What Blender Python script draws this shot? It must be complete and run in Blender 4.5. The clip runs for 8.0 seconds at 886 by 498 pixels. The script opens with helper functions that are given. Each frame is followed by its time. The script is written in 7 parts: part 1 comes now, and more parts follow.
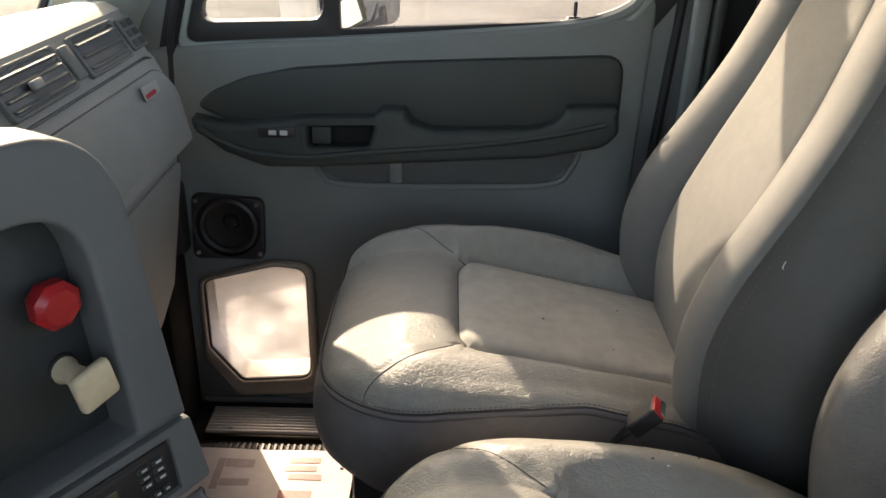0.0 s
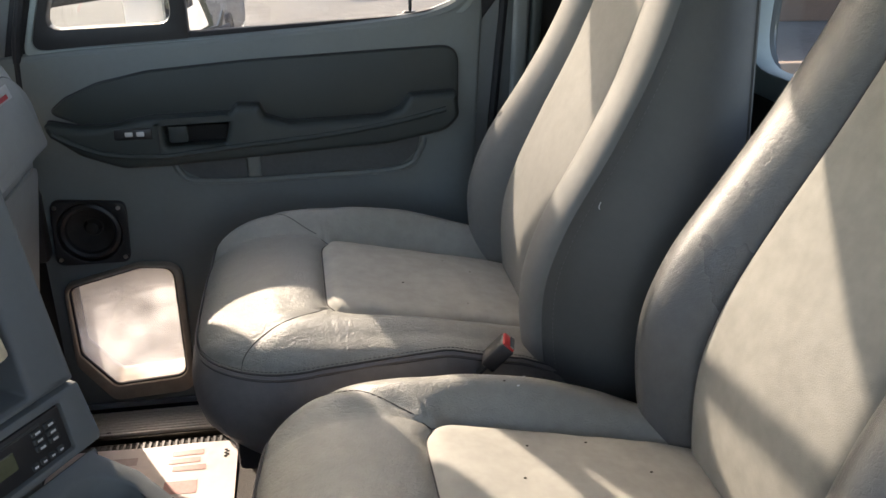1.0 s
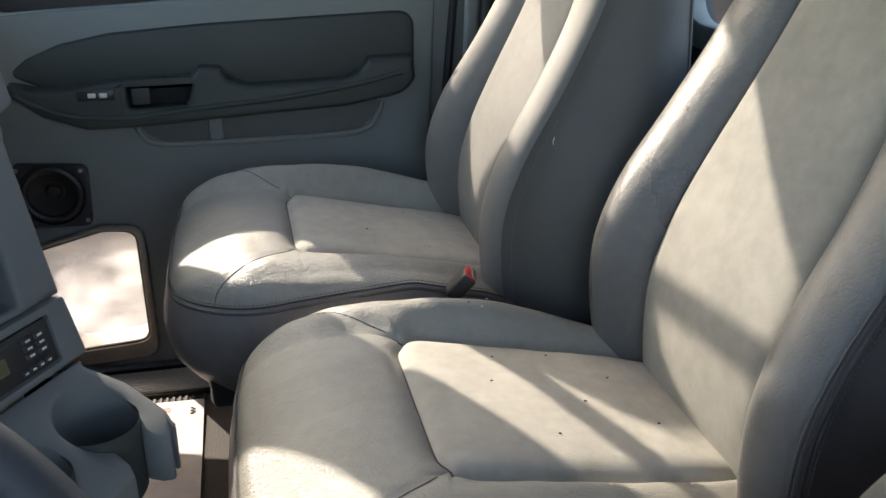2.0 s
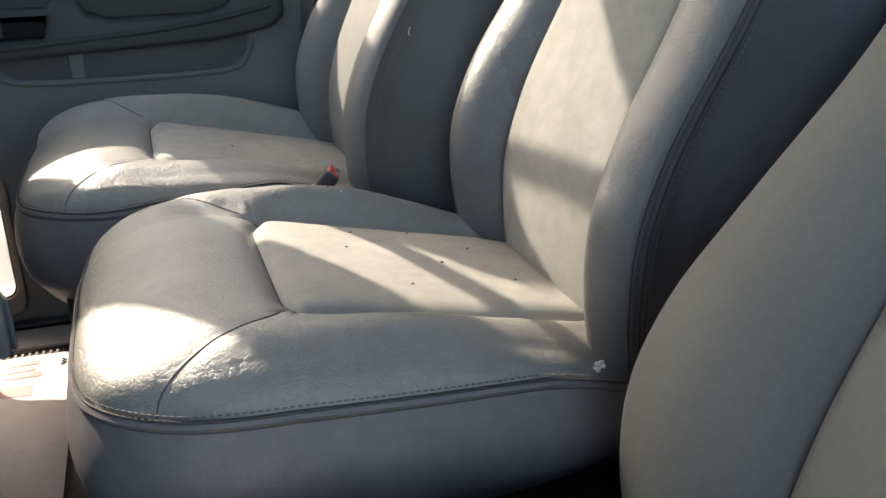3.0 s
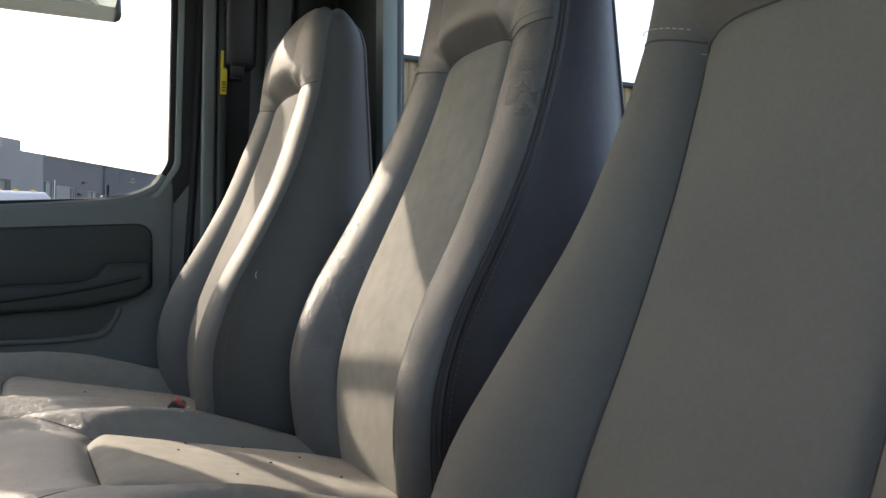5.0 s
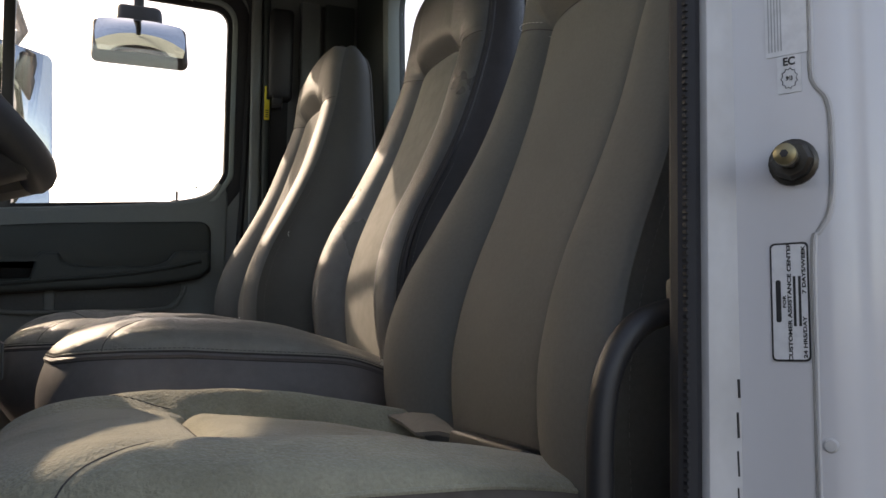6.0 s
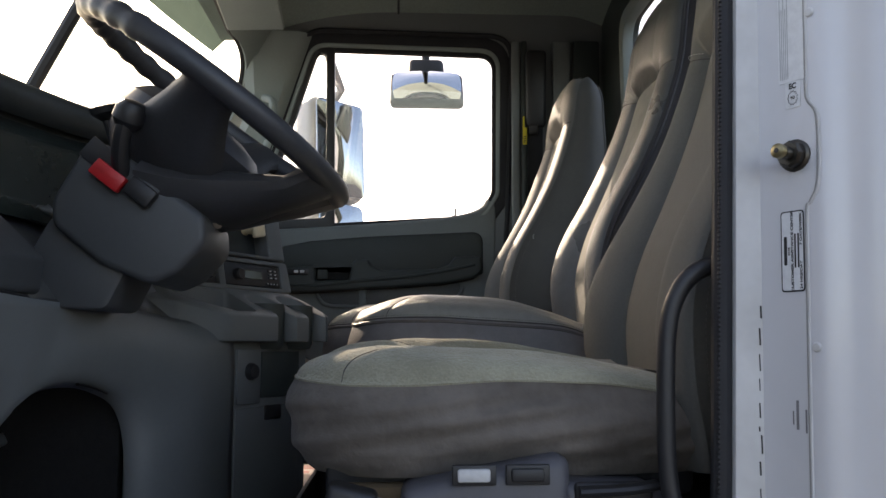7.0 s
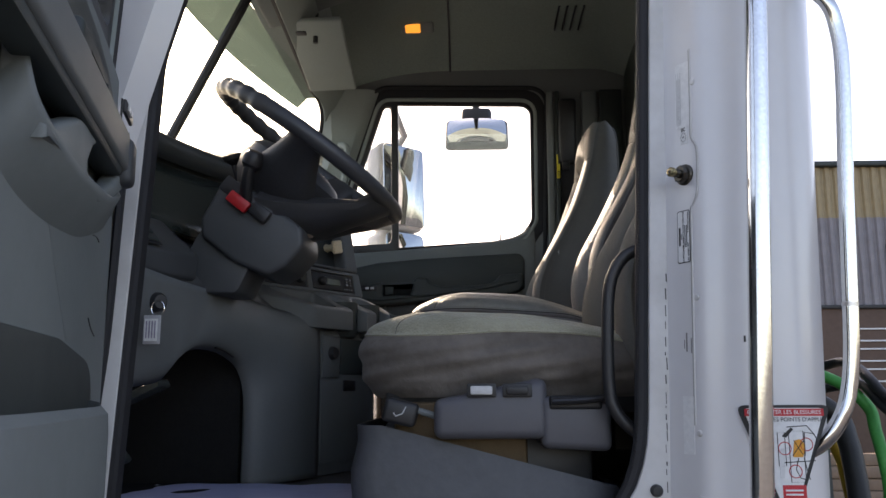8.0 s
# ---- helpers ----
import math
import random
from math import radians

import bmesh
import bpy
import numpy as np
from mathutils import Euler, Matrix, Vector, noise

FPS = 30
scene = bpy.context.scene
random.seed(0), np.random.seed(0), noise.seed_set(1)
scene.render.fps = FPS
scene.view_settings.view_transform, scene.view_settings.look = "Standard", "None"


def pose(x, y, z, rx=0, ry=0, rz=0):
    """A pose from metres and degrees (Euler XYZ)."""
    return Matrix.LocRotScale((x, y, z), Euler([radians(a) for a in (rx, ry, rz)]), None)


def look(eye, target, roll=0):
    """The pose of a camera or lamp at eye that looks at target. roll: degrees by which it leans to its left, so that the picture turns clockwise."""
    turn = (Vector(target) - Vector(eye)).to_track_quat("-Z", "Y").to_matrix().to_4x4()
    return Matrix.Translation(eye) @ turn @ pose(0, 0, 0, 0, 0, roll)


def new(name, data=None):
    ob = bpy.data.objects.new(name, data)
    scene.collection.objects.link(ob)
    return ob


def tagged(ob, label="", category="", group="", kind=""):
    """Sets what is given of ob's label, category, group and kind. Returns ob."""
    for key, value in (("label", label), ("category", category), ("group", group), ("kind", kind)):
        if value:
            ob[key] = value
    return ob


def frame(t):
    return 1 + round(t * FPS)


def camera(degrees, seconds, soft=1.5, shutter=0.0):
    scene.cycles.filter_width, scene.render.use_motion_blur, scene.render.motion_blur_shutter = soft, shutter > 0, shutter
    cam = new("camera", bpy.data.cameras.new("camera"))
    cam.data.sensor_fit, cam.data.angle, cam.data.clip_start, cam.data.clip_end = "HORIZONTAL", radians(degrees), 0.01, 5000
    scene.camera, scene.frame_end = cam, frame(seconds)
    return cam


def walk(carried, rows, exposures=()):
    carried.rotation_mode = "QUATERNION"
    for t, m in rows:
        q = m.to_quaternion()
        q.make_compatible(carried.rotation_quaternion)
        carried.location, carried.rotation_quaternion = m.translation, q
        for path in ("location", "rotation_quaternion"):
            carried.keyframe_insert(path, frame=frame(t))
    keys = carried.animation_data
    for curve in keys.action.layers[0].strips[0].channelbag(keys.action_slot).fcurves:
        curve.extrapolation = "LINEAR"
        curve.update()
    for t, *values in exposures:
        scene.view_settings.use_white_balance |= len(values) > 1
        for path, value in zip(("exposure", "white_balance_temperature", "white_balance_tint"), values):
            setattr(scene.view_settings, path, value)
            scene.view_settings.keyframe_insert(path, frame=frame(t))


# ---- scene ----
# ---- camera ----
cam = camera(56.4, 8.0)
PATH = [
    (0, (-0.01, 0.075, 2.485), (-0.01, 1.892, 1.649), 1.3),
    (0.5, (-0.01, -0.033, 2.479), (0.219, 1.785, 1.676), -0.0),
    (1, (-0.006, -0.051, 2.469), (0.313, 1.754, 1.669), 0.4),
    (2.3, (-0.054, -0.154, 2.368), (0.437, 1.624, 1.596), 0.6),
    (2.5, (-0.035, -0.154, 2.342), (0.489, 1.617, 1.575), 0.3),
    (3, (0.008, -0.22, 2.234), (0.65, 1.525, 1.497), 0.4),
    (3.5, (0.023, -0.253, 2.182), (0.859, 1.455, 1.561), 0.6),
    (4, (0.041, -0.281, 2.181), (0.939, 1.444, 1.717), 0.1),
    (4.5, (0.052, -0.308, 2.184), (0.993, 1.45, 2.023), 0.5),
    (4.7, (0.053, -0.316, 2.176), (0.988, 1.451, 2.093), 0.3),
    (5.8, (-0.056, -0.743, 1.907), (0.808, 1.05, 2.097), -0.2),
    (6, (-0.051, -0.827, 1.886), (0.768, 0.988, 2.077), -0.8),
    (6.5, (-0.014, -1.022, 1.832), (0.434, 0.916, 2.044), -0.4),
    (7, (0.006, -1.231, 1.8), (0.122, 0.751, 2.039), -0.2),
    (7.5, (0.021, -1.494, 1.733), (0.02, 0.486, 2.018), -0.2),
    (8, (0.074, -1.72, 1.656), (0.017, 0.25, 1.993), -0.3),
]
walk(cam, [(t, look(eye, target, roll)) for t, eye, target, roll in PATH], exposures=[(0.0, 2.74, 8800, 15), (1.0, 2.68, 7900, 14), (2.5, 2.84, 7500, 11), (3.0, 2.86, 7600, 12), (3.5, 2.70, 7600, 13), (4.5, 2.38, 7400, 12), (6.0, 1.68, 8800, 18), (6.5, 1.60, 8400, 17), (7.0, 1.93, 8400, 17), (7.5, 2.18, 8200, 17), (8.0, 1.86, 8400, 19)])

# ---- world, sun, exposure ----
SUN_AZ, SUN_EL = 61.8, 32.0                       # light comes from the front and the passenger side
SUN_DIR = Vector((math.cos(radians(SUN_AZ)) * math.cos(radians(SUN_EL)),
                  -math.sin(radians(SUN_AZ)) * math.cos(radians(SUN_EL)), -math.sin(radians(SUN_EL))))
world = bpy.data.worlds.new("sky")
scene.world = world
world.use_nodes = True
_nt = world.node_tree
_sky = _nt.nodes.new("ShaderNodeTexSky")
_sky.sky_type, _sky.sun_disc = "NISHITA", False
_sky.sun_elevation = radians(SUN_EL)
_sky.sun_rotation = math.atan2(-SUN_DIR.x, -SUN_DIR.y)
_sky.air_density, _sky.dust_density, _sky.ozone_density = 0.75, 2.0, 0.8
_bg = _nt.nodes["Background"]
_bg.inputs["Strength"].default_value = 0.15
_nt.links.new(_sky.outputs[0], _bg.inputs["Color"])
sun = new("sun", bpy.data.lights.new("sun", "SUN"))
sun.data.energy, sun.data.angle, sun.data.color = 1.45, radians(0.6), (1.0, 0.95, 0.88)
sun.rotation_euler = SUN_DIR.to_track_quat("-Z", "Y").to_euler()

# ---- materials ----
MATS = {}


def mat(name, color, color2=None, rough=0.6, metal=0.0, big=6.0, small=120.0, bump=0.15, bump_scale=400.0,
        bump_kind="NOISE", spec=0.5, dist=0.002, wear=0.35, rough_var=0.12, sheen=0.0, coat=0.0, mottle=0.10):
    """A procedural surface: colour varied at two scales, roughness variation, fine relief."""
    if name in MATS:
        return MATS[name]
    m = bpy.data.materials.new(name)
    m.use_nodes = True
    nt = m.node_tree
    b = nt.nodes["Principled BSDF"]
    co = nt.nodes.new("ShaderNodeTexCoord")
    c2 = color2 or tuple(c * 0.72 for c in color)

    def noise_tex(scale, detail=4.0, rough_=0.6):
        n = nt.nodes.new("ShaderNodeTexNoise")
        n.inputs["Scale"].default_value, n.inputs["Detail"].default_value, n.inputs["Roughness"].default_value = scale, detail, rough_
        nt.links.new(co.outputs["Object"], n.inputs["Vector"])
        return n
    n1, n2 = noise_tex(big), noise_tex(small, 2.0)
    mix = nt.nodes.new("ShaderNodeMix")
    mix.data_type = "RGBA"
    ramp = nt.nodes.new("ShaderNodeMapRange")
    ramp.inputs["From Min"].default_value, ramp.inputs["From Max"].default_value = 0.40, 0.72
    ramp.inputs["To Max"].default_value = wear
    nt.links.new(n1.outputs["Fac"], ramp.inputs["Value"])
    nt.links.new(ramp.outputs[0], mix.inputs["Factor"])
    mix.inputs["A"].default_value, mix.inputs["B"].default_value = (*color, 1), (*c2, 1)
    mix2 = nt.nodes.new("ShaderNodeMix")
    mix2.data_type, mix2.blend_type = "RGBA", "MULTIPLY"
    ramp2 = nt.nodes.new("ShaderNodeMapRange")
    ramp2.inputs["From Min"].default_value, ramp2.inputs["From Max"].default_value = 0.3, 0.7
    ramp2.inputs["To Min"].default_value, ramp2.inputs["To Max"].default_value = 1.0 - mottle, 1.0 + mottle * 0.4
    nt.links.new(n2.outputs["Fac"], ramp2.inputs["Value"])
    mix2.inputs["Factor"].default_value = 1.0
    nt.links.new(mix.outputs["Result"], mix2.inputs["A"])
    nt.links.new(ramp2.outputs[0], mix2.inputs["B"])
    nt.links.new(mix2.outputs["Result"], b.inputs["Base Color"])
    rr = nt.nodes.new("ShaderNodeMapRange")
    rr.inputs["To Min"].default_value, rr.inputs["To Max"].default_value = max(0.02, rough - rough_var), min(1.0, rough + rough_var)
    nt.links.new(n1.outputs["Fac"], rr.inputs["Value"])
    nt.links.new(rr.outputs[0], b.inputs["Roughness"])
    b.inputs["Metallic"].default_value = metal
    b.inputs["Specular IOR Level"].default_value = spec
    b.inputs["Sheen Weight"].default_value = sheen
    b.inputs["Coat Weight"].default_value = coat
    if bump > 0:
        bp = nt.nodes.new("ShaderNodeBump")
        bp.inputs["Strength"].default_value, bp.inputs["Distance"].default_value = bump, dist
        if bump_kind == "VORONOI":
            v = nt.nodes.new("ShaderNodeTexVoronoi")
            v.feature = "DISTANCE_TO_EDGE"
            v.inputs["Scale"].default_value = bump_scale
            warp = noise_tex(bump_scale * 0.5, 2.0)
            add = nt.nodes.new("ShaderNodeMix")
            add.data_type = "VECTOR"
            add.inputs["Factor"].default_value = 0.03
            nt.links.new(co.outputs["Object"], add.inputs["A"])
            nt.links.new(warp.outputs["Color"], add.inputs["B"])
            nt.links.new(add.outputs["Result"], v.inputs["Vector"])
            lim = nt.nodes.new("ShaderNodeMapRange")
            lim.inputs["From Max"].default_value = 0.25
            nt.links.new(v.outputs["Distance"], lim.inputs["Value"])
            nt.links.new(lim.outputs[0], bp.inputs["Height"])
        elif bump_kind == "WEAVE":
            w = nt.nodes.new("ShaderNodeTexWave")
            w.inputs["Scale"].default_value, w.inputs["Distortion"].default_value = bump_scale, 2.5
            w.inputs["Detail Scale"].default_value = 6.0
            nt.links.new(co.outputs["Object"], w.inputs["Vector"])
            n3 = noise_tex(bump_scale * 2.2, 3.0)
            mm = nt.nodes.new("ShaderNodeMath")
            nt.links.new(w.outputs["Fac"], mm.inputs[0])
            nt.links.new(n3.outputs["Fac"], mm.inputs[1])
            nt.links.new(mm.outputs[0], bp.inputs["Height"])
        else:
            n3 = noise_tex(bump_scale, 3.0)
            nt.links.new(n3.outputs["Fac"], bp.inputs["Height"])
        nt.links.new(bp.outputs[0], b.inputs["Normal"])
    MATS[name] = m
    return m


def leather(name, color, color2, rough=0.42, spec=0.5, wrinkle=0.4):
    """Creased grain leather: a fine pebble, long wrinkles, worn dull patches."""
    m = mat(name, color, color2, rough=rough, big=5.0, small=60.0, bump=0.25, bump_scale=520.0, bump_kind="VORONOI", dist=0.0008,
            rough_var=0.08, wear=0.55, spec=spec)
    nt = m.node_tree
    b = nt.nodes["Principled BSDF"]
    co = nt.nodes["Texture Coordinate"]
    mp = nt.nodes.new("ShaderNodeMapping")
    mp.inputs["Scale"].default_value = (1.0, 1.7, 1.2)
    nt.links.new(co.outputs["Object"], mp.inputs["Vector"])

    def creases(scale, width):
        """Thin winding furrows: 0 in the furrow, 1 beside it."""
        n = nt.nodes.new("ShaderNodeTexNoise")
        n.inputs["Scale"].default_value, n.inputs["Detail"].default_value = scale, 3.0
        n.inputs["Distortion"].default_value = 0.2
        nt.links.new(mp.outputs[0], n.inputs["Vector"])
        mid = nt.nodes.new("ShaderNodeMath")
        mid.operation = "SUBTRACT"
        mid.inputs[1].default_value = 0.5
        nt.links.new(n.outputs["Fac"], mid.inputs[0])
        ab = nt.nodes.new("ShaderNodeMath")
        ab.operation = "ABSOLUTE"
        nt.links.new(mid.outputs[0], ab.inputs[0])
        f = nt.nodes.new("ShaderNodeMapRange")
        f.interpolation_type = "SMOOTHSTEP"
        f.inputs["From Max"].default_value = width
        nt.links.new(ab.outputs[0], f.inputs["Value"])
        return f
    lim = nt.nodes.new("ShaderNodeMath")
    lim.operation = "MULTIPLY"
    nt.links.new(creases(52.0, 0.050).outputs[0], lim.inputs[0])
    nt.links.new(creases(115.0, 0.045).outputs[0], lim.inputs[1])
    # wrinkles only in patches
    pn = nt.nodes.new("ShaderNodeTexNoise")
    pn.inputs["Scale"].default_value, pn.inputs["Detail"].default_value = 9.0, 3.0
    nt.links.new(co.outputs["Object"], pn.inputs["Vector"])
    pr = nt.nodes.new("ShaderNodeMapRange")
    pr.inputs["From Min"].default_value, pr.inputs["From Max"].default_value = 0.28, 0.66
    pr.inputs["To Min"].default_value, pr.inputs["To Max"].default_value = 0.35, 1.0
    nt.links.new(pn.outputs["Fac"], pr.inputs["Value"])
    b2 = nt.nodes.new("ShaderNodeBump")
    b2.inputs["Distance"].default_value = 0.0012
    b2.inputs["Strength"].default_value = wrinkle
    fade = nt.nodes.new("ShaderNodeMath")
    fade.operation = "MULTIPLY"
    low = nt.nodes.new("ShaderNodeMath")
    low.operation = "SUBTRACT"
    low.inputs[1].default_value = 1.0
    nt.links.new(lim.outputs[0], low.inputs[0])
    nt.links.new(low.outputs[0], fade.inputs[0])
    nt.links.new(pr.outputs[0], fade.inputs[1])
    nt.links.new(fade.outputs[0], b2.inputs["Height"])
    old = b.inputs["Normal"].links[0].from_node
    nt.links.new(old.outputs[0], b2.inputs["Normal"])
    nt.links.new(b2.outputs[0], b.inputs["Normal"])
    return m


def glass(name, tint=(1, 1, 1), rough=0.0, mixin=0.06):
    """A thin clear pane: mostly straight through, with a weak reflection."""
    if name in MATS:
        return MATS[name]
    m = bpy.data.materials.new(name)
    m.use_nodes = True
    nt = m.node_tree
    nt.nodes.remove(nt.nodes["Principled BSDF"])
    t, g, mx = nt.nodes.new("ShaderNodeBsdfTransparent"), nt.nodes.new("ShaderNodeBsdfGlossy"), nt.nodes.new("ShaderNodeMixShader")
    t.inputs["Color"].default_value = (*tint, 1)
    g.inputs["Roughness"].default_value = rough
    mx.inputs[0].default_value = mixin
    nt.links.new(t.outputs[0], mx.inputs[1])
    nt.links.new(g.outputs[0], mx.inputs[2])
    nt.links.new(mx.outputs[0], nt.nodes["Material Output"].inputs["Surface"])
    MATS[name] = m
    return m


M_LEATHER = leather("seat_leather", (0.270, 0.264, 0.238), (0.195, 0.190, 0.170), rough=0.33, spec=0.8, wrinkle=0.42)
# the cushion's leather again, with the backrest's shade put into a darker tone
M_LEATHERB = leather("shaded_back_leather", (0.104, 0.104, 0.101), (0.078, 0.077, 0.075), rough=0.30, spec=0.8, wrinkle=0.25)
# dark vinyl, deepened further by the shade between the seats painted in
M_SIDE = leather("shaded_side_vinyl", (0.048, 0.043, 0.046), (0.028, 0.025, 0.027), rough=0.36, spec=0.5, wrinkle=0.14)
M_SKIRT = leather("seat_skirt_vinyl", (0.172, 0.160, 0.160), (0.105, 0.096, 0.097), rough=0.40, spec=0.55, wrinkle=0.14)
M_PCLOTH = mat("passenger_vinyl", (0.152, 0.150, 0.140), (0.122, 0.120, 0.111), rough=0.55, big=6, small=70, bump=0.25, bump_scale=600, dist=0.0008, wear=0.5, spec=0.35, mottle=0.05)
# tone lowered against the strong sun on the passenger's backrest
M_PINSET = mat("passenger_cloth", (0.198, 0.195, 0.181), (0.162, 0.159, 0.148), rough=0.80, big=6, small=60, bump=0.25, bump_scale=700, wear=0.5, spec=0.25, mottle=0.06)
# side panel vinyl, part of its darkness is shade put into the colour
M_PSIDE = mat("shaded_passenger_side", (0.108, 0.106, 0.100), (0.078, 0.076, 0.072), rough=0.62, big=5, small=80, bump=0.25, bump_scale=600, dist=0.0008, wear=0.5, spec=0.3, mottle=0.05)
# backrest copy of the seat cloth, shade put into its colour
M_BINSET = mat("shaded_back_cloth", (0.245, 0.238, 0.216), (0.195, 0.189, 0.171), rough=0.85, big=7, small=45, bump=0.25, bump_scale=700, wear=0.6, spec=0.25)
M_PALETHREAD = mat("pale_thread", (0.42, 0.41, 0.38), rough=0.9, bump=0.0)
# cushion cloth, brightened in colour for the sun patches on it
M_INSET = mat("sunlit_seat_cloth", (0.395, 0.382, 0.344), (0.315, 0.304, 0.275), rough=0.85, big=7, small=45, bump=0.25, bump_scale=700, wear=0.6, spec=0.25)
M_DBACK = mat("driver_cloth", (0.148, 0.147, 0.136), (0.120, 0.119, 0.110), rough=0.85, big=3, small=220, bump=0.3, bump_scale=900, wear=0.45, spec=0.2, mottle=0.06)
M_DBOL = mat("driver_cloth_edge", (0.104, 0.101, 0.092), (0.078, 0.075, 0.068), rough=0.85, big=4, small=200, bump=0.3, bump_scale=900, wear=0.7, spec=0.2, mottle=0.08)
# one velour in two tones: daylight in the top's colour, shade in the side's
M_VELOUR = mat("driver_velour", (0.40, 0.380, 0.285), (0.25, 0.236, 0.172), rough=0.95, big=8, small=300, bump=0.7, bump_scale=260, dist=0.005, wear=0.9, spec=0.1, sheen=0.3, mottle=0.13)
M_VELSIDE = mat("shaded_velour_side", (0.178, 0.155, 0.136), (0.105, 0.091, 0.080), rough=0.95, big=9, small=50, bump=0.5, bump_scale=45, dist=0.005, wear=1.0, spec=0.1, sheen=0.1)
M_THREAD = mat("seam_thread", (0.070, 0.065, 0.064), rough=0.9, bump=0.0)
M_STITCH = mat("stitch_thread", (0.140, 0.134, 0.128), rough=0.85, bump=0.0)
M_TRIM = mat("grey_trim", (0.172, 0.190, 0.188), (0.142, 0.157, 0.155), rough=0.62, big=4, small=90, bump=0.3, bump_scale=900, dist=0.0006, wear=0.5, mottle=0.03)
M_TRIMD = mat("dark_trim", (0.034, 0.043, 0.041), (0.026, 0.033, 0.032), rough=0.55, big=4, small=90, bump=0.35, bump_scale=800, dist=0.0006, wear=0.5, mottle=0.03)
M_DASH = mat("dash_grey", (0.285, 0.288, 0.270), (0.215, 0.215, 0.205), rough=0.6, big=4, small=120, bump=0.3, bump_scale=900, dist=0.0006, wear=0.5, mottle=0.03)
M_DASHM = mat("dash_mid_grey", (0.128, 0.138, 0.138), (0.104, 0.113, 0.113), rough=0.58, big=4, small=120, bump=0.3, bump_scale=900, dist=0.0006, wear=0.5, mottle=0.03)
M_COLUMN = mat("column_grey", (0.056, 0.061, 0.065), (0.044, 0.048, 0.051), rough=0.5, big=5, small=120, bump=0.25, bump_scale=900, dist=0.0006, wear=0.5, mottle=0.03)
M_DASHD = mat("dash_dark", (0.032, 0.038, 0.038), (0.044, 0.050, 0.050), rough=0.48, big=9, small=140, bump=0.2, bump_scale=700, dist=0.0005, wear=0.9)
M_BLACK = mat("black_plastic", (0.020, 0.020, 0.022), (0.030, 0.030, 0.031), rough=0.45, bump=0.15, bump_scale=700, dist=0.0005)
M_WHEEL = mat("wheel_black", (0.042, 0.043, 0.047), (0.056, 0.057, 0.062), rough=0.45, big=12, small=160, bump=0.25, bump_scale=500, dist=0.0005)
M_RUBBER = mat("rubber_seal", (0.014, 0.014, 0.017), (0.024, 0.023, 0.026), rough=0.7, bump=0.3, bump_scale=300, dist=0.001)
M_WHITE = mat("white_paint", (0.64, 0.63, 0.635), (0.58, 0.57, 0.575), rough=0.30, big=1.3, small=30, bump=0.0, wear=0.15, spec=0.5, coat=0.3, mottle=0.015)
M_JAMB = mat("worn_white_paint", (0.60, 0.59, 0.58), (0.42, 0.405, 0.385), rough=0.42, big=9, small=60, bump=0.05, bump_scale=60, wear=0.55, mottle=0.03)
M_CHROME = mat("chrome", (0.72, 0.71, 0.70), (0.6, 0.59, 0.58), rough=0.10, metal=1.0, big=20, small=200, bump=0.03, bump_scale=90, rough_var=0.06)
M_ALU = mat("aluminium", (0.62, 0.58, 0.55), (0.5, 0.47, 0.45), rough=0.32, metal=1.0, big=10, small=200, bump=0.06, bump_scale=300)
M_SILL = mat("bare_sill_aluminium", (0.80, 0.76, 0.72), (0.66, 0.61, 0.57), rough=0.5, metal=0.35, big=10, small=200, bump=0.06, bump_scale=300)
M_STEEL = mat("dull_steel", (0.10, 0.092, 0.08), (0.05, 0.045, 0.04), rough=0.42, metal=1.0, big=60, small=300, bump=0.2, bump_scale=300, dist=0.0006)
M_BRASS = mat("brass", (0.34, 0.28, 0.16), (0.16, 0.13, 0.08), rough=0.38, metal=1.0, big=60, bump=0.05)
M_HEAD = mat("headliner", (0.205, 0.238, 0.222), (0.175, 0.203, 0.190), rough=0.95, big=3, small=150, bump=0.4, bump_scale=600, dist=0.001, spec=0.15)
M_PILLAR = mat("pillar_trim", (0.268, 0.308, 0.294), (0.225, 0.258, 0.247), rough=0.65, big=3, small=120, bump=0.25, bump_scale=800, dist=0.0006, mottle=0.03)
M_CARPET = mat("floor_rubber", (0.055, 0.05, 0.048), (0.085, 0.078, 0.07), rough=0.9, big=12, small=90, bump=0.5, bump_scale=220, dist=0.003)
M_FILM = mat("floor_film", (0.66, 0.58, 0.56), (0.58, 0.50, 0.48), rough=0.45, big=5, small=25, bump=0.3, bump_scale=9, dist=0.01, wear=0.5)
M_FILMB = mat("floor_film_blue", (0.33, 0.36, 0.55), (0.42, 0.44, 0.60), rough=0.4, big=5, small=25, bump=0.4, bump_scale=9, dist=0.01, wear=0.5)
M_PRINT = mat("film_print_red", (0.52, 0.22, 0.20), (0.58, 0.30, 0.28), rough=0.5, big=30, bump=0.0)
M_PRINTB = mat("film_print_brown", (0.40, 0.30, 0.29), (0.46, 0.36, 0.35), rough=0.5, big=30, bump=0.0)
M_RED = mat("red_plastic", (0.50, 0.018, 0.022), (0.38, 0.014, 0.018), rough=0.38, big=40, bump=0.1, bump_scale=200)
M_YELLOW = mat("cream_plastic", (0.74, 0.62, 0.42), (0.64, 0.52, 0.34), rough=0.45, big=60, bump=0.08, bump_scale=200)
M_TAG = mat("yellow_tag", (0.75, 0.60, 0.03), (0.65, 0.5, 0.02), rough=0.5, bump=0.0)
M_PAPER = mat("white_label", (0.72, 0.72, 0.72), (0.64, 0.64, 0.63), rough=0.5, big=30, bump=0.0)
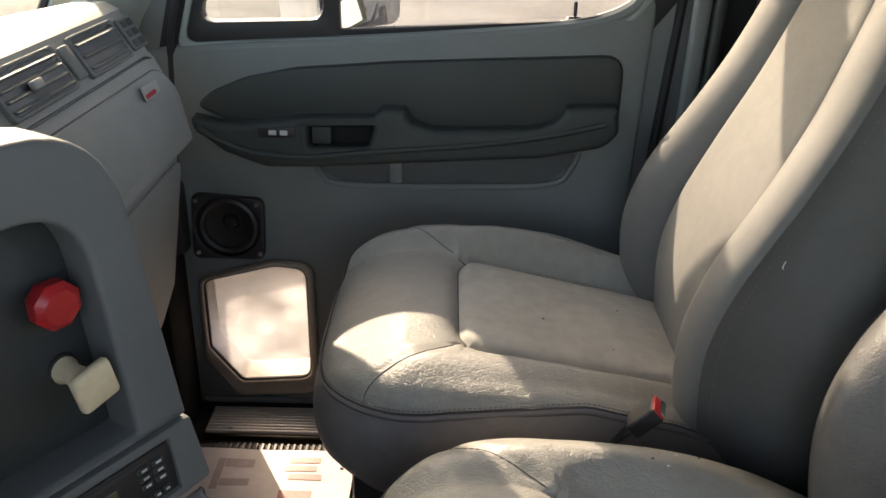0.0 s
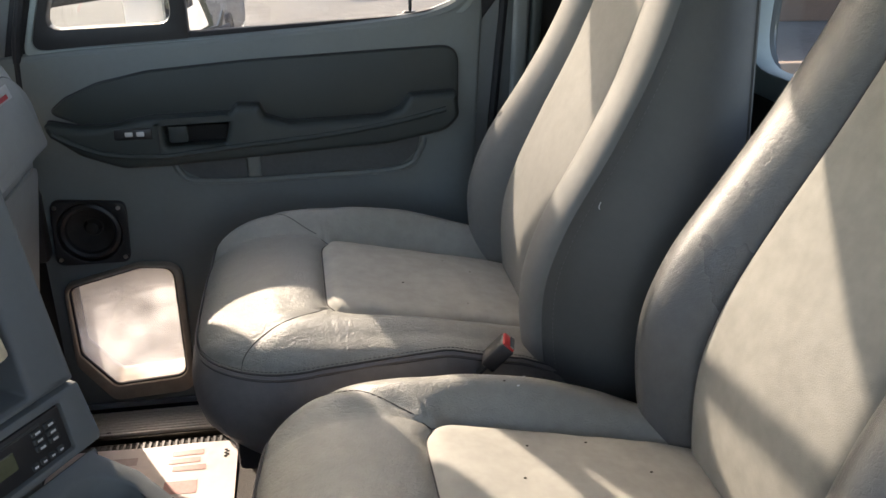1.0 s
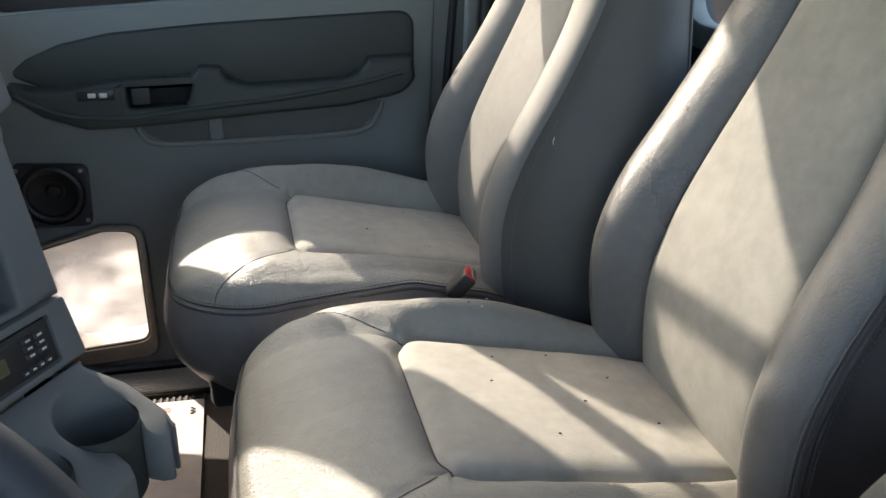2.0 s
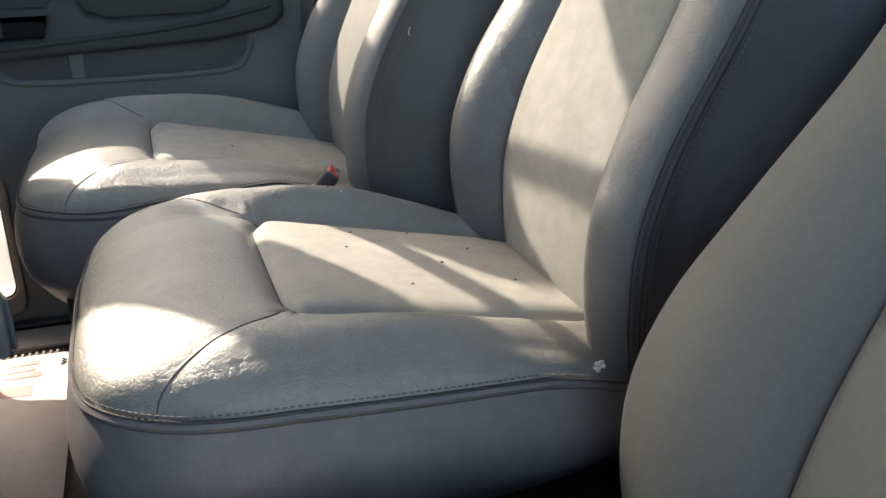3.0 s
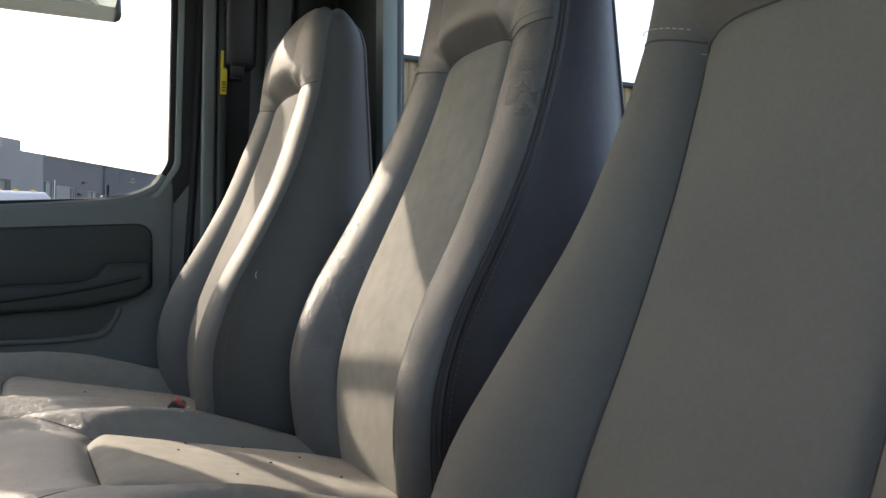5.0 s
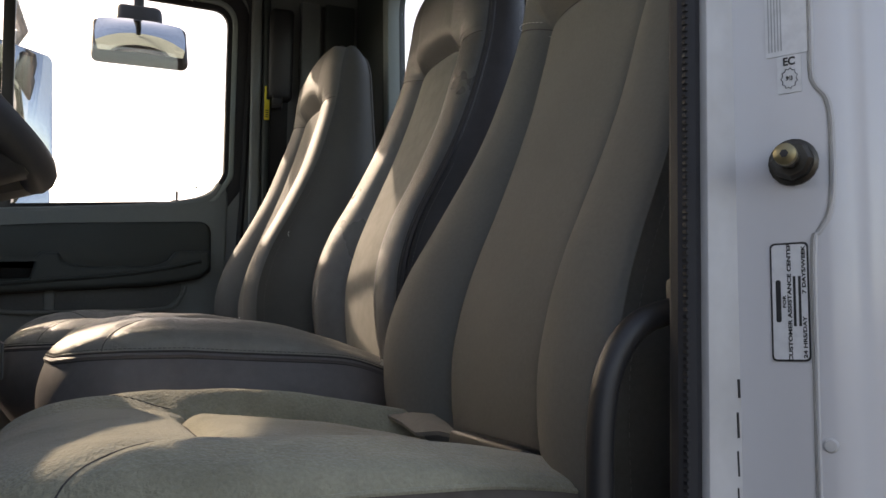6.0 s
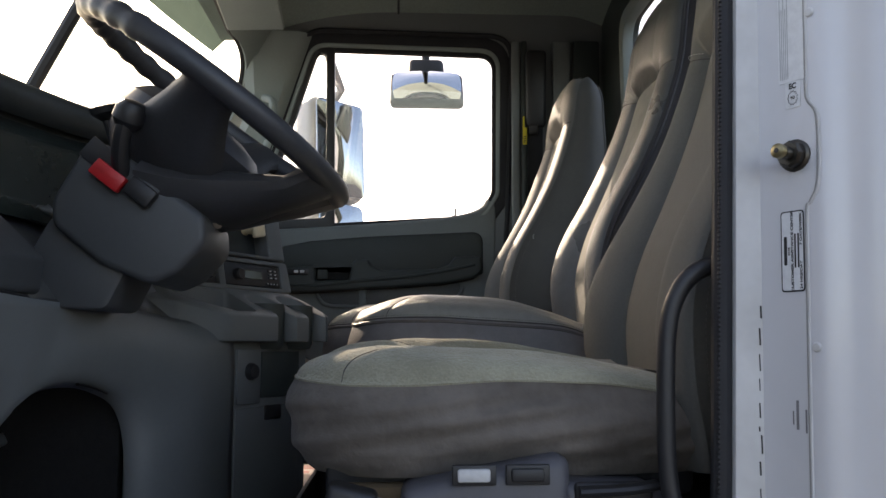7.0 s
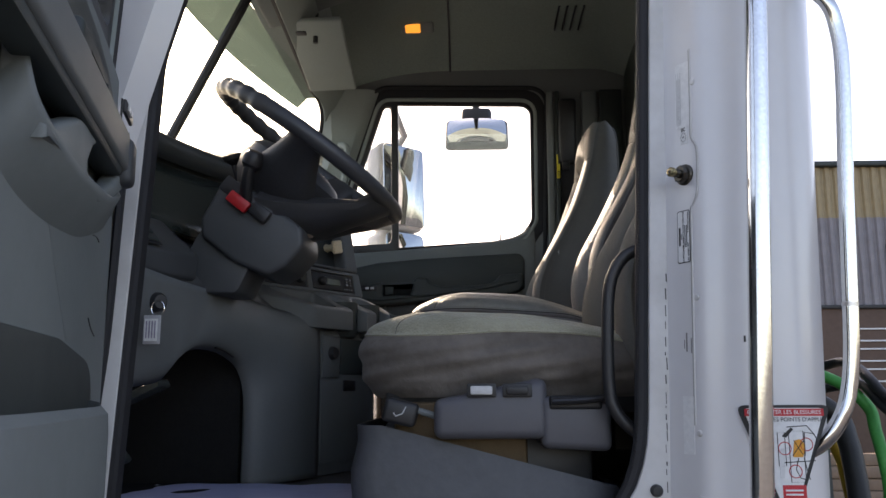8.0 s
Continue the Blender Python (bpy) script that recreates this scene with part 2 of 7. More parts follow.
M_INK = mat("ink", (0.02, 0.02, 0.02), rough=0.6, bump=0.0)
M_INKRED = mat("ink_red", (0.55, 0.02, 0.03), rough=0.5, bump=0.0)
M_INKOR = mat("ink_orange", (0.70, 0.30, 0.03), rough=0.5, bump=0.0)
M_GREYTXT = mat("pale_mark", (0.62, 0.62, 0.62), rough=0.5, bump=0.0)
def tinted(name):
    """Green-tinted plastic that lets daylight through softly."""
    m = glass(name, (0.34, 0.39, 0.365), 0.15, 0.06)
    nt = m.node_tree
    out = nt.nodes["Material Output"]
    old = out.inputs["Surface"].links[0].from_node
    tr, mx = nt.nodes.new("ShaderNodeBsdfTranslucent"), nt.nodes.new("ShaderNodeMixShader")
    tr.inputs["Color"].default_value = (0.15, 0.18, 0.165, 1)
    mx.inputs[0].default_value = 0.72
    nt.links.new(old.outputs[0], mx.inputs[1])
    nt.links.new(tr.outputs[0], mx.inputs[2])
    nt.links.new(mx.outputs[0], out.inputs["Surface"])
    return m


M_GLASS = glass("clear_glass", (0.97, 0.985, 0.98), 0.0, 0.05)
# near black, for places that lie in deep shade
M_LINER = mat("footwell_shade", (0.012, 0.012, 0.012), (0.020, 0.019, 0.018), rough=0.95, big=9, small=120, bump=0.5, bump_scale=260, dist=0.003, spec=0.1)
# grey tint dims the sky reflected in the door mirror
M_DIMMIRROR = mat("dim_mirror_glass", (0.56, 0.58, 0.60), (0.48, 0.50, 0.52), rough=0.03, metal=1.0, bump=0.0, rough_var=0.015)
M_MIRROR = mat("mirror_glass", (0.86, 0.87, 0.88), (0.84, 0.85, 0.86), rough=0.02, metal=1.0, bump=0.0, rough_var=0.015)


# ---- mesh helpers ----
def finish(name, bm, material, smooth=True):
    bmesh.ops.recalc_face_normals(bm, faces=bm.faces)
    for f in bm.faces:
        f.smooth = smooth
    me = bpy.data.meshes.new(name)
    bm.to_mesh(me)
    bm.free()
    me.materials.append(material)
    return me


def part(name, bm, material, parent=None, label="", smooth=True, sharp=35):
    """One bmesh as one mesh object, under a thing or a part of it."""
    me = finish(name, bm, material, smooth)
    if smooth and sharp:
        me.set_sharp_from_angle(angle=radians(sharp))
    ob = new(name, me)
    if parent is not None:
        ob.parent = parent
    if label:
        tagged(ob, label)
    return ob


def thing(name, label, category, group="", kind="", at=(0, 0, 0)):
    ob = new(name)
    ob.location = at
    return tagged(ob, label, category, group, kind)


def rbox(lo, hi, bevel=0.004, seg=2, m=None):
    """A bevelled box between two corners."""
    bm = bmesh.new()
    bmesh.ops.create_cube(bm, size=1.0)
    c = [(a + b) / 2 for a, b in zip(lo, hi)]
    s = [abs(b - a) for a, b in zip(lo, hi)]
    for v in bm.verts:
        v.co = Vector([c[i] + v.co[i] * s[i] for i in range(3)])
    if bevel > 0:
        bmesh.ops.bevel(bm, geom=bm.edges[:], offset=min(bevel, min(s) * 0.45), segments=seg, profile=0.5, affect="EDGES")
    if m is not None:
        bmesh.ops.transform(bm, matrix=m, verts=bm.verts)
    return bm


def add(bm, other):
    """Merge another bmesh into bm."""
    me = bpy.data.meshes.new("tmp")
    other.to_mesh(me)
    other.free()
    bm.from_mesh(me)
    bpy.data.meshes.remove(me)
    return bm


def fillet(pts, r, n=5):
    """A closed 2D outline with rounded corners. r: one radius, or one for each corner."""
    out = []
    k = len(pts)
    rs = r if isinstance(r, (list, tuple)) else [r] * k
    for i in range(k):
        p, a, b = Vector(pts[i]), Vector(pts[i - 1]), Vector(pts[(i + 1) % k])
        da, db = (a - p), (b - p)
        ang = da.angle(db)
        t = min(rs[i] / max(1e-4, math.tan(ang / 2)), da.length * 0.48, db.length * 0.48)
        if rs[i] <= 0:
            out.append((p.x, p.y))
            continue
        s, e = p + da.normalized() * t, p + db.normalized() * t
        for j in range(n + 1):
            u = j / n
            q = s * (1 - u) ** 2 + p * 2 * u * (1 - u) + e * u ** 2
            out.append((q.x, q.y))
    return out


AX = {"x": lambda a, b, d: (d, a, b), "y": lambda a, b, d: (a, d, b), "z": lambda a, b, d: (a, b, d)}


def plate(outline, holes, axis, d0, d1, bevel=0.0, seg=2):
    """A flat plate with holes, between two depths along an axis."""
    bm = bmesh.new()
    f3 = AX[axis]
    edges = []
    for loop in [outline, *holes]:
        vs = [bm.verts.new(f3(a, b, d0)) for a, b in loop]
        edges += [bm.edges.new((vs[i], vs[(i + 1) % len(vs)])) for i in range(len(vs))]
    bmesh.ops.triangle_fill(bm, edges=edges, use_beauty=True, use_dissolve=not holes)
    ex = bmesh.ops.extrude_face_region(bm, geom=bm.faces[:])
    off = Vector(f3(0, 0, d1 - d0))
    for v in [g for g in ex["geom"] if isinstance(g, bmesh.types.BMVert)]:
        v.co += off
    bmesh.ops.recalc_face_normals(bm, faces=bm.faces)
    if bevel > 0:
        rim = [e for e in bm.edges if len(e.link_faces) == 2 and e.calc_face_angle(0) > 1.0]
        bmesh.ops.bevel(bm, geom=rim, offset=bevel, segments=seg, profile=0.5, affect="EDGES")
    return bm


def smooth_path(pts, n=8, closed=False):
    """Catmull-Rom through the points."""
    P = [Vector(p) for p in pts]
    k = len(P)
    out = []
    for i in range(k if closed else k - 1):
        if closed:
            a, b, c, d = P[i - 1], P[i], P[(i + 1) % k], P[(i + 2) % k]
        else:
            a, b, c, d = P[max(0, i - 1)], P[i], P[i + 1], P[min(k - 1, i + 2)]
        for j in range(n):
            t = j / n
            out.append(0.5 * ((2 * b) + (c - a) * t + (2 * a - 5 * b + 4 * c - d) * t * t + (3 * b - a - 3 * c + d) * t ** 3))
    if not closed:
        out.append(P[-1])
    return out


def tube(pts, r, n=10, closed=False, flat=1.0, cap=True, up=None, radii=None):
    """A tube along a path; flat squeezes its section across the up direction."""
    bm = bmesh.new()
    P = [Vector(p) for p in pts]
    k = len(P)
    rings = []
    ref = Vector(up) if up else None
    for i in range(k):
        if closed:
            t = (P[(i + 1) % k] - P[i - 1]).normalized()
        else:
            t = (P[min(k - 1, i + 1)] - P[max(0, i - 1)]).normalized()
        if ref is None:
            ref = Vector((0, 0, 1)) if abs(t.z) < 0.9 else Vector((1, 0, 0))
        u = (ref - t * ref.dot(t)).normalized()
        if not up:
            ref = u
        w = t.cross(u)
        ri = radii[i] if radii else r
        rings.append([bm.verts.new(P[i] + ri * (math.cos(2 * math.pi * j / n) * w + math.sin(2 * math.pi * j / n) * u * flat)) for j in range(n)])
    for i in range(k if closed else k - 1):
        a, b = rings[i], rings[(i + 1) % k]
        for j in range(n):
            bm.faces.new((a[j], a[(j + 1) % n], b[(j + 1) % n], b[j]))
    if cap and not closed:
        bm.faces.new(rings[0][::-1])
        bm.faces.new(rings[-1])
    return bm


def surf(rows, closed=False):
    """A skin over rows of points of equal number."""
    bm = bmesh.new()
    V = [[bm.verts.new(p) for p in row] for row in rows]
    for i in range(len(V) - 1):
        m = len(V[i])
        for j in range(m if closed else m - 1):
            bm.faces.new((V[i][j], V[i][(j + 1) % m], V[i + 1][(j + 1) % m], V[i + 1][j]))
    return bm


def solid(bm, t):
    """Give an open skin a thickness."""
    bmesh.ops.recalc_face_normals(bm, faces=bm.faces)
    bmesh.ops.solidify(bm, geom=bm.faces[:], thickness=t)
    return bm


def lathe(profile, n=24, m=None):
    """Turn a profile of (radius, height) round z."""
    bm = bmesh.new()
    rings = [[bm.verts.new((r * math.cos(2 * math.pi * j / n), r * math.sin(2 * math.pi * j / n), h)) for j in range(n)] if r > 1e-5
             else [bm.verts.new((0, 0, h))] for r, h in profile]
    for a, b in zip(rings, rings[1:]):
        for j in range(n):
            q = [a[j % len(a)], a[(j + 1) % len(a)], b[(j + 1) % len(b)], b[j % len(b)]]
            q = list(dict.fromkeys(q))
            if len(q) > 2:
                bm.faces.new(q)
    if m is not None:
        bmesh.ops.transform(bm, matrix=m, verts=bm.verts)
    return bm


def facing(at, direction, roll=0.0):
    """A matrix whose z axis looks along direction, at a place."""
    return Matrix.Translation(at) @ Vector(direction).to_track_quat("Z", "Y").to_matrix().to_4x4() @ pose(0, 0, 0, 0, 0, roll)


def lerp_table(tab, v):
    """Linear reading of a table of (key, value)."""
    if v <= tab[0][0]:
        return tab[0][1]
    for (a, fa), (b, fb) in zip(tab, tab[1:]):
        if v <= b:
            u = (v - a) / (b - a)
            return fa + (fb - fa) * u
    return tab[-1][1]


def smooth_table(tab, v):
    """The same with the corners rounded off."""
    h = 0.035
    return sum(lerp_table(tab, v + h * (k / 4 - 1)) * w for k, w in enumerate((1, 2, 3, 4, 5, 4, 3, 2, 1))) / 25


def text_mesh(body, size, m, material, parent, depth=0.0004, align="CENTER", name="lettering", bold=0.0):
    cu = bpy.data.curves.new("lettering", "FONT")
    cu.body, cu.size, cu.extrude, cu.align_x, cu.align_y = body, size, depth, align, "CENTER"
    cu.offset = bold * size
    ob = bpy.data.objects.new("tmp", cu)
    scene.collection.objects.link(ob)
    bpy.context.view_layer.update()
    me = bpy.data.meshes.new_from_object(ob.evaluated_get(bpy.context.evaluated_depsgraph_get()))
    bpy.data.objects.remove(ob)
    me.transform(m)
    me.materials.append(material)
    o = new(name, me)
    o.parent = parent
    return o

# ---- ground and large structure ----
FLOOR = 1.44
CY = 0.60                                          # the cab's middle


def mirror_y(bm):
    """Carry a mesh from the passenger's side to the driver's."""
    for v in bm.verts:
        v.co.y = 2 * CY - v.co.y
    bmesh.ops.reverse_faces(bm, faces=bm.faces)
    return bm


def lean_in(bm, base=1.0, z0=2.2, k=0.115):
    """Tumblehome: the cab's sides lean inwards above the sills."""
    for v in bm.verts:
        if v.co.z > z0:
            v.co.y -= k * (v.co.z - z0) * base
    return bm


def ws_x(y, z):
    """The windshield's place: raked, and swept back towards its ends."""
    t = abs(y - CY) / 0.85
    if y > CY:
        return -0.655 + 0.120 * t ** 1.7 - 0.486 * (2.7 - z)
    return -0.655 + 0.155 * t ** 1.7 + 0.085 * max(0.0, (t - 0.72) / 0.35) ** 2 - 0.486 * (2.7 - z)


ground = part("ground", surf([[(x, y, 0.0) for y in (-400, -60, -12, -3, 0, 3, 6, 10, 16, 30, 60, 400)]
                              for x in (-400, -60, -12, -4, 0, 4, 12, 60, 400)]),
              mat("dirt_ground", (0.104, 0.097, 0.089), (0.064, 0.058, 0.052), rough=0.95, big=0.35, small=6.0, bump=0.8, bump_scale=3.0, dist=0.06, wear=1.0))
tagged(ground, "dry brown gravel yard with tyre tracks", "ground", kind="structure")

floor = thing("floor", "dark rubber cab floor", "floor", kind="structure")
bm = rbox((-0.95, -0.30, FLOOR - 0.05), (0.72, 1.40, FLOOR), 0.004)
part("floor_mat", bm, M_CARPET, floor)
bm = rbox((-0.95, 1.40, FLOOR - 0.09), (0.40, 1.58, FLOOR - 0.03), 0.004)
part("door_well", bm, M_CARPET, floor)
bm = rbox((-0.95, -0.39, FLOOR - 0.12), (0.40, -0.30, FLOOR - 0.04), 0.006)
part("door_well", bm, M_CARPET, floor)
for i in range(26):                                # short ribs of the mat's edge
    part("rib", rbox((-0.46 + i * 0.0125, 1.376, FLOOR), (-0.4535 + i * 0.0125, 1.398, FLOOR + 0.004), 0.001, 1), M_BLACK, floor)

# sill plate on the passenger's side
step = thing("sill_plate", "ribbed bare aluminium sill plate with screws", "sill plate", kind="structure")
part("plate", rbox((-0.495, 1.448, FLOOR - 0.032), (-0.02, 1.545, FLOOR - 0.018), 0.002), M_STEEL, step, "darker base between the ribs")
for i in range(9):
    y = 1.456 + i * 0.0098
    part("rib", rbox((-0.49, y, FLOOR - 0.019), (-0.025, y + 0.0058, FLOOR - 0.0110), 0.0012, 1), M_SILL, step)
part("screw", lathe([(0, 0.003), (0.005, 0.002), (0.006, 0)], 10, pose(-0.44, 1.463, FLOOR - 0.0135)), M_STEEL, step)

# outer and inner outlines of the side window opening
def win_outline(e, n=6):
    p = [(-0.472 - e * 1.15, 2.200 - e), (0.20, 2.240 - e), (0.305 + e * 0.4, 2.262 - e), (0.345 + e, 2.33 - e * 0.4), (0.345 + e, 2.80 + e), (-0.262 - e * 0.9, 2.812 + e)]
    return fillet(p, [0.02, 0.0, 0.05, 0.05, 0.055 + e, 0.055 + e], n)


DOOR_HOLE = fillet([(-0.512, 1.40), (0.356, 1.40), (0.424, 2.84), (-0.30, 2.845), (-0.470, 2.25)], [0.03, 0.22, 0.07, 0.07, 0.25], 10)
SHELL = [(-0.64, 1.00), (0.66, 1.00), (0.66, 3.08), (-0.34, 3.08), (-0.43, 2.70), (-0.545, 2.35), (-0.64, 2.15)]

wall_east = thing("wall_east", "grey-trimmed cab side on the passenger's side", "wall", kind="structure")
part("side_shell", lean_in(plate(SHELL, [win_outline(0.058), fillet([(-0.52, 1.42), (0.33, 1.42), (0.33, 2.1), (-0.52, 2.1)], 0.03)], "y", 1.585, 1.615)), M_WHITE, wall_east, "white painted outer shell")
bm = plate([(-0.63, 1.36), (0.72, 1.36), (0.72, 3.02), (-0.33, 3.02), (-0.42, 2.70), (-0.535, 2.35), (-0.63, 2.15)], [win_outline(0.055), fillet([(-0.525, 1.38), (0.325, 1.38), (0.325, 2.12), (-0.525, 2.12)], 0.02)], "y", 1.555, 1.582)
part("inner_trim", lean_in(bm), M_DASHM, wall_east, "dark grey trim round the door")
# rubber seal round the doorway
seal = fillet([(-0.55, 1.42), (0.335, 1.42), (0.39, 2.25), (0.405, 2.86), (-0.30, 2.872), (-0.50, 2.2)], [0.05, 0.08, 0.3, 0.08, 0.09, 0.3], 8)
bm = tube([(x, 1.553, z) for x, z in seal], 0.009, 8, closed=True)
part("door_seal", lean_in(bm), M_RUBBER, wall_east, "black rubber door seal")

wall_west = thing("wall_west", "white painted cab side with the driver's doorway", "wall", kind="structure")
bm = plate([(-0.62, 0.95), (0.50, 0.95), (0.50, 3.08), (-0.36, 3.08), (-0.62, 2.4)], [DOOR_HOLE], "y", -0.368, -0.335, 0.003)
for v in bm.verts:                                 # the post behind the doorway is set further in
    if v.co.x > 0:
        v.co.y += 0.019
part("door_jamb", bm, M_JAMB, wall_west, "scuffed white painted door jamb")
# outer skin behind the doorway, rounding into the rear wall
prof = [(0.398, -0.3484), (0.4060, -0.3565), (0.4140, -0.3690), (0.4220, -0.3814), (0.4290, -0.3923), (0.4345, -0.4005), (0.4415, -0.4070), (0.451, -0.4105), (0.47, -0.4105), (0.50, -0.4105), (0.52, -0.4098)] + \
       [(0.530 + 0.18 * math.sin(radians(a)), -0.409 + 0.30 * (1 - math.cos(radians(a)))) for a in range(8, 91, 6)] + [(0.714, 0.0)]
zs = [0.90 + 0.1 * i for i in range(22)]
tilt = lambda z: 0.045 * (z - 1.6) / 0.8 * 0.6
bm = surf([[(x + tilt(z), y, z) for x, y in prof] for z in zs])
part("outer_skin", solid(bm, 0.004), M_WHITE, wall_west, "glossy white painted body panel")
# dark hinge-side rubber on the jamb
bm = tube(smooth_path([(-0.538, -0.374, 1.46), (-0.530, -0.374, 1.62), (-0.519, -0.374, 1.75), (-0.511, -0.374, 1.95), (-0.503, -0.374, 2.12), (-0.478, -0.374, 2.36), (-0.44, -0.374, 2.50)], 5), 0.011, 8, flat=0.6)
part("hinge_seal", bm, M_RUBBER, wall_west, "dark rubber along the hinge side")
# inner wall lining
bm = plate([(-0.62, 1.36), (0.575, 1.36), (0.575, 3.05), (-0.36, 3.05), (-0.62, 2.4)], [[(x + (0.045 if x > 0.2 else 0), z) for x, z in DOOR_HOLE]], "y", -0.333, -0.305)
part("inner_trim", bm, M_RUBBER, wall_west, "grey inner lining")
bm = tube([(x - 0.009, -0.334, z) if x > 0.2 else (x, -0.352, z) for x, z in DOOR_HOLE], 0.0115, 10, closed=True, flat=1.0)
part("door_seal", bm, M_RUBBER, wall_west, "thick black rubber door seal")
bm = bmesh.new()                                   # row of small cloth teeth along the seal
k = len(DOOR_HOLE)
run = [Vector((x - 0.006, -0.350, z)) for x, z in DOOR_HOLE]
for a, b in zip(run, run[1:]):
    if a.x > 0.34 and b.x > 0.34:
        m_ = max(1, int((b - a).length / 0.0052))
        for i in range(m_):
            p = a.lerp(b, i / m_)
            add(bm, rbox((p.x - 0.0116, p.y + 0.0045, p.z), (p.x - 0.0085, p.y + 0.0085, p.z + 0.0026), 0))
part("seal_teeth", bm, M_RUBBER, wall_west, smooth=False)

# rounded inner corner behind the driver
cor = [(0.54, -0.318)] + [(0.54 + 0.150 * math.sin(radians(a)), -0.10 - 0.218 * math.cos(radians(a))) for a in range(10, 91, 10)] + [(0.72, -0.06)]
part("corner_lining", solid(surf([[(x, y, z) for x, y in cor] for z in (1.36, 1.9, 2.4, 3.0)]), 0.008), M_TRIMD, wall_west)

# rear wall and window
wall_rear = thing("wall_rear", "dark grey rear cab wall with a window", "wall", kind="structure")
RW = fillet([(0.01, 2.20), (1.19, 2.20), (1.19, 2.80), (0.01, 2.80)], 0.07, 6)
RWo = fillet([(-0.015, 2.175), (1.215, 2.175), (1.215, 2.825), (-0.015, 2.825)], 0.08, 6)
part("wall_panel", plate([(-0.10, 1.0), (1.60, 1.0), (1.60, 3.1), (-0.10, 3.1)], [RW], "x", 0.735, 0.755), M_TRIMD, wall_rear)
# lining toned down to deepen the shadow in the gaps between seats
part("lining", plate([(-0.12, 1.36), (1.56, 1.36), (1.56, 3.0), (-0.12, 3.0)], [RWo], "x", 0.715, 0.732), M_TRIMD, wall_rear, "padded lining, darkened for the shade behind the seats")
window_3 = thing("window_3", "rear cab window in a pale grey frame", "window", kind="structure")
part("window_frame", plate(RWo, [fillet([(0.025, 2.215), (1.175, 2.215), (1.175, 2.785), (0.025, 2.785)], 0.065, 6)], "x", 0.700, 0.734, 0.004), M_PILLAR, window_3)
o = part("pane", plate(fillet([(0.022, 2.212), (1.178, 2.212), (1.178, 2.788), (0.022, 2.788)], 0.066, 6), [], "x", 0.742, 0.745), M_GLASS, window_3)
o.visible_shadow = False

# ceiling: a vaulted headliner
def ceil_z(x, y):
    ey = min(1.0, max(0.0, (0.955 - abs(y - CY)) / 0.40))
    ef = min(1.0, max(0.0, (x + 0.50 - 0.10 * (abs(y - CY) / 0.9) ** 2) / 0.45))
    er = min(1.0, max(0.0, (0.73 - x) / 0.16))
    s = lambda t: 1 - (1 - t) ** 2.4
    return 2.865 + 0.165 * s(ey) * s(ef) * (0.35 + 0.65 * s(er))


xs = [-0.60 + 0.0335 * i for i in range(41)]
ys = [CY - 0.97 + 0.0485 * j for j in range(41)]
bm = surf([[(x, y, ceil_z(x, y)) for y in ys] for x in xs])
for f in bmesh.ops.extrude_face_region(bm, geom=bm.faces[:])["geom"]:
    if isinstance(f, bmesh.types.BMVert):
        f.co.z = 3.22
ceiling = part("ceiling", bm, M_HEAD)
tagged(ceiling, "dark grey cloth headliner, vaulted", "ceiling", kind="structure")

# near-black sheets put the driver's footwell's deep shade into their colour
part("shade_sheet", rbox((-0.95, 0.205, FLOOR), (-0.452, 0.232, 1.80), 0.004), M_LINER, floor, "near-black footwell sheet, deep shade in its colour")
part("shade_sheet", rbox((-0.955, -0.33, FLOOR), (-0.93, 0.205, 1.95), 0.004), M_LINER, floor)
part("shade_sheet", rbox((-0.93, -0.30, FLOOR + 0.001), (-0.47, 0.204, FLOOR + 0.012), 0.004), M_LINER, floor)

# windshield surround, two panes and a centre post
wind = thing("window_1", "two-piece raked windshield with a dark centre post", "windshield", kind="structure")
inner = fillet([(-0.31, 2.20), (1.575, 2.20), (1.545, 2.80), (-0.31, 2.80)], [0.05, 0.06, 0.25, 0.16], 12)
outer = []
for y, z in inner:
    outer.append((CY + (y - CY) * (1.045 if y > CY else 1.06), 2.5 + (z - 2.5) * (1.45 if z > 2.5 else 1.08)))
rows = [[(ws_x(y, z), y, z) for y, z in inner], [(ws_x(y, z) + 0.02, y, z) for y, z in [(CY + (a - CY) * 1.03, 2.5 + (b - 2.5) * 1.06) for a, b in inner]],
        [(ws_x(y, z) + 0.03, y, z) for y, z in outer]]
part("surround", solid(surf([r + [r[0]] for r in rows]), 0.02), M_PILLAR, wind, "pale grey pillar trim")
part("gasket", tube([(ws_x(y, z), y, z) for y, z in inner], 0.010, 8, closed=True), M_RUBBER, wind, "black rubber gasket")
for a, b in ((-0.33, 0.60), (0.60, 1.62)):
    rows = [[(ws_x(a + (b - a) * j / 12, z) - 0.012, a + (b - a) * j / 12, z) for j in range(13)] for z in (2.16, 2.3, 2.5, 2.7, 2.84)]
    o = part("pane", surf(rows), glass("green_glass", (0.86, 0.93, 0.89), 0.0, 0.05), wind, "green-tinted glass")
    o.visible_shadow = False
part("centre_post", tube([(ws_x(CY, 2.16) + 0.01, CY, 2.16), (ws_x(CY, 2.86) + 0.01, CY, 2.86)], 0.018, 8, flat=0.8), M_BLACK, wind, "black centre post")

# firewall and cowl close the cab in front
bulk = part("wall_front", rbox((-1.0, -0.36, 1.30), (-0.96, 1.58, 2.16), 0.0), M_TRIMD)
tagged(bulk, "dark firewall ahead of the footwells", "wall", kind="structure")

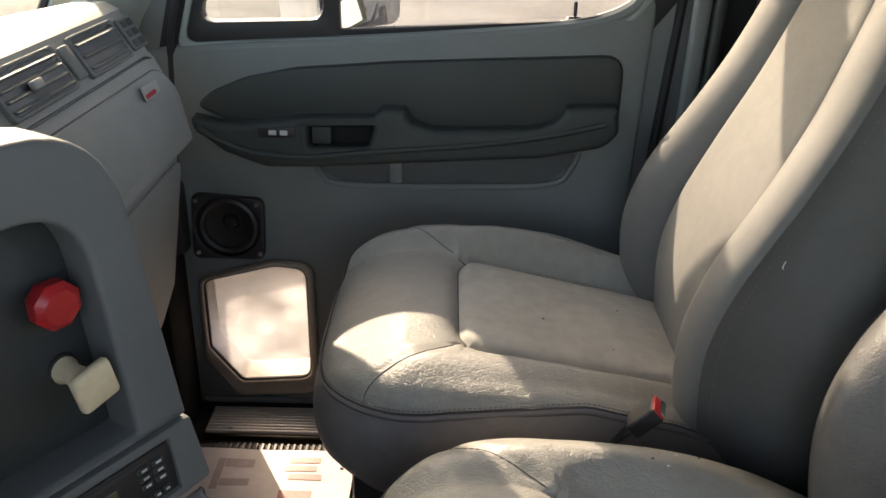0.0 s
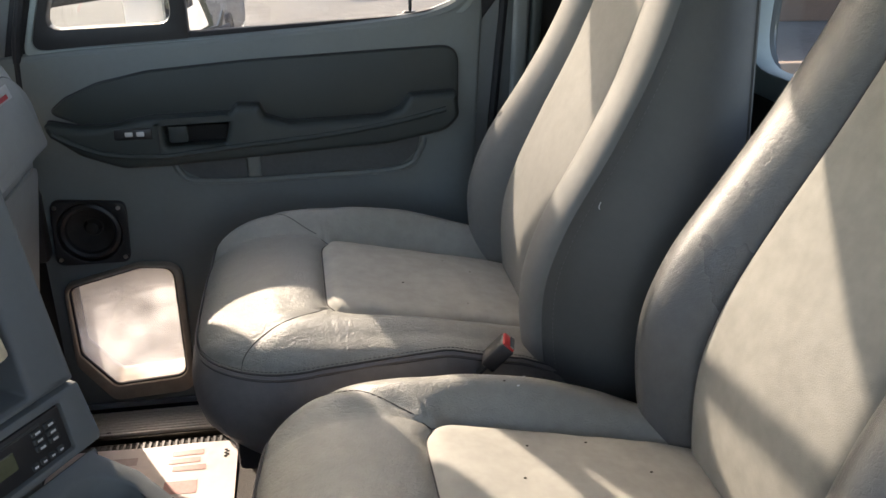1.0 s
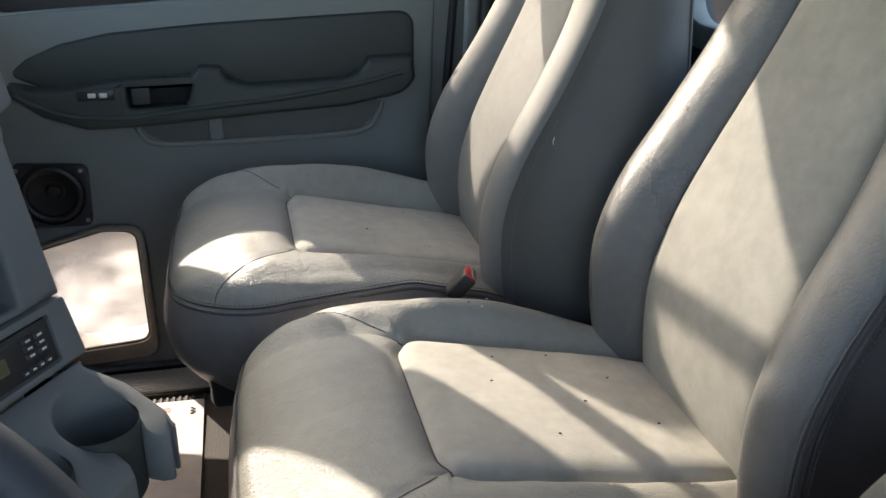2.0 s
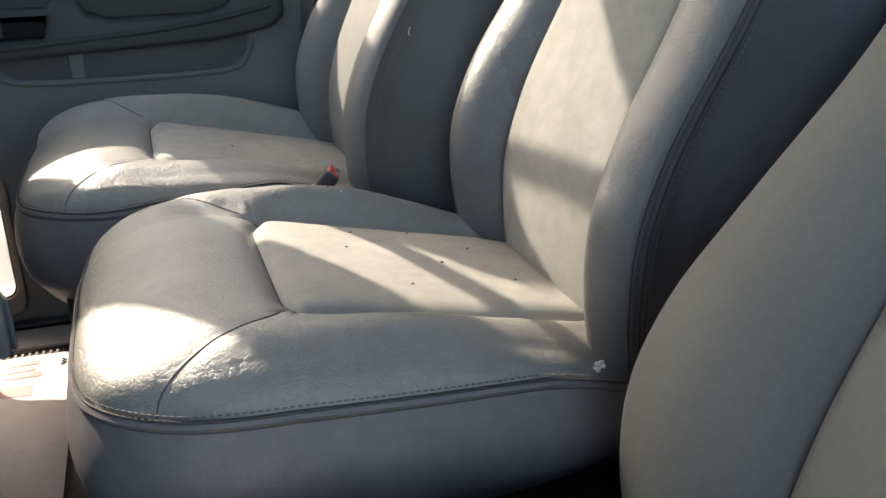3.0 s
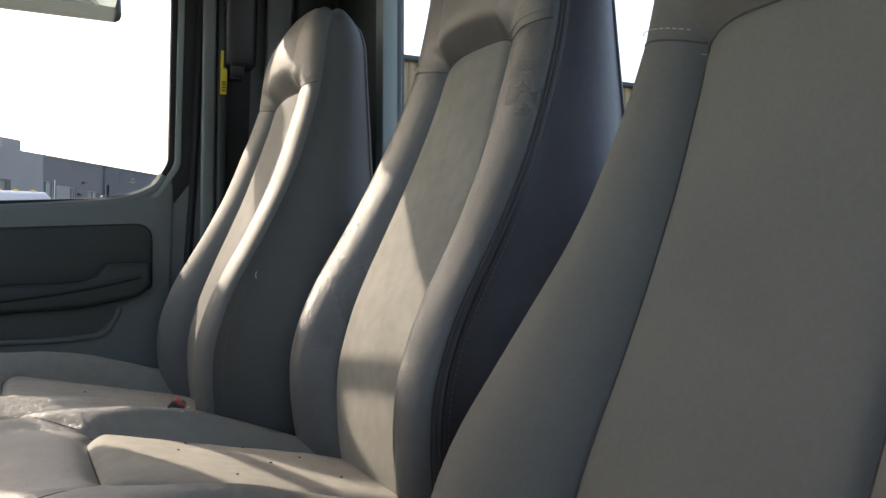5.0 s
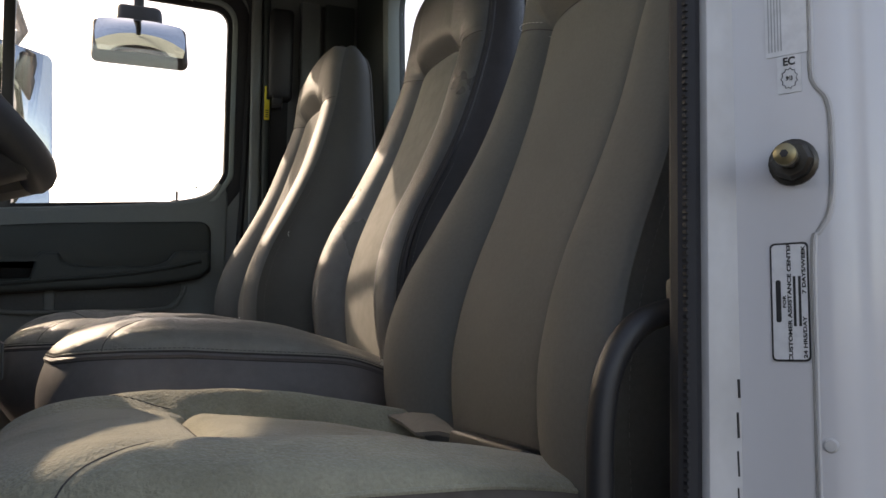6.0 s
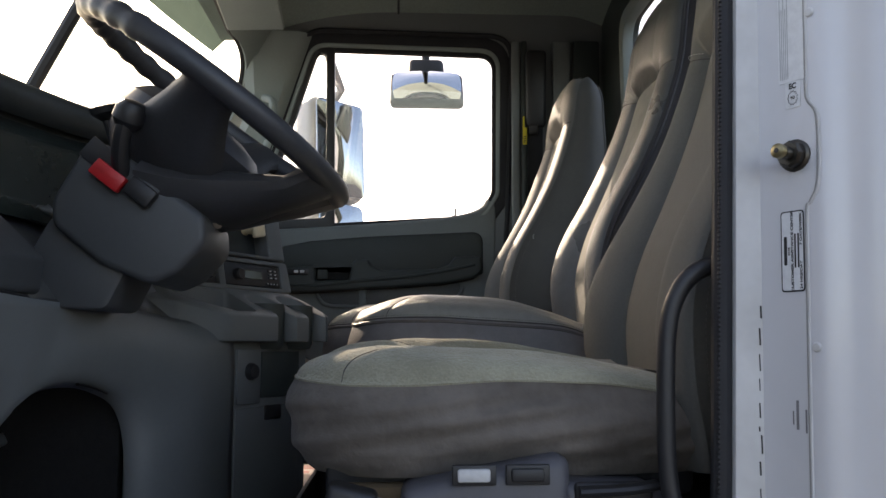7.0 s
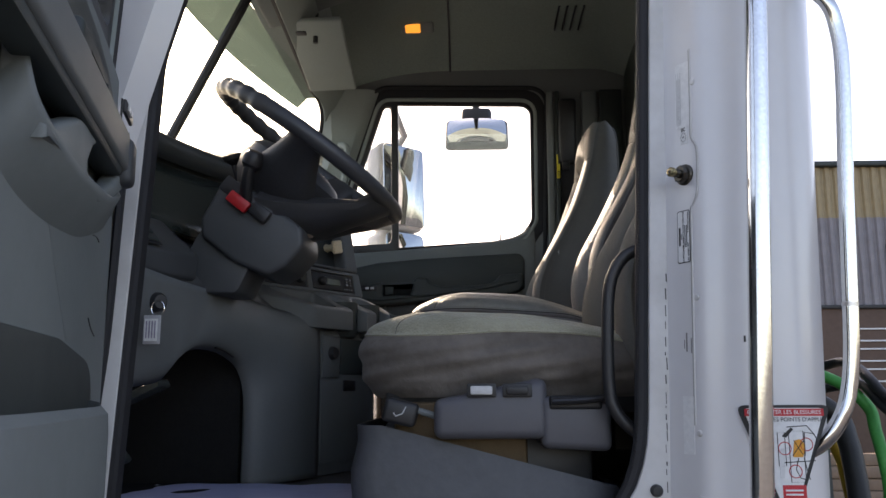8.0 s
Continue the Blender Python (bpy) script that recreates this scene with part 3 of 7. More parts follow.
# added dark filler for the shadow between dash end and door
part("shade_filler", rbox((-0.955, 1.43, FLOOR - 0.03), (-0.520, 1.556, 2.03), 0.01), M_LINER, wall_east, "near-black filler for the shadowed gap beside the footwell")

# pillars between windshield and doors
def pillar(side):
    rows = []
    for i in range(15):
        z = 2.14 + 0.72 * i / 14
        y0 = min(1.503, 1.535 - 0.115 * max(0, z - 2.2))
        xf = smooth_table([(2.14, -0.68), (2.30, -0.605), (2.42, -0.550), (2.50, -0.508), (2.56, -0.478), (2.62, -0.468), (2.70, -0.474), (2.80, -0.474), (2.88, -0.46)], z)
        xw = -0.472 + (z - 2.200) * 0.345 - 0.042 - 0.06 * min(1.0, max(0.0, (2.42 - z) / 0.2))
        xf = min(xf, xw - 0.03)
        ys_ = 1.572 - 0.115 * max(0, z - 2.2)
        rows.append([(xf - 0.02, y0 + 0.02, z), (xf + 0.01, y0, z), (xf * 0.6 + xw * 0.4, y0 + 0.006, z), (xf * 0.2 + xw * 0.8, ys_ - 0.03, z), (xw, ys_ - 0.012, z), (xw + 0.012, ys_ + 0.012, z)])
    bm = solid(surf(rows), 0.012)
    return mirror_y(bm) if side < 0 else bm


for s, nm in ((1, "passenger's"), (-1, "driver's")):
    o = part("pillar", pillar(s), M_PILLAR)
    tagged(o, "pale grey windshield pillar trim on the " + nm + " side", "pillar", kind="structure")
# outer faces of the driver's pillar
bm = surf([[(-0.455 + (z - 2.16) * 0.268 - 0.012, -0.372, z), (-0.50 + (z - 2.16) * 0.268, -0.405, z), (-0.60 + (z - 2.16) * 0.30, -0.41, z), (-0.70 + (z - 2.16) * 0.3, -0.33, z)] for z in (1.0, 1.6, 2.16, 2.5, 2.9)])
for v in bm.verts:
    if v.co.z < 2.1:
        v.co.x = min(v.co.x, -0.47) if v.co.x > -0.62 else v.co.x
part("front_pillar_skin", solid(bm, 0.004), M_WHITE, wall_west, "white painted front pillar")
# rear corner trim with the belt guide on the passenger's side
bp = thing("pillar_trim", "grey moulded trim strip beside the passenger's door", "pillar trim", kind="structure")
for x0, x1, yy, mm in ((0.40, 0.428, 1.535, M_TRIM), (0.432, 0.452, 1.528, M_TRIMD), (0.54, 0.60, 1.53, M_TRIM), (0.61, 0.70, 1.52, M_TRIMD)):
    part("moulding", lean_in(rbox((x0, yy, 1.42), (x1, 1.556, 2.84), 0.007, 3)), mm, bp)

# ---- seats ----
def bunch(a, b, n):
    """Steps from a to b, closer at both ends."""
    return [a + (b - a) * (0.5 - 0.5 * math.cos(math.pi * i / n)) * 0.6 + (b - a) * i / n * 0.4 for i in range(n)]


def stitches(path, length, gap, r, lift=Vector((0, 0, 0))):
    """Short threads along a path, joined into one mesh."""
    bm = bmesh.new()
    verts, faces = [], []
    P = [Vector(p) + lift for p in path]
    dist, segs = 0.0, []
    cum = [0.0]
    for a, b in zip(P, P[1:]):
        cum.append(cum[-1] + (b - a).length)

    def at(s):
        for i in range(len(cum) - 1):
            if s <= cum[i + 1]:
                return P[i].lerp(P[i + 1], (s - cum[i]) / max(1e-9, cum[i + 1] - cum[i]))
        return P[-1]
    s = 0.0
    while s + length < cum[-1]:
        a, b = at(s), at(s + length)
        t = (b - a).normalized()
        u = t.orthogonal().normalized() * r
        w = t.cross(u)
        vs = [bm.verts.new(q + d) for q in (a, b) for d in (u, w, -u, -w)]
        for j in range(4):
            bm.faces.new((vs[j], vs[(j + 1) % 4], vs[4 + (j + 1) % 4], vs[4 + j]))
        bm.faces.new(vs[:4][::-1])
        bm.faces.new(vs[4:])
        s += length + gap
    return bm


A_IN, Q_IN, W, D = 0.565, -0.30, 0.247, 0.55        # inset's half width and front edge; cushion's half width and depth


EDGE_P = [(0.0, -0.060), (0.06, -0.057), (0.125, -0.057), (0.20, -0.050), (0.28, -0.042), (0.36, -0.036), (0.42, -0.042), (0.47, -0.072), (0.56, -0.115)]
EDGE_M = [(0.0, -0.060), (0.05, -0.052), (0.10, -0.052), (0.167, -0.057), (0.263, -0.064), (0.37, -0.070), (0.42, -0.074), (0.47, -0.092), (0.56, -0.128)]
EDGE_D = [(0.0, -0.044), (0.06, -0.058), (0.11, -0.056), (0.27, -0.046), (0.40, -0.050), (0.48, -0.062), (0.56, -0.085)]


def cushion_point(p, q, soft, full=0.015, welt_z=EDGE_P):
    """Local place on the cushion's top: x from the front edge back, y across, z from the seam's height."""
    px = p * (1 - (0.12 * abs(q) ** 5 if q < 0 else 0.14 * q ** 3))
    qx = q * (1 - (0.227 if q < 0 else 0.0) * abs(p) ** 5)
    x, y = (qx + 1) * D / 2, px * W
    ap = abs(p)
    # round the inset's front corners
    cx, cy = (Q_IN + 1) * D / 2, A_IN * W
    near = 0.0105 * math.exp(-(((x - cx) ** 2 + (abs(y) - cy) ** 2) / 0.0005))
    x, y = x + near, y - math.copysign(near, y)
    u = max(0.0, (ap - A_IN) / (1 - A_IN))          # across a side bolster
    v = max(0.0, (Q_IN - q) / (1 + Q_IN))           # towards the front edge
    t = min(1.0, max(0.0, (q + 0.90) / 0.65))
    S = t * t * (3 - 2 * t)
    z_in = -0.011 - 0.20 * max(0.0, x - 0.20)
    high = full * max(0.0, min(1.0, p / A_IN))      # the bolster on the passenger's side is fuller
    lift = 0.42 if soft > 1.5 else 0.0 if welt_z is EDGE_M else 0.20         # the rear of the bolster stays higher
    crest = smooth_table([(0.0, -0.013), (0.25, -0.013), (0.30, -0.018), (0.35, -0.029), (0.40, -0.047), (0.55, -0.100)], x)
    crest += lift * max(0.0, -0.013 - crest)
    edge = min(smooth_table(welt_z, x), crest - 0.010)
    w1 = min(1.0, u / 0.42)
    w1 = w1 * w1 * (3 - 2 * w1)
    crest, edge = crest + high, edge + high * 0.5
    z = z_in + (crest - z_in) * w1 + 0.007 * math.sin(math.pi * min(1.0, u / 0.7)) * S
    z += 0.006 * math.sin(math.pi * min(1.0, v)) * max(0, 1 - ap ** 4)
    if u == 0 and v == 0:
        z += soft * 0.010 * (1 - (p / A_IN) ** 2) * math.sin(math.pi * (q - Q_IN) / (1 - Q_IN))
    ru, rq = max(0.0, (u - 0.35) / 0.65), max(0.0, (v - 0.22) / 0.78)
    r = min(0.9995, (ru ** 2.6 + rq ** 2.6) ** (1 / 2.6)) ** (1.5 if soft > 1.5 else 1.0)
    hd = ((crest - edge) * ru + (0.034 if soft > 1.5 else 0.052) * rq) / max(1e-6, ru + rq)
    z -= hd * (1 - math.sqrt(1 - r * r))
    # seams
    dside = abs(ap - A_IN) * W if q > Q_IN - 0.02 else 9
    dfront = abs(q - Q_IN) * D / 2 if ap < A_IN + 0.02 else 9
    if ap > A_IN and q < Q_IN:                      # diagonal seam to the front corner
        dd = abs(u - v) * 0.075
    else:
        dd = 9
    d = min(dside, dfront)
    z -= 0.013 * math.exp(-(d / 0.011) ** 1.2) + 0.004 * math.exp(-(dd / 0.006) ** 1.5) * (1 - max(u, min(1.0, v)) ** 5)
    n_ = noise.noise(Vector((x * 9, y * 9, 3.7))) * 0.003 + noise.noise(Vector((x * 25, y * 25, 1.2))) * 0.0012
    return Vector((x, y, z + n_ * max(0.0, 1 - (r / 0.95) ** 4)))


def seat(label, at, mats, soft=1.0, deep=0.21, fabric=False, back_at=(0.0, 0.0), rumple=0.0, crease=2.405, broad=1.0, back_y=0.0, full=0.015, tall=0.21, inset=None, welted=False, welt_z=EDGE_P):
    """A high-backed cab seat. at: front edge x, middle y, height of the inset's front edge.
    back_at: shift of the backrest against the reference profile (x, z)."""
    m_in, m_bol, m_side, m_back_in, m_back_bol, m_back_side = mats
    inset = inset or INSET_NARROW
    root = thing("cab_seat", label, "seat", group="cab seats", at=(0, 0, 0))
    O = Vector(at)
    ps = bunch(-1, -A_IN, 26) + bunch(-A_IN, A_IN, 34) + bunch(A_IN, 1, 26) + [1.0]
    qs = bunch(-1, Q_IN, 32) + bunch(Q_IN, 1, 40) + [1.0]
    G = [[O + cushion_point(p, q, soft, full, welt_z) for p in ps] for q in qs]
    i0, i1, jq = 26, 60, 32
    # inset
    part("seat_inset", surf([row[i0:i1 + 1] for row in G[jq:]]), m_in, root, "flat cloth centre of the cushion" if not fabric else "", sharp=0)
    bm = surf([row[:] for row in G[:jq + 1]])
    part("front_bolster", bm, m_bol, root, sharp=0)
    part("side_bolster", surf([row[:i0 + 1] for row in G[jq:]]), m_bol, root, sharp=0)
    part("side_bolster", surf([row[i1:] for row in G[jq:]]), m_bol, root, sharp=0)
    # skirt below the welted edge
    ring = [row[0] for row in G[::-1]] + G[0][1:-1] + [row[-1] for row in G]
    cen = O + Vector((D * 0.55, 0, 0))
    rows = []
    nv = 14 if not fabric else 34
    for k in range(nv + 1):
        s = k / nv
        row = []
        for i, p in enumerate(ring):
            out = Vector((p.x - cen.x, p.y - cen.y, 0))
            out.x *= 0.8
            out.normalize()
            bulge = (0.012 if fabric else 0.014) * math.sin(math.pi * min(1, s * 1.25)) - 0.05 * max(0, s - 0.72) ** 1.4 * 3.2
            zz = p.z * (1 - s) + (O.z - deep) * s
            w_ = rumple * (noise.noise(Vector((p.x * 4 + 3, p.y * 4, zz * 18 + p.x * 3))) * 0.013 + noise.noise(Vector((p.x * 6, p.y * 6, zz * 55 - p.x * 9))) * 0.010) * min(1, 4 * s) + 0.0015 * noise.noise(Vector((p.x * 8, p.y * 8, zz * 8)))
            row.append(Vector((p.x, p.y, zz)) + out * (bulge + w_))
        rows.append(row)
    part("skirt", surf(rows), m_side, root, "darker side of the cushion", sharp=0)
    # welt and its stitches
    welt = [p + Vector((0, 0, -0.001)) for p in ring]
    part("welt", tube(welt, 0.0042 if not fabric else 0.0028, 6, cap=True), m_side if not fabric else m_bol, root)
    if not fabric:
        for dz, name in ((0.0085, "stitching"), (-0.009, "stitching")):
            path = []
            for p, r1 in zip(ring, rows[1]):
                out = Vector((p.x - cen.x, p.y - cen.y, 0)).normalized()
                path.append(p + Vector((0, 0, dz)) + out * (0.0016 if dz < 0 else -0.0012))
            part(name, stitches(path, 0.0040, 0.0024, 0.0007), M_STITCH, root, smooth=False)
        for dz in (0.0042, -0.0052):                # grooves on both sides of the welt
            path = [p + Vector((0, 0, dz)) + Vector((p.x - cen.x, p.y - cen.y, 0)).normalized() * (0.0004 if dz > 0 else 0.0012) for p in ring]
            part("seam", tube(path, 0.0016, 5), M_THREAD, root)
    # seams on the top
    ia, ib = i0, i1
    inset_edge = [row[ia] for row in G[:jq - 1:-1]] + G[jq][ia + 1:ib] + [row[ib] for row in G[jq:]]
    part("seam", tube([p + Vector((0, 0, 0.0004)) for p in inset_edge], 0.0013, 5), M_THREAD, root)
    for sgn in (-1, 1):
        line = []
        for t in range(25):
            u = t / 24
            p, q = sgn * (A_IN + (1 - A_IN) * u), Q_IN + (-1 - Q_IN) * u
            line.append(O + cushion_point(p, q, soft, full, welt_z) + Vector((0, 0, 0.0012)))
        part("seam", tube([p - Vector((0, 0, 0.0008)) for p in line], 0.0008, 5), M_THREAD, root)
    # pan under the cushion
    part("seat_pan", rbox((O.x + 0.05, O.y - 0.20, O.z - deep - 0.03), (O.x + D - 0.03, O.y + 0.20, O.z - deep + 0.05), 0.012), M_BLACK, root)

    # backrest
    dx, dz = back_at
    xc = [(1.74, .468), (1.80, .460), (1.86, .449), (1.92, .444), (1.97, .447), (2.04, .466), (2.08, .482), (2.16, .518), (2.23, .548), (2.30, .574), (2.38, .598), (2.44, .612), (2.50, .622), (2.56, .630), (2.62, .636)]
    full_w = [(1.74, .215), (1.80, .243), (1.90, .262), (2.0, .268), (2.08, .262), (2.18, .238), (2.28, .208), (2.38, .190), (2.48, .176), (2.56, .165), (2.64, .155)]
    wid = full_w if fabric else [(1.74, .195), (1.80, .210), (1.90, .222), (2.0, .228), (2.08, .228), (2.18, .218), (2.28, .204), (2.38, .190), (2.48, .176), (2.56, .165), (2.64, .155)]
    bol = [(1.74, .035), (1.86, .044), (2.0, .050), (2.08, .046), (2.15, .036), (2.25, .026), (2.40, .020), (2.50, .020), (2.65, .018)]
    z0, zc, z1 = 1.76, crease, crease + tall
    zsl = bunch(z0, zc, 56) + bunch(zc, z1, 34) + [z1]
    jc = 56
    y0 = O.y + back_y
    rear = 0.698                                    # the back edge stands nearly upright

    def top_turn(z):
        return min(1.0, max(0.0, (z - z1 + 0.10) / 0.10))

    def back_point(p, z):
        w = smooth_table(wid, z) * broad
        a = min(smooth_table(inset, z), w * 0.72)
        tt = top_turn(z)
        w *= math.sqrt(1 - 0.90 * tt ** 3.0)
        a = min(a, w * 0.72)
        ap = abs(p)
        u = max(0.0, (ap - A_IN) / (1 - A_IN))
        yy = (ap / A_IN * a) if ap <= A_IN else a + (w - a) * u
        x, b = smooth_table(xc, z), smooth_table(bol, z)
        h = min(1.0, max(0.0, (z - zc) / 0.045))    # above the crease the centre comes level with the bolsters
        h = h * h * (3 - 2 * h)
        proud = math.sin(min(1.0, u * 1.55) * math.pi / 2) ** 0.85 if ap > A_IN else 0.0
        x -= b * max(proud, h)
        r = max(0.0, (u - 0.42) / 0.58)
        x += 0.024 * (1 - math.sqrt(1 - min(0.9995, r) ** 2))
        if ap <= A_IN:
            x -= 0.006 * (1 - (p / A_IN) ** 2)
        x -= 0.008 * h * (1 - ap ** 2) * (1 - tt)
        near = 0.5 + 0.5 * math.cos(math.pi * min(1.0, abs(z - zc) / 0.13))
        zz = z + (-0.016 * min(1.0, ap / A_IN) ** 7 + 0.022 * u * (1 - 0.5 * u)) * near
        if tt > 0:                                  # the top rolls back
            x += 0.048 * (1 - math.sqrt(1 - min(0.995, tt) ** 2))
            zz -= 0.010 * ap ** 4 * tt
        dside = abs(ap - A_IN) * w if z < zc else 9
        g = 0.009 * math.exp(-(dside / 0.008) ** 1.3) * min(1.0, max(0.0, (zc - z) / 0.012))
        g += (0.010 if ap <= A_IN else 0.010 - 0.007 * min(1.0, u * 5)) * (1 - u ** 3) * math.exp(-(abs(z - zc) / 0.008) ** 1.3)
        x += g
        x += noise.noise(Vector((yy * 8 * (1 if p > 0 else -1), z * 8, 7.7 + O.y))) * 0.0022
        return Vector((x + dx, y0 + math.copysign(yy, p), zz + dz))
    B = [[back_point(p, z) for p in ps] for z in zsl]
    part("back_inset", surf([row[i0:i1 + 1] for row in B[:jc + 1]]), m_back_in, root, "plain cloth centre of the backrest" if not fabric else "", sharp=0)
    part("back_bolster", surf([row[:i0 + 1] for row in B[:jc + 1]]), m_back_bol, root, sharp=0)
    part("back_bolster", surf([row[i1:] for row in B[:jc + 1]]), m_back_bol, root, sharp=0)
    part("headrest", surf(B[jc:]), m_back_bol, root, sharp=0)
    # side panels run round the edge to the back shell
    ring = [row[0] for row in B] + B[-1][1:-1] + [row[-1] for row in B[::-1]]
    zk = zsl + [z1] * (len(ps) - 2) + zsl[::-1]
    rows = []
    for k in range(13):
        s = k / 12
        row = []
        for p, z in zip(ring, zk):
            tt = top_turn(z)
            xr = rear + dx - 0.012 * tt
            yo = p.y - y0
            flare = math.copysign((smooth_table(full_w, z) - smooth_table(wid, z) + 0.014) * broad * (1 - tt) + 0.004, yo) * min(1.0, abs(yo) / 0.05)
            fall = 0.030 * (1 - math.sqrt(1 - min(0.99, s) ** 2)) * tt ** 1.5
            row.append(Vector((p.x + (xr - p.x) * s, y0 + yo * (1 - 0.06 * s * s) + flare * math.sin(math.pi * min(1.0, max(0.0, s - 0.12) / 0.88 * 0.97)), p.z + 0.010 * math.sin(math.pi * s * 0.9) * tt - fall)))
        rows.append(row)
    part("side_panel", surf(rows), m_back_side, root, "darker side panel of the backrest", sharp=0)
    n2 = len(zsl)
    L, R = rows[-1][:n2], rows[-1][::-1][:n2]
    part("back_shell", surf([[a, a.lerp(b, 0.5) + Vector((0.010, 0, 0)), b] for a, b in zip(L, R)]), M_TRIMD, root, "dark back shell", sharp=0)
    part("rear_piping", tube(rows[-1], 0.0035, 6), m_back_side, root)
    out = lambda p: Vector((0, 0.0010 if p.y > y0 else -0.0010, 0))
    sides = (ring[:n2], ring[::-1][:n2])
    if welted:
        for sel in sides:
            for off in (-0.004, 0.021):
                part("stitching", stitches([p + out(p) * 1.4 + Vector((off, 0, 0)) for p in sel[4:-2]], 0.0040, 0.0024, 0.0006), M_STITCH, root, smooth=False)
            path = [p + out(p) * 0.6 + Vector((0.0095, 0, 0)) for p in sel[3:]]
            part("welt", tube(path, 0.0042, 8), m_back_side, root)
            for off in (-0.0053, 0.0055):
                part("seam", tube([p + Vector((off, 0, 0)) for p in path], 0.0024, 5), M_THREAD, root)
    else:
        for sel in sides:
            part("seam", tube([p + Vector((0.001, 0, 0)) for p in sel[3:-1]], 0.0011, 5), m_back_side, root)
            part("stitching", stitches([p + out(p) * 1.2 + Vector((0.016, 0, 0)) for p in sel[3:-1]], 0.0045, 0.0035, 0.0004), m_back_bol, root, smooth=False)
    edge = [row[i0] for row in B[:jc]] + B[jc][i0:i1 + 1] + [row[i1] for row in B[:jc][::-1]]
    part("seam", tube([p + Vector((-0.0004, 0, 0)) for p in edge], 0.0014, 5), M_THREAD, root)
    # the head section is sewn to the bolsters across their width
    for cols in (range(1, i0), range(i1 + 1, len(ps) - 1)):
        line = [B[jc][i] for i in cols]
        part("seam", tube([p + Vector((-0.0002, 0, 0)) for p in line], 0.0010, 5), M_THREAD, root)
        for up in (0.010, -0.010):
            part("stitching", stitches([p + Vector((-0.0022, 0, up)) for p in line], 0.0040, 0.0024, 0.0006), M_PALETHREAD if fabric else M_STITCH, root, smooth=False)
    return root


INSET_NARROW = [(1.74, .130), (2.0, .132), (2.15, .122), (2.30, .100), (2.42, .084), (2.65, .080)]
INSET_WIDE = [(1.74, .116), (2.65, .116)]
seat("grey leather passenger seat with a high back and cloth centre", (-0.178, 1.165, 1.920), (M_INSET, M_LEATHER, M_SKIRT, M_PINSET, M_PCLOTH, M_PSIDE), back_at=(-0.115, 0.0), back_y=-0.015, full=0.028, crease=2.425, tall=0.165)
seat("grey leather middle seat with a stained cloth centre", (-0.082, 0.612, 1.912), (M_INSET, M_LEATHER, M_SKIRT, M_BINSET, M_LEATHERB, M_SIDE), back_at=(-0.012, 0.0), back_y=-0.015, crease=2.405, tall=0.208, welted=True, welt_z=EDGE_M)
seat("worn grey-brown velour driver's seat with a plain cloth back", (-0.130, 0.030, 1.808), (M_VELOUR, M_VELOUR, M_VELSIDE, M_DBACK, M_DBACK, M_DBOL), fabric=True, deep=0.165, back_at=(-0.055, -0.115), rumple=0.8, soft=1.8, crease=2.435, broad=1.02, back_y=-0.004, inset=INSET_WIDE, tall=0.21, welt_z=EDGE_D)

# seat bases
for nm, x0, y0, zt in (("passenger", -0.10, 1.135, 1.70), ("middle", 0.0, 0.575, 1.695)):
    st = thing("seat_pedestal", "black steel box pedestal under the " + nm + " seat", "pedestal", group="seat pedestals")
    part("box", rbox((x0 + 0.06, y0 - 0.19, FLOOR), (x0 + 0.44, y0 + 0.19, zt - 0.03), 0.012), M_BLACK, st)
    part("flange", rbox((x0 + 0.03, y0 - 0.21, FLOOR), (x0 + 0.47, y0 + 0.21, FLOOR + 0.008), 0.003), M_BLACK, st)

# ---- dashboard ----
dash = thing("dashboard", "grey moulded dashboard with vents and a turned centre stack", "dashboard")
# passenger's part: a profile carried across, its end rounded off
PROF = [(-0.92, 2.17), (-0.74, 2.255), (-0.60, 2.284), (-0.548, 2.287), (-0.524, 2.276), (-0.484, 2.208), (-0.474, 2.198), (-0.452, 2.152),
        (-0.438, 2.09), (-0.438, 2.065), (-0.446, 2.052), (-0.456, 2.045), (-0.466, 1.93), (-0.490, 1.79), (-0.520, 1.71), (-0.58, 1.66), (-0.92, 1.64)]
rows = []
for y, k in ((0.66, 1.0), (0.78, 1.0), (0.95, 1.0), (1.1, 1.0), (1.25, 1.0), (1.36, 1.0), (1.405, 0.975), (1.43, 0.93), (1.445, 0.86), (1.452, 0.75)):
    rows.append([(-0.70 + (x + 0.70) * k, y, 2.02 + (z - 2.02) * (1 - (1 - k) * 0.25)) for x, z in PROF])
bm = surf(rows)
bm.faces.new([v for v in bm.verts if abs(v.co.y - 1.452) < 1e-5])
part("passenger_panel", bm, M_DASH, dash, "pale grey passenger side of the dashboard", sharp=28)
# glove box lid, proud of the panel
LID = fillet([(0.88, 2.055), (1.408, 2.060), (1.400, 2.190), (0.88, 2.192)], [0.01, 0.012, 0.055, 0.01], 6)


def on_panel(z, d=0.0):
    return lerp_table([(1.7, -0.53), (2.05, -0.450), (2.065, -0.438), (2.09, -0.438), (2.15, -0.452), (2.19, -0.472)], z) + d


bm = plate(LID, [], "x", 0.0, 0.005, 0.002)
for v in bm.verts:
    v.co.x += on_panel(v.co.z) - 0.001
lid = part("glove_box_lid", bm, M_DASH, dash, "pale grey glove box lid")
part("lid_joint", tube([(on_panel(z) + 0.0002, y, z) for y, z in LID], 0.0020, 6, closed=True), M_BLACK, lid)
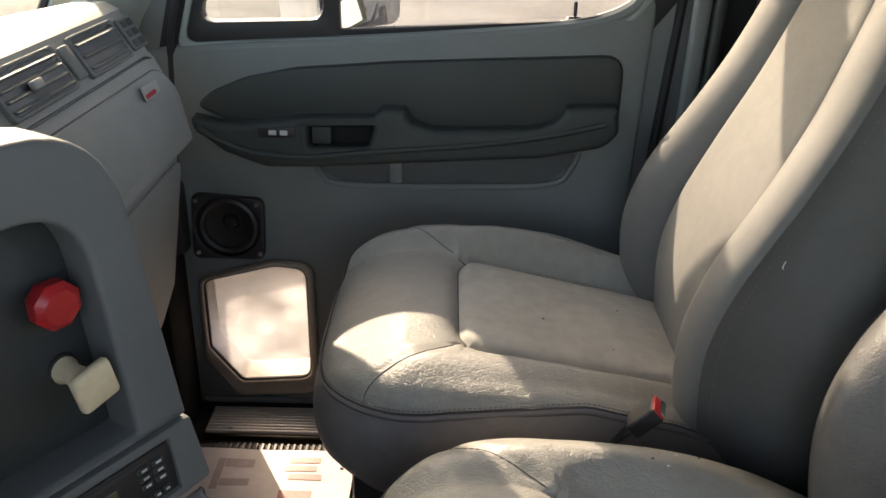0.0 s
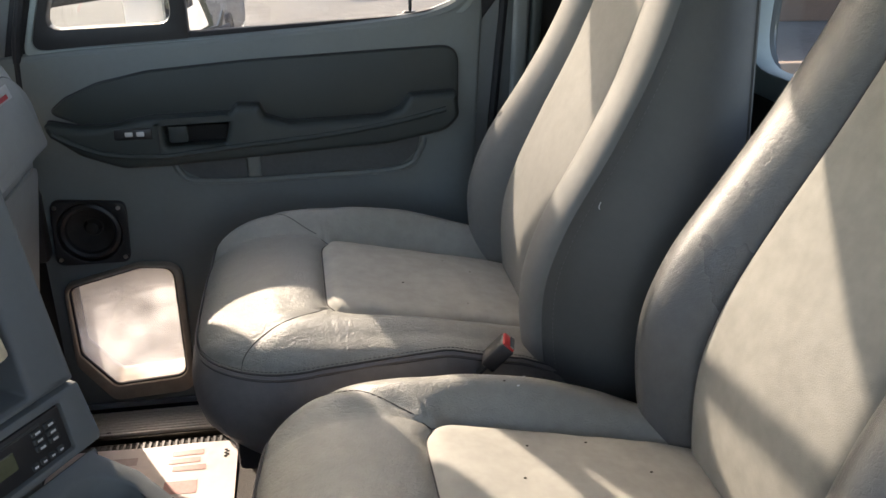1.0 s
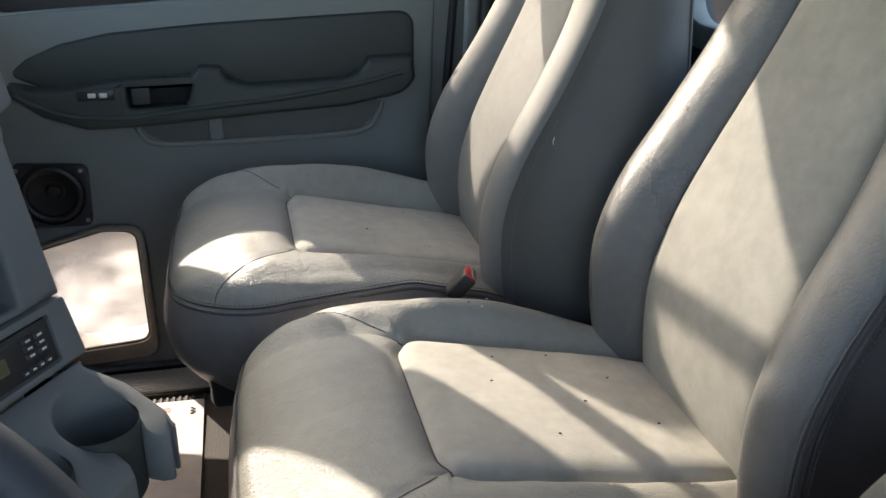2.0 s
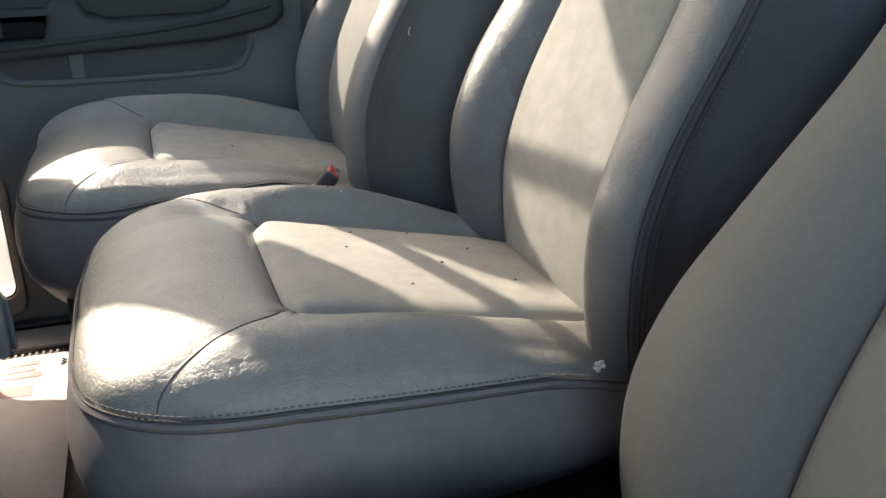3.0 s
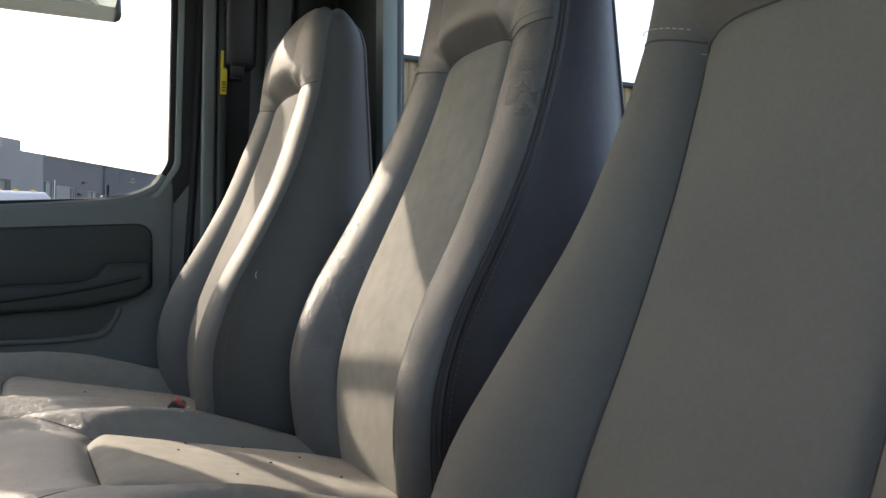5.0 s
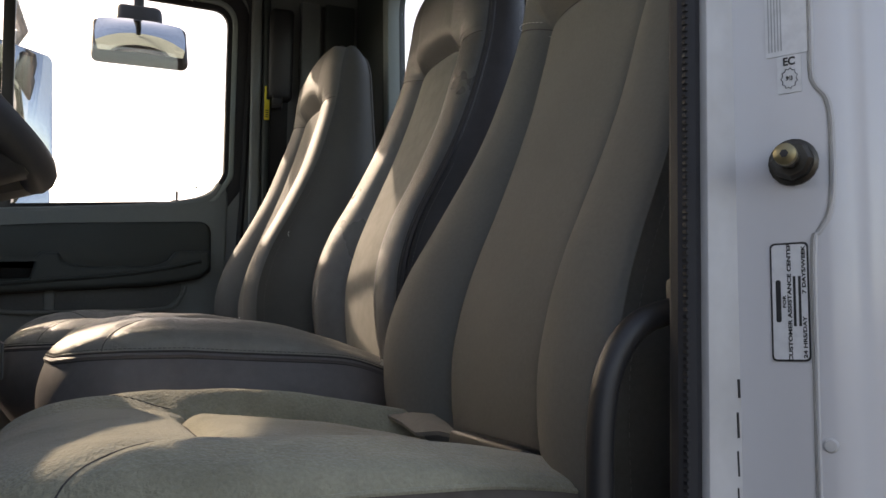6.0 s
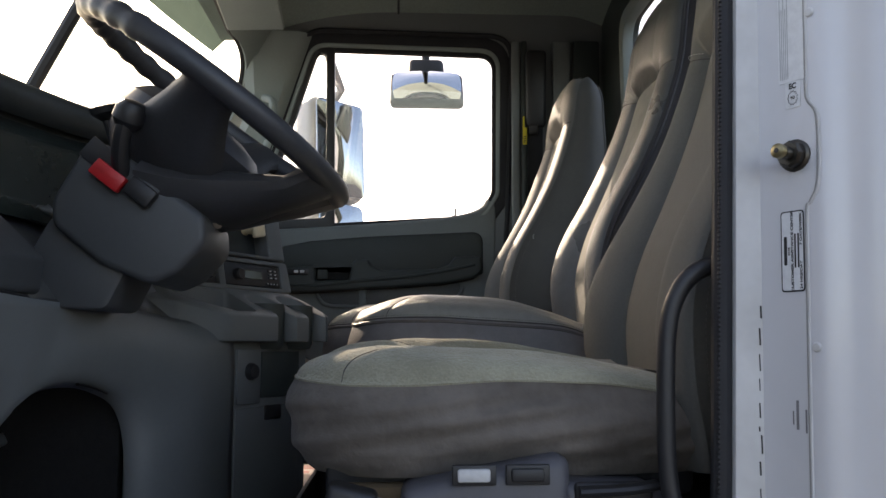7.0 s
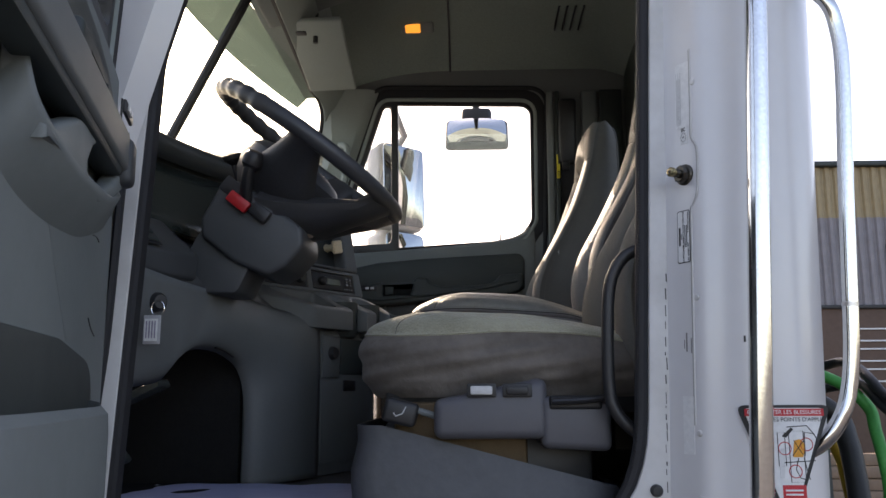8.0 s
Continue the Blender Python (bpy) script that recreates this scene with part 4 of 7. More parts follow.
part("panel_joint", tube([(-0.4825, y, 2.207) for y in (0.70, 0.9, 1.1, 1.3, 1.37)] + [(-0.4845, 1.400, 2.200), (-0.489, 1.425, 2.17)], 0.0022, 6), M_BLACK, dash)
# lidded lower tray below the glove box
bm = plate(fillet([(0.88, 1.74), (1.36, 1.80), (1.39, 2.035), (0.88, 2.03)], 0.02), [], "x", 0.0, 0.008, 0.003)
for v in bm.verts:
    v.co.x += lerp_table([(1.71, -0.520), (1.79, -0.490), (1.93, -0.466), (2.045, -0.456)], v.co.z) - 0.002
part("lower_panel", bm, M_DASH, dash)
# badge plate on the lid: plain shapes in its colours
VENT_T = Vector((-0.038, 0, 0.064)).normalized()
VENT_N = Vector((VENT_T.z, 0, -VENT_T.x))


def face_m(y, s=0.0, n=0.0, base=Vector((-0.503, 0, 2.243)), t=VENT_T, nn=VENT_N):
    m = Matrix((Vector((0, 1, 0)), t, nn)).transposed().to_4x4()
    m.translation = base + t * s + nn * n + Vector((0, y, 0))
    return m


bt = Vector((-0.018, 0, 0.06)).normalized()
bn = Vector((bt.z, 0, -bt.x))
bm = rbox((-0.032, -0.011, 0), (0.032, 0.011, 0.0025), 0.0012, 1, face_m(1.300, 0, 0.0045, Vector((-0.4605, 0, 2.172)), bt, bn))
badge = part("badge", bm, mat("badge_grey", (0.42, 0.42, 0.41), rough=0.35, bump=0), dash, "small silver badge with a red bar")
part("badge_bar", rbox((-0.028, -0.008, 0.0025), (0.012, -0.001, 0.0035), 0.0008, 1, face_m(1.300, 0, 0.0045, Vector((-0.4605, 0, 2.172)), bt, bn)), M_RED, badge)
# vents: bezel, dark throat, louvres
def vent(y0, y1, slats, tab=True):
    w = y1 - y0
    h = 0.026
    m = face_m((y0 + y1) / 2)
    bm = plate(fillet([(-w / 2 - 0.008, -h - 0.005), (w / 2 + 0.008, -h - 0.005), (w / 2 + 0.008, h + 0.005), (-w / 2 - 0.008, h + 0.005)], 0.008),
               [fillet([(-w / 2, -h), (w / 2, -h), (w / 2, h), (-w / 2, h)], 0.006)], "z", -0.004, 0.005, 0.0015)
    bmesh.ops.transform(bm, matrix=m, verts=bm.verts)
    v = part("vent", bm, M_DASHM, dash, "louvred air vent")
    bm = rbox((-w / 2, -h, -0.002), (w / 2, h, 0.0035), 0, 1, m)
    part("throat", bm, M_BLACK, v)
    for i in range(slats):
        yy = -h + (i + 0.5) * 2 * h / slats
        bm = rbox((-w / 2 + 0.002, -0.0012, -0.008), (w / 2 - 0.002, 0.0012, 0.005), 0.0008, 1, m @ pose(0, yy, 0.004, 38, 0, 0))
        part("louvre", bm, M_DASHM, v)
    if tab:
        part("tab", rbox((-0.012, -0.006, 0.006), (0.012, 0.006, 0.014), 0.002, 2, m @ pose(-w * 0.06, -0.004, 0)), M_DASH, v)


vent(0.965, 1.125, 4)
vent(1.185, 1.325, 3, False)
part("blank_switch", rbox((-0.014, -0.024, 0), (0.014, 0.024, 0.006), 0.003, 2, face_m(1.155)), M_DASHM, dash, "blank switch cover")
m = face_m(1.372)
v = part("vent", rbox((-0.028, -0.026, 0), (0.028, 0.026, 0.006), 0.006, 2, m), M_DASHM, dash, "small window demister vent")
for i in range(3):
    for x0, x1 in ((-0.021, -0.002), (0.002, 0.021)):
        part("slot", rbox((x0, -0.022 + i * 0.016, 0.005), (x1, -0.010 + i * 0.016, 0.0072), 0.001, 1, m), M_BLACK, v)

# centre stack: its face runs from R to L, turned towards the driver
FR, FL = Vector((-0.254, 0.727, 0)), Vector((-0.464, 0.396, 0))
FU = (FL - FR).normalized()                         # towards the driver's side
FN = Vector((-FU.y, FU.x, 0))
if FN.x < 0:
    FN = -FN


def face(a, z, n=0.0):
    """A place on the stack's face: a metres from its right edge, height z, n proud of it."""
    return FR + FU * a + FN * (n - 0.20 * (z - 2.0)) + Vector((0, 0, z))


def on_face(bm, n=0.0):
    """Map a mesh built in (a, z, n) on to the face."""
    for v in bm.verts:
        v.co = face(v.co.x, v.co.y, v.co.z + n)
    bmesh.ops.recalc_face_normals(bm, faces=bm.faces)
    return bm


def fbox(a0, a1, z0, z1, n0, n1, bevel=0.002, seg=2):
    return on_face(rbox((a0, z0, n0), (a1, z1, n1), bevel, seg))


body = plate([(-0.262, 0.728), (-0.475, 0.395), (-0.80, 0.36), (-0.80, 0.76), (-0.45, 0.79)], [], "z", 1.80, 2.24, 0.012)
for v in body.verts:
    if v.co.x > -0.6:
        v.co += -FN * (0.055 + 0.20 * max(0.0, v.co.z - 2.0))
part("stack_body", body, M_DASHM, dash)
rim = plate(fillet([(-0.004, 2.003), (0.40, 2.003), (0.40, 2.285), (0.0, 2.285)], [0.004, 0.004, 0.02, 0.085], 8),
            [fillet([(0.050, 2.012), (0.37, 2.012), (0.37, 2.222), (0.046, 2.222)], [0.004, 0.01, 0.02, 0.055], 8)], "z", -0.06, 0.0, 0.006, 3)
part("stack_surround", on_face(rim), M_DASHM, dash, "grey moulded surround of the control panel", sharp=50)
# top of the stack runs forward
rows = []
for k in range(8):
    s = k / 7
    rows.append([face(a, 2.283 + 0.012 * math.sin(math.pi * s) - 0.03 * s * s, -0.004 - 0.30 * s) for a in (0.085, 0.12, 0.18, 0.26, 0.40)])
part("stack_top", solid(surf(rows), 0.02), M_DASH, dash, "pale grey top of the centre stack")
part("control_panel", fbox(0.03, 0.39, 2.006, 2.235, -0.075, -0.042, 0.004), M_DASHD, dash, "dark control panel")
# small dark lidded pocket beside the surround
part("switch_blank", fbox(0.12, 0.36, 2.232, 2.275, -0.004, 0.006, 0.006), M_DASHD, dash)


def knob(tip, shape, material, label, size):
    base = tip - FN * 0.060
    m = facing(base, FN)
    k = part("valve_knob", lathe([(0.0, 0.046), (0.010, 0.045), (0.012, 0.040), (0.0095, 0.012), (0.013, 0.006), (0.013, -0.02), (0, -0.02)], 14, m), material, dash, label)
    if shape == "octagon":
        bm = lathe([(0.0, 0.062), (0.016, 0.062), (size, 0.056), (size, 0.044), (0.018, 0.036), (0.0, 0.036)], 8, m @ pose(0, 0, 0, 0, 0, 22))
    else:
        bm = rbox((-size, -size, 0.040), (size, size, 0.052), 0.006, 3, m @ pose(0, 0, 0, 0, 0, 12))
    part("knob_face", bm, material, k)
    part("collar", lathe([(0.0, 0.0), (0.016, 0.0), (0.017, -0.008), (0, -0.01)], 14, m @ pose(0, 0, 0.004)), M_BLACK, k)


knob(Vector((-0.330, 0.683, 2.143)), "octagon", M_RED, "red octagonal brake valve knob", 0.0225)
knob(Vector((-0.296, 0.663, 2.074)), "square", M_YELLOW, "cream square brake valve knob", 0.0195)
for i in range(2):
    for j in range(3):
        part("toggle", lathe([(0, 0.014), (0.004, 0.013), (0.005, 0.004), (0.008, 0.0), (0.008, -0.004), (0, -0.004)], 10,
                             facing(face(0.20 + i * 0.03, 2.045 + j * 0.026, -0.040), FN)), M_STEEL, dash, "small silver toggle switch")
# radio and heater controls in a lower bezel
bez = plate(fillet([(-0.012, 1.930), (0.40, 1.925), (0.40, 2.000), (-0.006, 2.000)], 0.006), [fillet([(0.022, 1.938), (0.202, 1.938), (0.202, 1.990), (0.022, 1.990)], 0.003),
            fillet([(0.222, 1.938), (0.385, 1.936), (0.385, 1.990), (0.222, 1.990)], 0.003)], "z", -0.04, 0.0, 0.003)
part("radio_bezel", on_face(bez), M_DASHM, dash, "grey bezel round radio and heater controls")
radio = part("radio", fbox(0.0235, 0.2005, 1.9395, 1.9885, -0.04, -0.002, 0.003), M_BLACK, dash, "black car radio with a round knob")
part("slot", fbox(0.05, 0.165, 1.981, 1.9845, -0.004, -0.0014, 0.0005, 1), M_DASHD, radio)
part("display", fbox(0.085, 0.150, 1.955, 1.974, -0.004, -0.0008, 0.001, 1), mat("lcd", (0.10, 0.105, 0.06), (0.08, 0.085, 0.05), rough=0.2, bump=0), radio, "olive display")
part("dial", lathe([(0, 0.016), (0.010, 0.016), (0.0125, 0.013), (0.013, 0.0), (0, 0)], 18, facing(face(0.165, 1.963, -0.002), FN)), M_BLACK, radio)
for i in range(4):
    part("button", fbox(0.034 + 0.0105 * i, 0.042 + 0.0105 * i, 1.944, 1.950, -0.003, 0.0005, 0.001, 1), M_DASHD, radio)
    part("button_mark", fbox(0.036 + 0.0105 * i, 0.040 + 0.0105 * i, 1.9462, 1.948, 0.0003, 0.0009, 0, 1), M_GREYTXT, radio)
for i in range(3):
    for j in range(2):
        part("button", fbox(0.034 + 0.016 * j, 0.047 + 0.016 * j, 1.958 + 0.008 * i, 1.964 + 0.008 * i, -0.003, 0.0005, 0.001, 1), M_DASHD, radio)
        part("button_mark", fbox(0.037 + 0.016 * j, 0.043 + 0.016 * j, 1.960 + 0.008 * i, 1.962 + 0.008 * i, 0.0003, 0.0009, 0, 1), M_GREYTXT, radio)
heat = part("heater_panel", fbox(0.2235, 0.3835, 1.938, 1.9885, -0.04, -0.006, 0.003), M_BLACK, dash, "black heater panel with three dials")
for i in range(3):
    part("dial", lathe([(0, 0.018), (0.012, 0.018), (0.015, 0.014), (0.016, 0.0), (0, 0)], 18, facing(face(0.25 + 0.053 * i, 1.963, -0.006), FN)), M_DASHD, heat)

# tray with two open-fronted cup holders in front of the stack
CUPS = ((0.055, 0.062), (0.155, 0.064))


def keyhole(ac, nc, front, r=0.041, slot=0.020):
    """A round well that opens through the tray's front edge, in (a, n), run from high a to low a."""
    a0 = math.asin(slot / r)
    arc = [(ac + r * math.cos(t), nc + r * math.sin(t)) for t in [math.pi / 2 - a0 - (2 * math.pi - 2 * a0) * i / 24 for i in range(25)]]
    return [(ac + slot + 0.010, front), (ac + slot + 0.002, front - 0.012)] + arc + [(ac - slot - 0.002, front - 0.012), (ac - slot - 0.010, front)]


TRAY = fillet([(-0.006, 0.0), (0.43, 0.0), (0.54, 0.02), (0.535, 0.05), (0.42, 0.085), (0.33, 0.128), (0.25, 0.128)], [0.004, 0.03, 0.015, 0.02, 0.05, 0.06, 0.0], 6) \
    + keyhole(*CUPS[1], 0.128) + keyhole(*CUPS[0], 0.128) + fillet([(0.01, 0.128), (-0.006, 0.10), (-0.006, 0.05)], [0.006, 0.02, 0.0], 4)
pocket = fillet([(0.225, 0.018), (0.40, 0.018), (0.37, 0.065), (0.29, 0.108), (0.225, 0.108)], 0.014)
bm = plate(TRAY, [pocket], "z", 1.815, 1.928, 0.004)
for v in bm.verts:
    n, a, z = v.co.y, v.co.x, v.co.z
    if z > 1.9:
        z -= 0.50 * max(0.0, n - 0.006)
    v.co = FR + FU * a + FN * (n + 0.014) + Vector((0, 0, z))
tray = part("cup_tray", bm, M_DASHM, dash, "grey tray with two cup holders", sharp=40)
for ac, nc in CUPS:
    c = FR + FU * ac + FN * (nc + 0.014)
    part("cup_well", lathe([(0.0415, 1.895), (0.0415, 1.81), (0.036, 1.80), (0, 1.80)], 24, pose(c.x, c.y, 0)), M_TRIMD, tray)
part("tray_floor", rbox((-0.16, -0.05, 1.815), (0.16, 0.05, 1.835), 0.003, 1, Matrix.Translation(FR + FU * 0.31 + FN * 0.06) @ pose(0, 0, 0, 0, 0, 57) @ Matrix.Diagonal((0.55, 0.9, 1, 1))), M_TRIMD, tray)

# lower console and knee panel round the driver's footwell
O_ = [(-0.315, .43, 1.44), (-0.315, .43, 1.60), (-0.315, .43, 1.785), (-0.330, .405, 1.834), (-0.400, .30, 1.852), (-0.442, .20, 1.864), (-0.458, .06, 1.866), (-0.478, -.07, 1.868), (-0.500, -.16, 1.874), (-0.530, -.29, 1.884)]
I_ = [(-0.43, .20, 1.44), (-0.425, .19, 1.58), (-0.432, .19, 1.66), (-0.442, .16, 1.712), (-0.458, .105, 1.738), (-0.474, .045, 1.749), (-0.490, -.025, 1.745), (-0.507, -.068, 1.718), (-0.530, -.10, 1.678), (-0.545, -.29, 1.665)]
Os, Is = smooth_path(O_, 6), smooth_path(I_, 6)
rows = []
for k in range(13):
    s = k / 12
    rows.append([o.lerp(i, s) + Vector((0.022, -0.028, 0.006)) * math.sin(math.pi * min(1, s * 1.0)) * min(1.0, max(0.15, (o.y + 0.05) / 0.25)) + Vector((-0.05, 0.03, 0)) * max(0, s - 0.88) ** 2 * 20 for o, i in zip(Os, Is)])
part("knee_panel", solid(surf(rows), 0.006), M_DASHM, dash, "grey moulded knee panel round the footwell", sharp=0)
part("panel_seam", tube([p + Vector((0.002, -0.002, 0.001)) for p in Os[20:]], 0.0022, 6), M_BLACK, dash)
part("panel_seam", tube([p + Vector((0.004, -0.004, 0.0)) for p in (Vector((-0.486, -0.10, 1.870)), Vector((-0.494, -0.115, 1.845)), Vector((-0.506, -0.120, 1.815)))], 0.0016, 6), M_BLACK, dash)
part("worn_lip", tube([p + Vector((0.004, -0.006, 0.0)) for p in Is[22:30]], 0.004, 6, flat=0.6), M_STEEL, dash, "scuffed edge of the footwell")
rows = []
for dx, dz in ((0.004, -0.004), (-0.025, 0.035), (-0.06, 0.085), (-0.11, 0.13)):
    rows.append([(x + dx, y, z + dz) for x, y, z in ((-0.392, .325, 1.846), (-0.425, .255, 1.860), (-0.442, .20, 1.868), (-0.453, .12, 1.870), (-0.459, .05, 1.870), (-0.470, -.03, 1.870), (-0.482, -.10, 1.873))])
part("column_surround", solid(surf(rows), 0.006), M_COLUMN, dash, "grey panel under the steering column", sharp=0)
cons = plate([(-0.315, 0.435), (-0.195, 0.665), (-0.215, 0.72), (-0.90, 0.74), (-0.90, 0.30), (-0.44, 0.24)], [], "z", FLOOR, 1.835, 0.01)
part("console", cons, M_DASHM, dash, "grey centre console")
CU = (Vector((-0.315, 0.435, 0)) - Vector((-0.195, 0.665, 0))).normalized()
CN = Vector((-CU.y, CU.x, 0))
CN = CN if CN.x > 0 else -CN


def cbox(a0, a1, z0, z1, n0, n1, bevel=0.002):
    bm = rbox((a0, z0, n0), (a1, z1, n1), bevel)
    for v in bm.verts:
        v.co = Vector((-0.195, 0.665, 0)) + CU * v.co.x + CN * v.co.z + Vector((0, 0, v.co.y))
    bmesh.ops.recalc_face_normals(bm, faces=bm.faces)
    return bm


part("ash_tray", cbox(0.03, 0.165, 1.70, 1.795, -0.01, 0.004), M_TRIMD, dash, "dark ash tray front")
sock = part("socket_panel", cbox(0.170, 0.245, 1.69, 1.80, -0.01, 0.005), M_DASHM, dash)
part("socket", lathe([(0, 0.010), (0.009, 0.012), (0.014, 0.012), (0.017, 0.006), (0.018, 0)], 18, facing(Vector((-0.195, 0.665, 1.755)) + CU * 0.205 + CN * 0.005, CN)), M_BLACK, sock, "black round power socket")
part("bin_lid", cbox(0.03, 0.248, 1.47, 1.682, -0.01, 0.004), M_DASHM, dash, "grey bin lid")
part("bin_latch", cbox(0.10, 0.155, 1.655, 1.684, 0.002, 0.008), M_BLACK, dash)

# driver's instruments under a hooded lip
lip = smooth_path([(-0.66, -.33, 2.175), (-0.625, -.22, 2.192), (-0.60, -.10, 2.200), (-0.56, .07, 2.206), (-0.505, .22, 2.210), (-0.455, .34, 2.235), (-0.42, .42, 2.265)], 6)
rows = [[p + d for p in lip] for d in (Vector((-0.012, 0, -0.046)), Vector((0.0, 0, -0.040)), Vector((0.010, 0, -0.022)), Vector((0.010, 0, -0.006)), Vector((0.004, 0, 0.004)), Vector((-0.03, 0, 0.012)), Vector((-0.10, 0.01, 0.03)), Vector((-0.22, 0.02, 0.04)), Vector((-0.32, 0.02, 0.02)))]
part("instrument_hood", solid(surf(rows), 0.014), M_DASHD, dash, "dark hood over the instruments", sharp=60)
rows = [[Vector((p.x - 0.03 - 0.05 * s, p.y, (p.z - 0.012) * (1 - s) + 1.985 * s)) for p in lip] for s in (0, 0.25, 0.5, 0.75, 1)]
part("instrument_panel", solid(surf(rows), 0.01), M_DASHD, dash, "dark instrument panel", sharp=0)
rows = [[Vector((p.x - 0.030 + 0.055 * s, p.y, (p.z - 0.046) * (1 - s) + 1.995 * s)) for p in lip[:30]] for s in (0, 0.2, 0.4, 0.6, 0.8, 1)]
part("instrument_lens", solid(surf(rows), 0.003), mat("smoked_lens", (0.026, 0.035, 0.032), (0.044, 0.055, 0.050), rough=0.22, big=7, small=60, bump=0.08, bump_scale=14, wear=0.8, spec=0.8), dash, "smoked lens over the instruments", sharp=0)
# switch ledge left of the column
led = part("switch_ledge", plate(fillet([(-0.60, 1.872), (-0.470, 1.874), (-0.466, 1.922), (-0.545, 1.998), (-0.62, 2.02)], 0.012), [], "y", -0.31, -0.085, 0.008), M_COLUMN, dash, "dark grey switch ledge")
for v in led.data.vertices:                        # runs back towards the door
    v.co.x += 0.46 * min(0.0, v.co.y + 0.115)
part("switch_grille", rbox((-0.03, -0.05, 0), (0.03, 0.05, 0.004), 0.002, 1, facing((-0.549, -0.20, 1.9645), (0.66, -0.28, 0.70))), M_BLACK, led)
for i in range(4):
    part("switch", rbox((-0.024, -0.042 + i * 0.023, 0.003), (0.024, -0.024 + i * 0.023, 0.008), 0.002, 1, facing((-0.549, -0.20, 1.9645), (0.66, -0.28, 0.70))), M_TRIMD, led)

# steering column, wheel, levers
col = thing("steering_column", "grey steering column shroud with a red switch tab", "steering column")
bm = plate(fillet([(-0.477, 1.975), (-0.480, 2.010), (-0.434, 2.096), (-0.398, 2.091), (-0.266, 1.990), (-0.262, 1.950), (-0.300, 1.908), (-0.338, 1.890), (-0.408, 1.920)], [0.022, 0.03, 0.020, 0.03, 0.022, 0.03, 0.03, 0.03, 0.06], 4), [], "y", -0.052, 0.132, 0.010, 3)
part("shroud", bm, M_COLUMN, col)
part("lower_shroud", plate(fillet([(-0.555, 1.862), (-0.512, 1.938), (-0.484, 1.992), (-0.370, 1.925), (-0.384, 1.896), (-0.402, 1.856)], [0.02, 0.05, 0.012, 0.012, 0.03, 0.02], 4), [], "y", -0.035, 0.115, 0.006, 2), M_COLUMN, col)
part("shaft", tube([(-0.50, 0.04, 1.94), (-0.66, 0.04, 1.76), (-0.82, 0.04, 1.45)], 0.030, 14), M_BLACK, col)
part("switch_recess", rbox((-0.062, -0.017, 0), (0.062, 0.017, 0.003), 0.008, 2, Matrix.Translation((-0.385, -0.0525, 2.050)) @ pose(0, 0, 0, 90, 0, 0) @ pose(0, 0, 0, 0, 0, -40)), M_BLACK, col)
part("red_tab", rbox((-0.025, -0.0125, 0), (0.025, 0.0125, 0.016), 0.003, 2, Matrix.Translation((-0.397, -0.0555, 2.043)) @ pose(0, 0, 0, 90, 0, 0) @ pose(0, 0, 0, 0, 0, -38)), M_RED, col, "red hazard switch tab")
part("lever_boot", rbox((-0.022, -0.014, 0), (0.022, 0.014, 0.018), 0.005, 2, Matrix.Translation((-0.352, -0.052, 2.020)) @ pose(0, 0, 0, 90, 0, 0) @ pose(0, 0, 0, 0, 0, -38)), M_BLACK, col)
part("signal_lever", tube(smooth_path([(-0.383, -0.052, 2.050), (-0.380, -0.070, 2.072), (-0.374, -0.082, 2.100), (-0.366, -0.086, 2.124)], 5), 0.0125, 12, flat=1.25), M_BLACK, col, "black indicator lever")
part("lever_grip", lathe([(0, 0.022), (0.014, 0.020), (0.022, 0.010), (0.023, -0.006), (0.015, -0.018), (0, -0.022)], 16, pose(-0.364, -0.086, 2.124, 20, 25, 0)), M_BLACK, col)
part("brake_lever", lathe([(0, 0.012), (0.022, 0.010), (0.020, 0.0), (0.007, -0.012), (0.008, -0.06), (0, -0.06)], 14, pose(-0.446, 0.05, 2.166, 15, -15, 0)), M_BLACK, col, "black lever on the far side")
part("stalk_end", lathe([(0, 0.03), (0.012, 0.028), (0.014, 0), (0.010, -0.04), (0, -0.04)], 12, facing((-0.285, 0.03, 1.995), (0.8, -0.4, -0.1))), M_ALU, col, "silver lever end")

wheel = thing("steering_wheel", "black four-spoke steering wheel with finger grips", "steering wheel")
WC, WN = Vector((-0.272, 0.055, 2.178)), Vector((0.585, 0, 0.811))
WM = facing(WC, WN)
RIM = 0.232
pts, rad = [], []
for i in range(160):
    t = 2 * math.pi * i / 160
    pts.append(WM @ Vector((RIM * math.cos(t), RIM * math.sin(t), 0)))
    top = (WM.to_3x3() @ Vector((math.cos(t), math.sin(t), 0))).x < -0.2
    rad.append(0.0178 + (0.0016 * math.sin(t * 34) if top else 0.0))
part("rim", tube(pts, 0.016, 12, closed=True, radii=rad), M_WHEEL, wheel, "black rim with finger grips")
bm = lathe([(0, -0.024), (0.07, -0.028), (0.100, -0.038), (0.118, -0.056), (0.122, -0.084), (0.112, -0.120), (0.088, -0.150), (0.05, -0.160), (0, -0.160)], 32, WM)
part("hub", bm, M_WHEEL, wheel, "thick black hub")
W_UP, W_ACROSS = Vector((-WN.z, 0, WN.x)).normalized(), Vector((0, 1, 0))
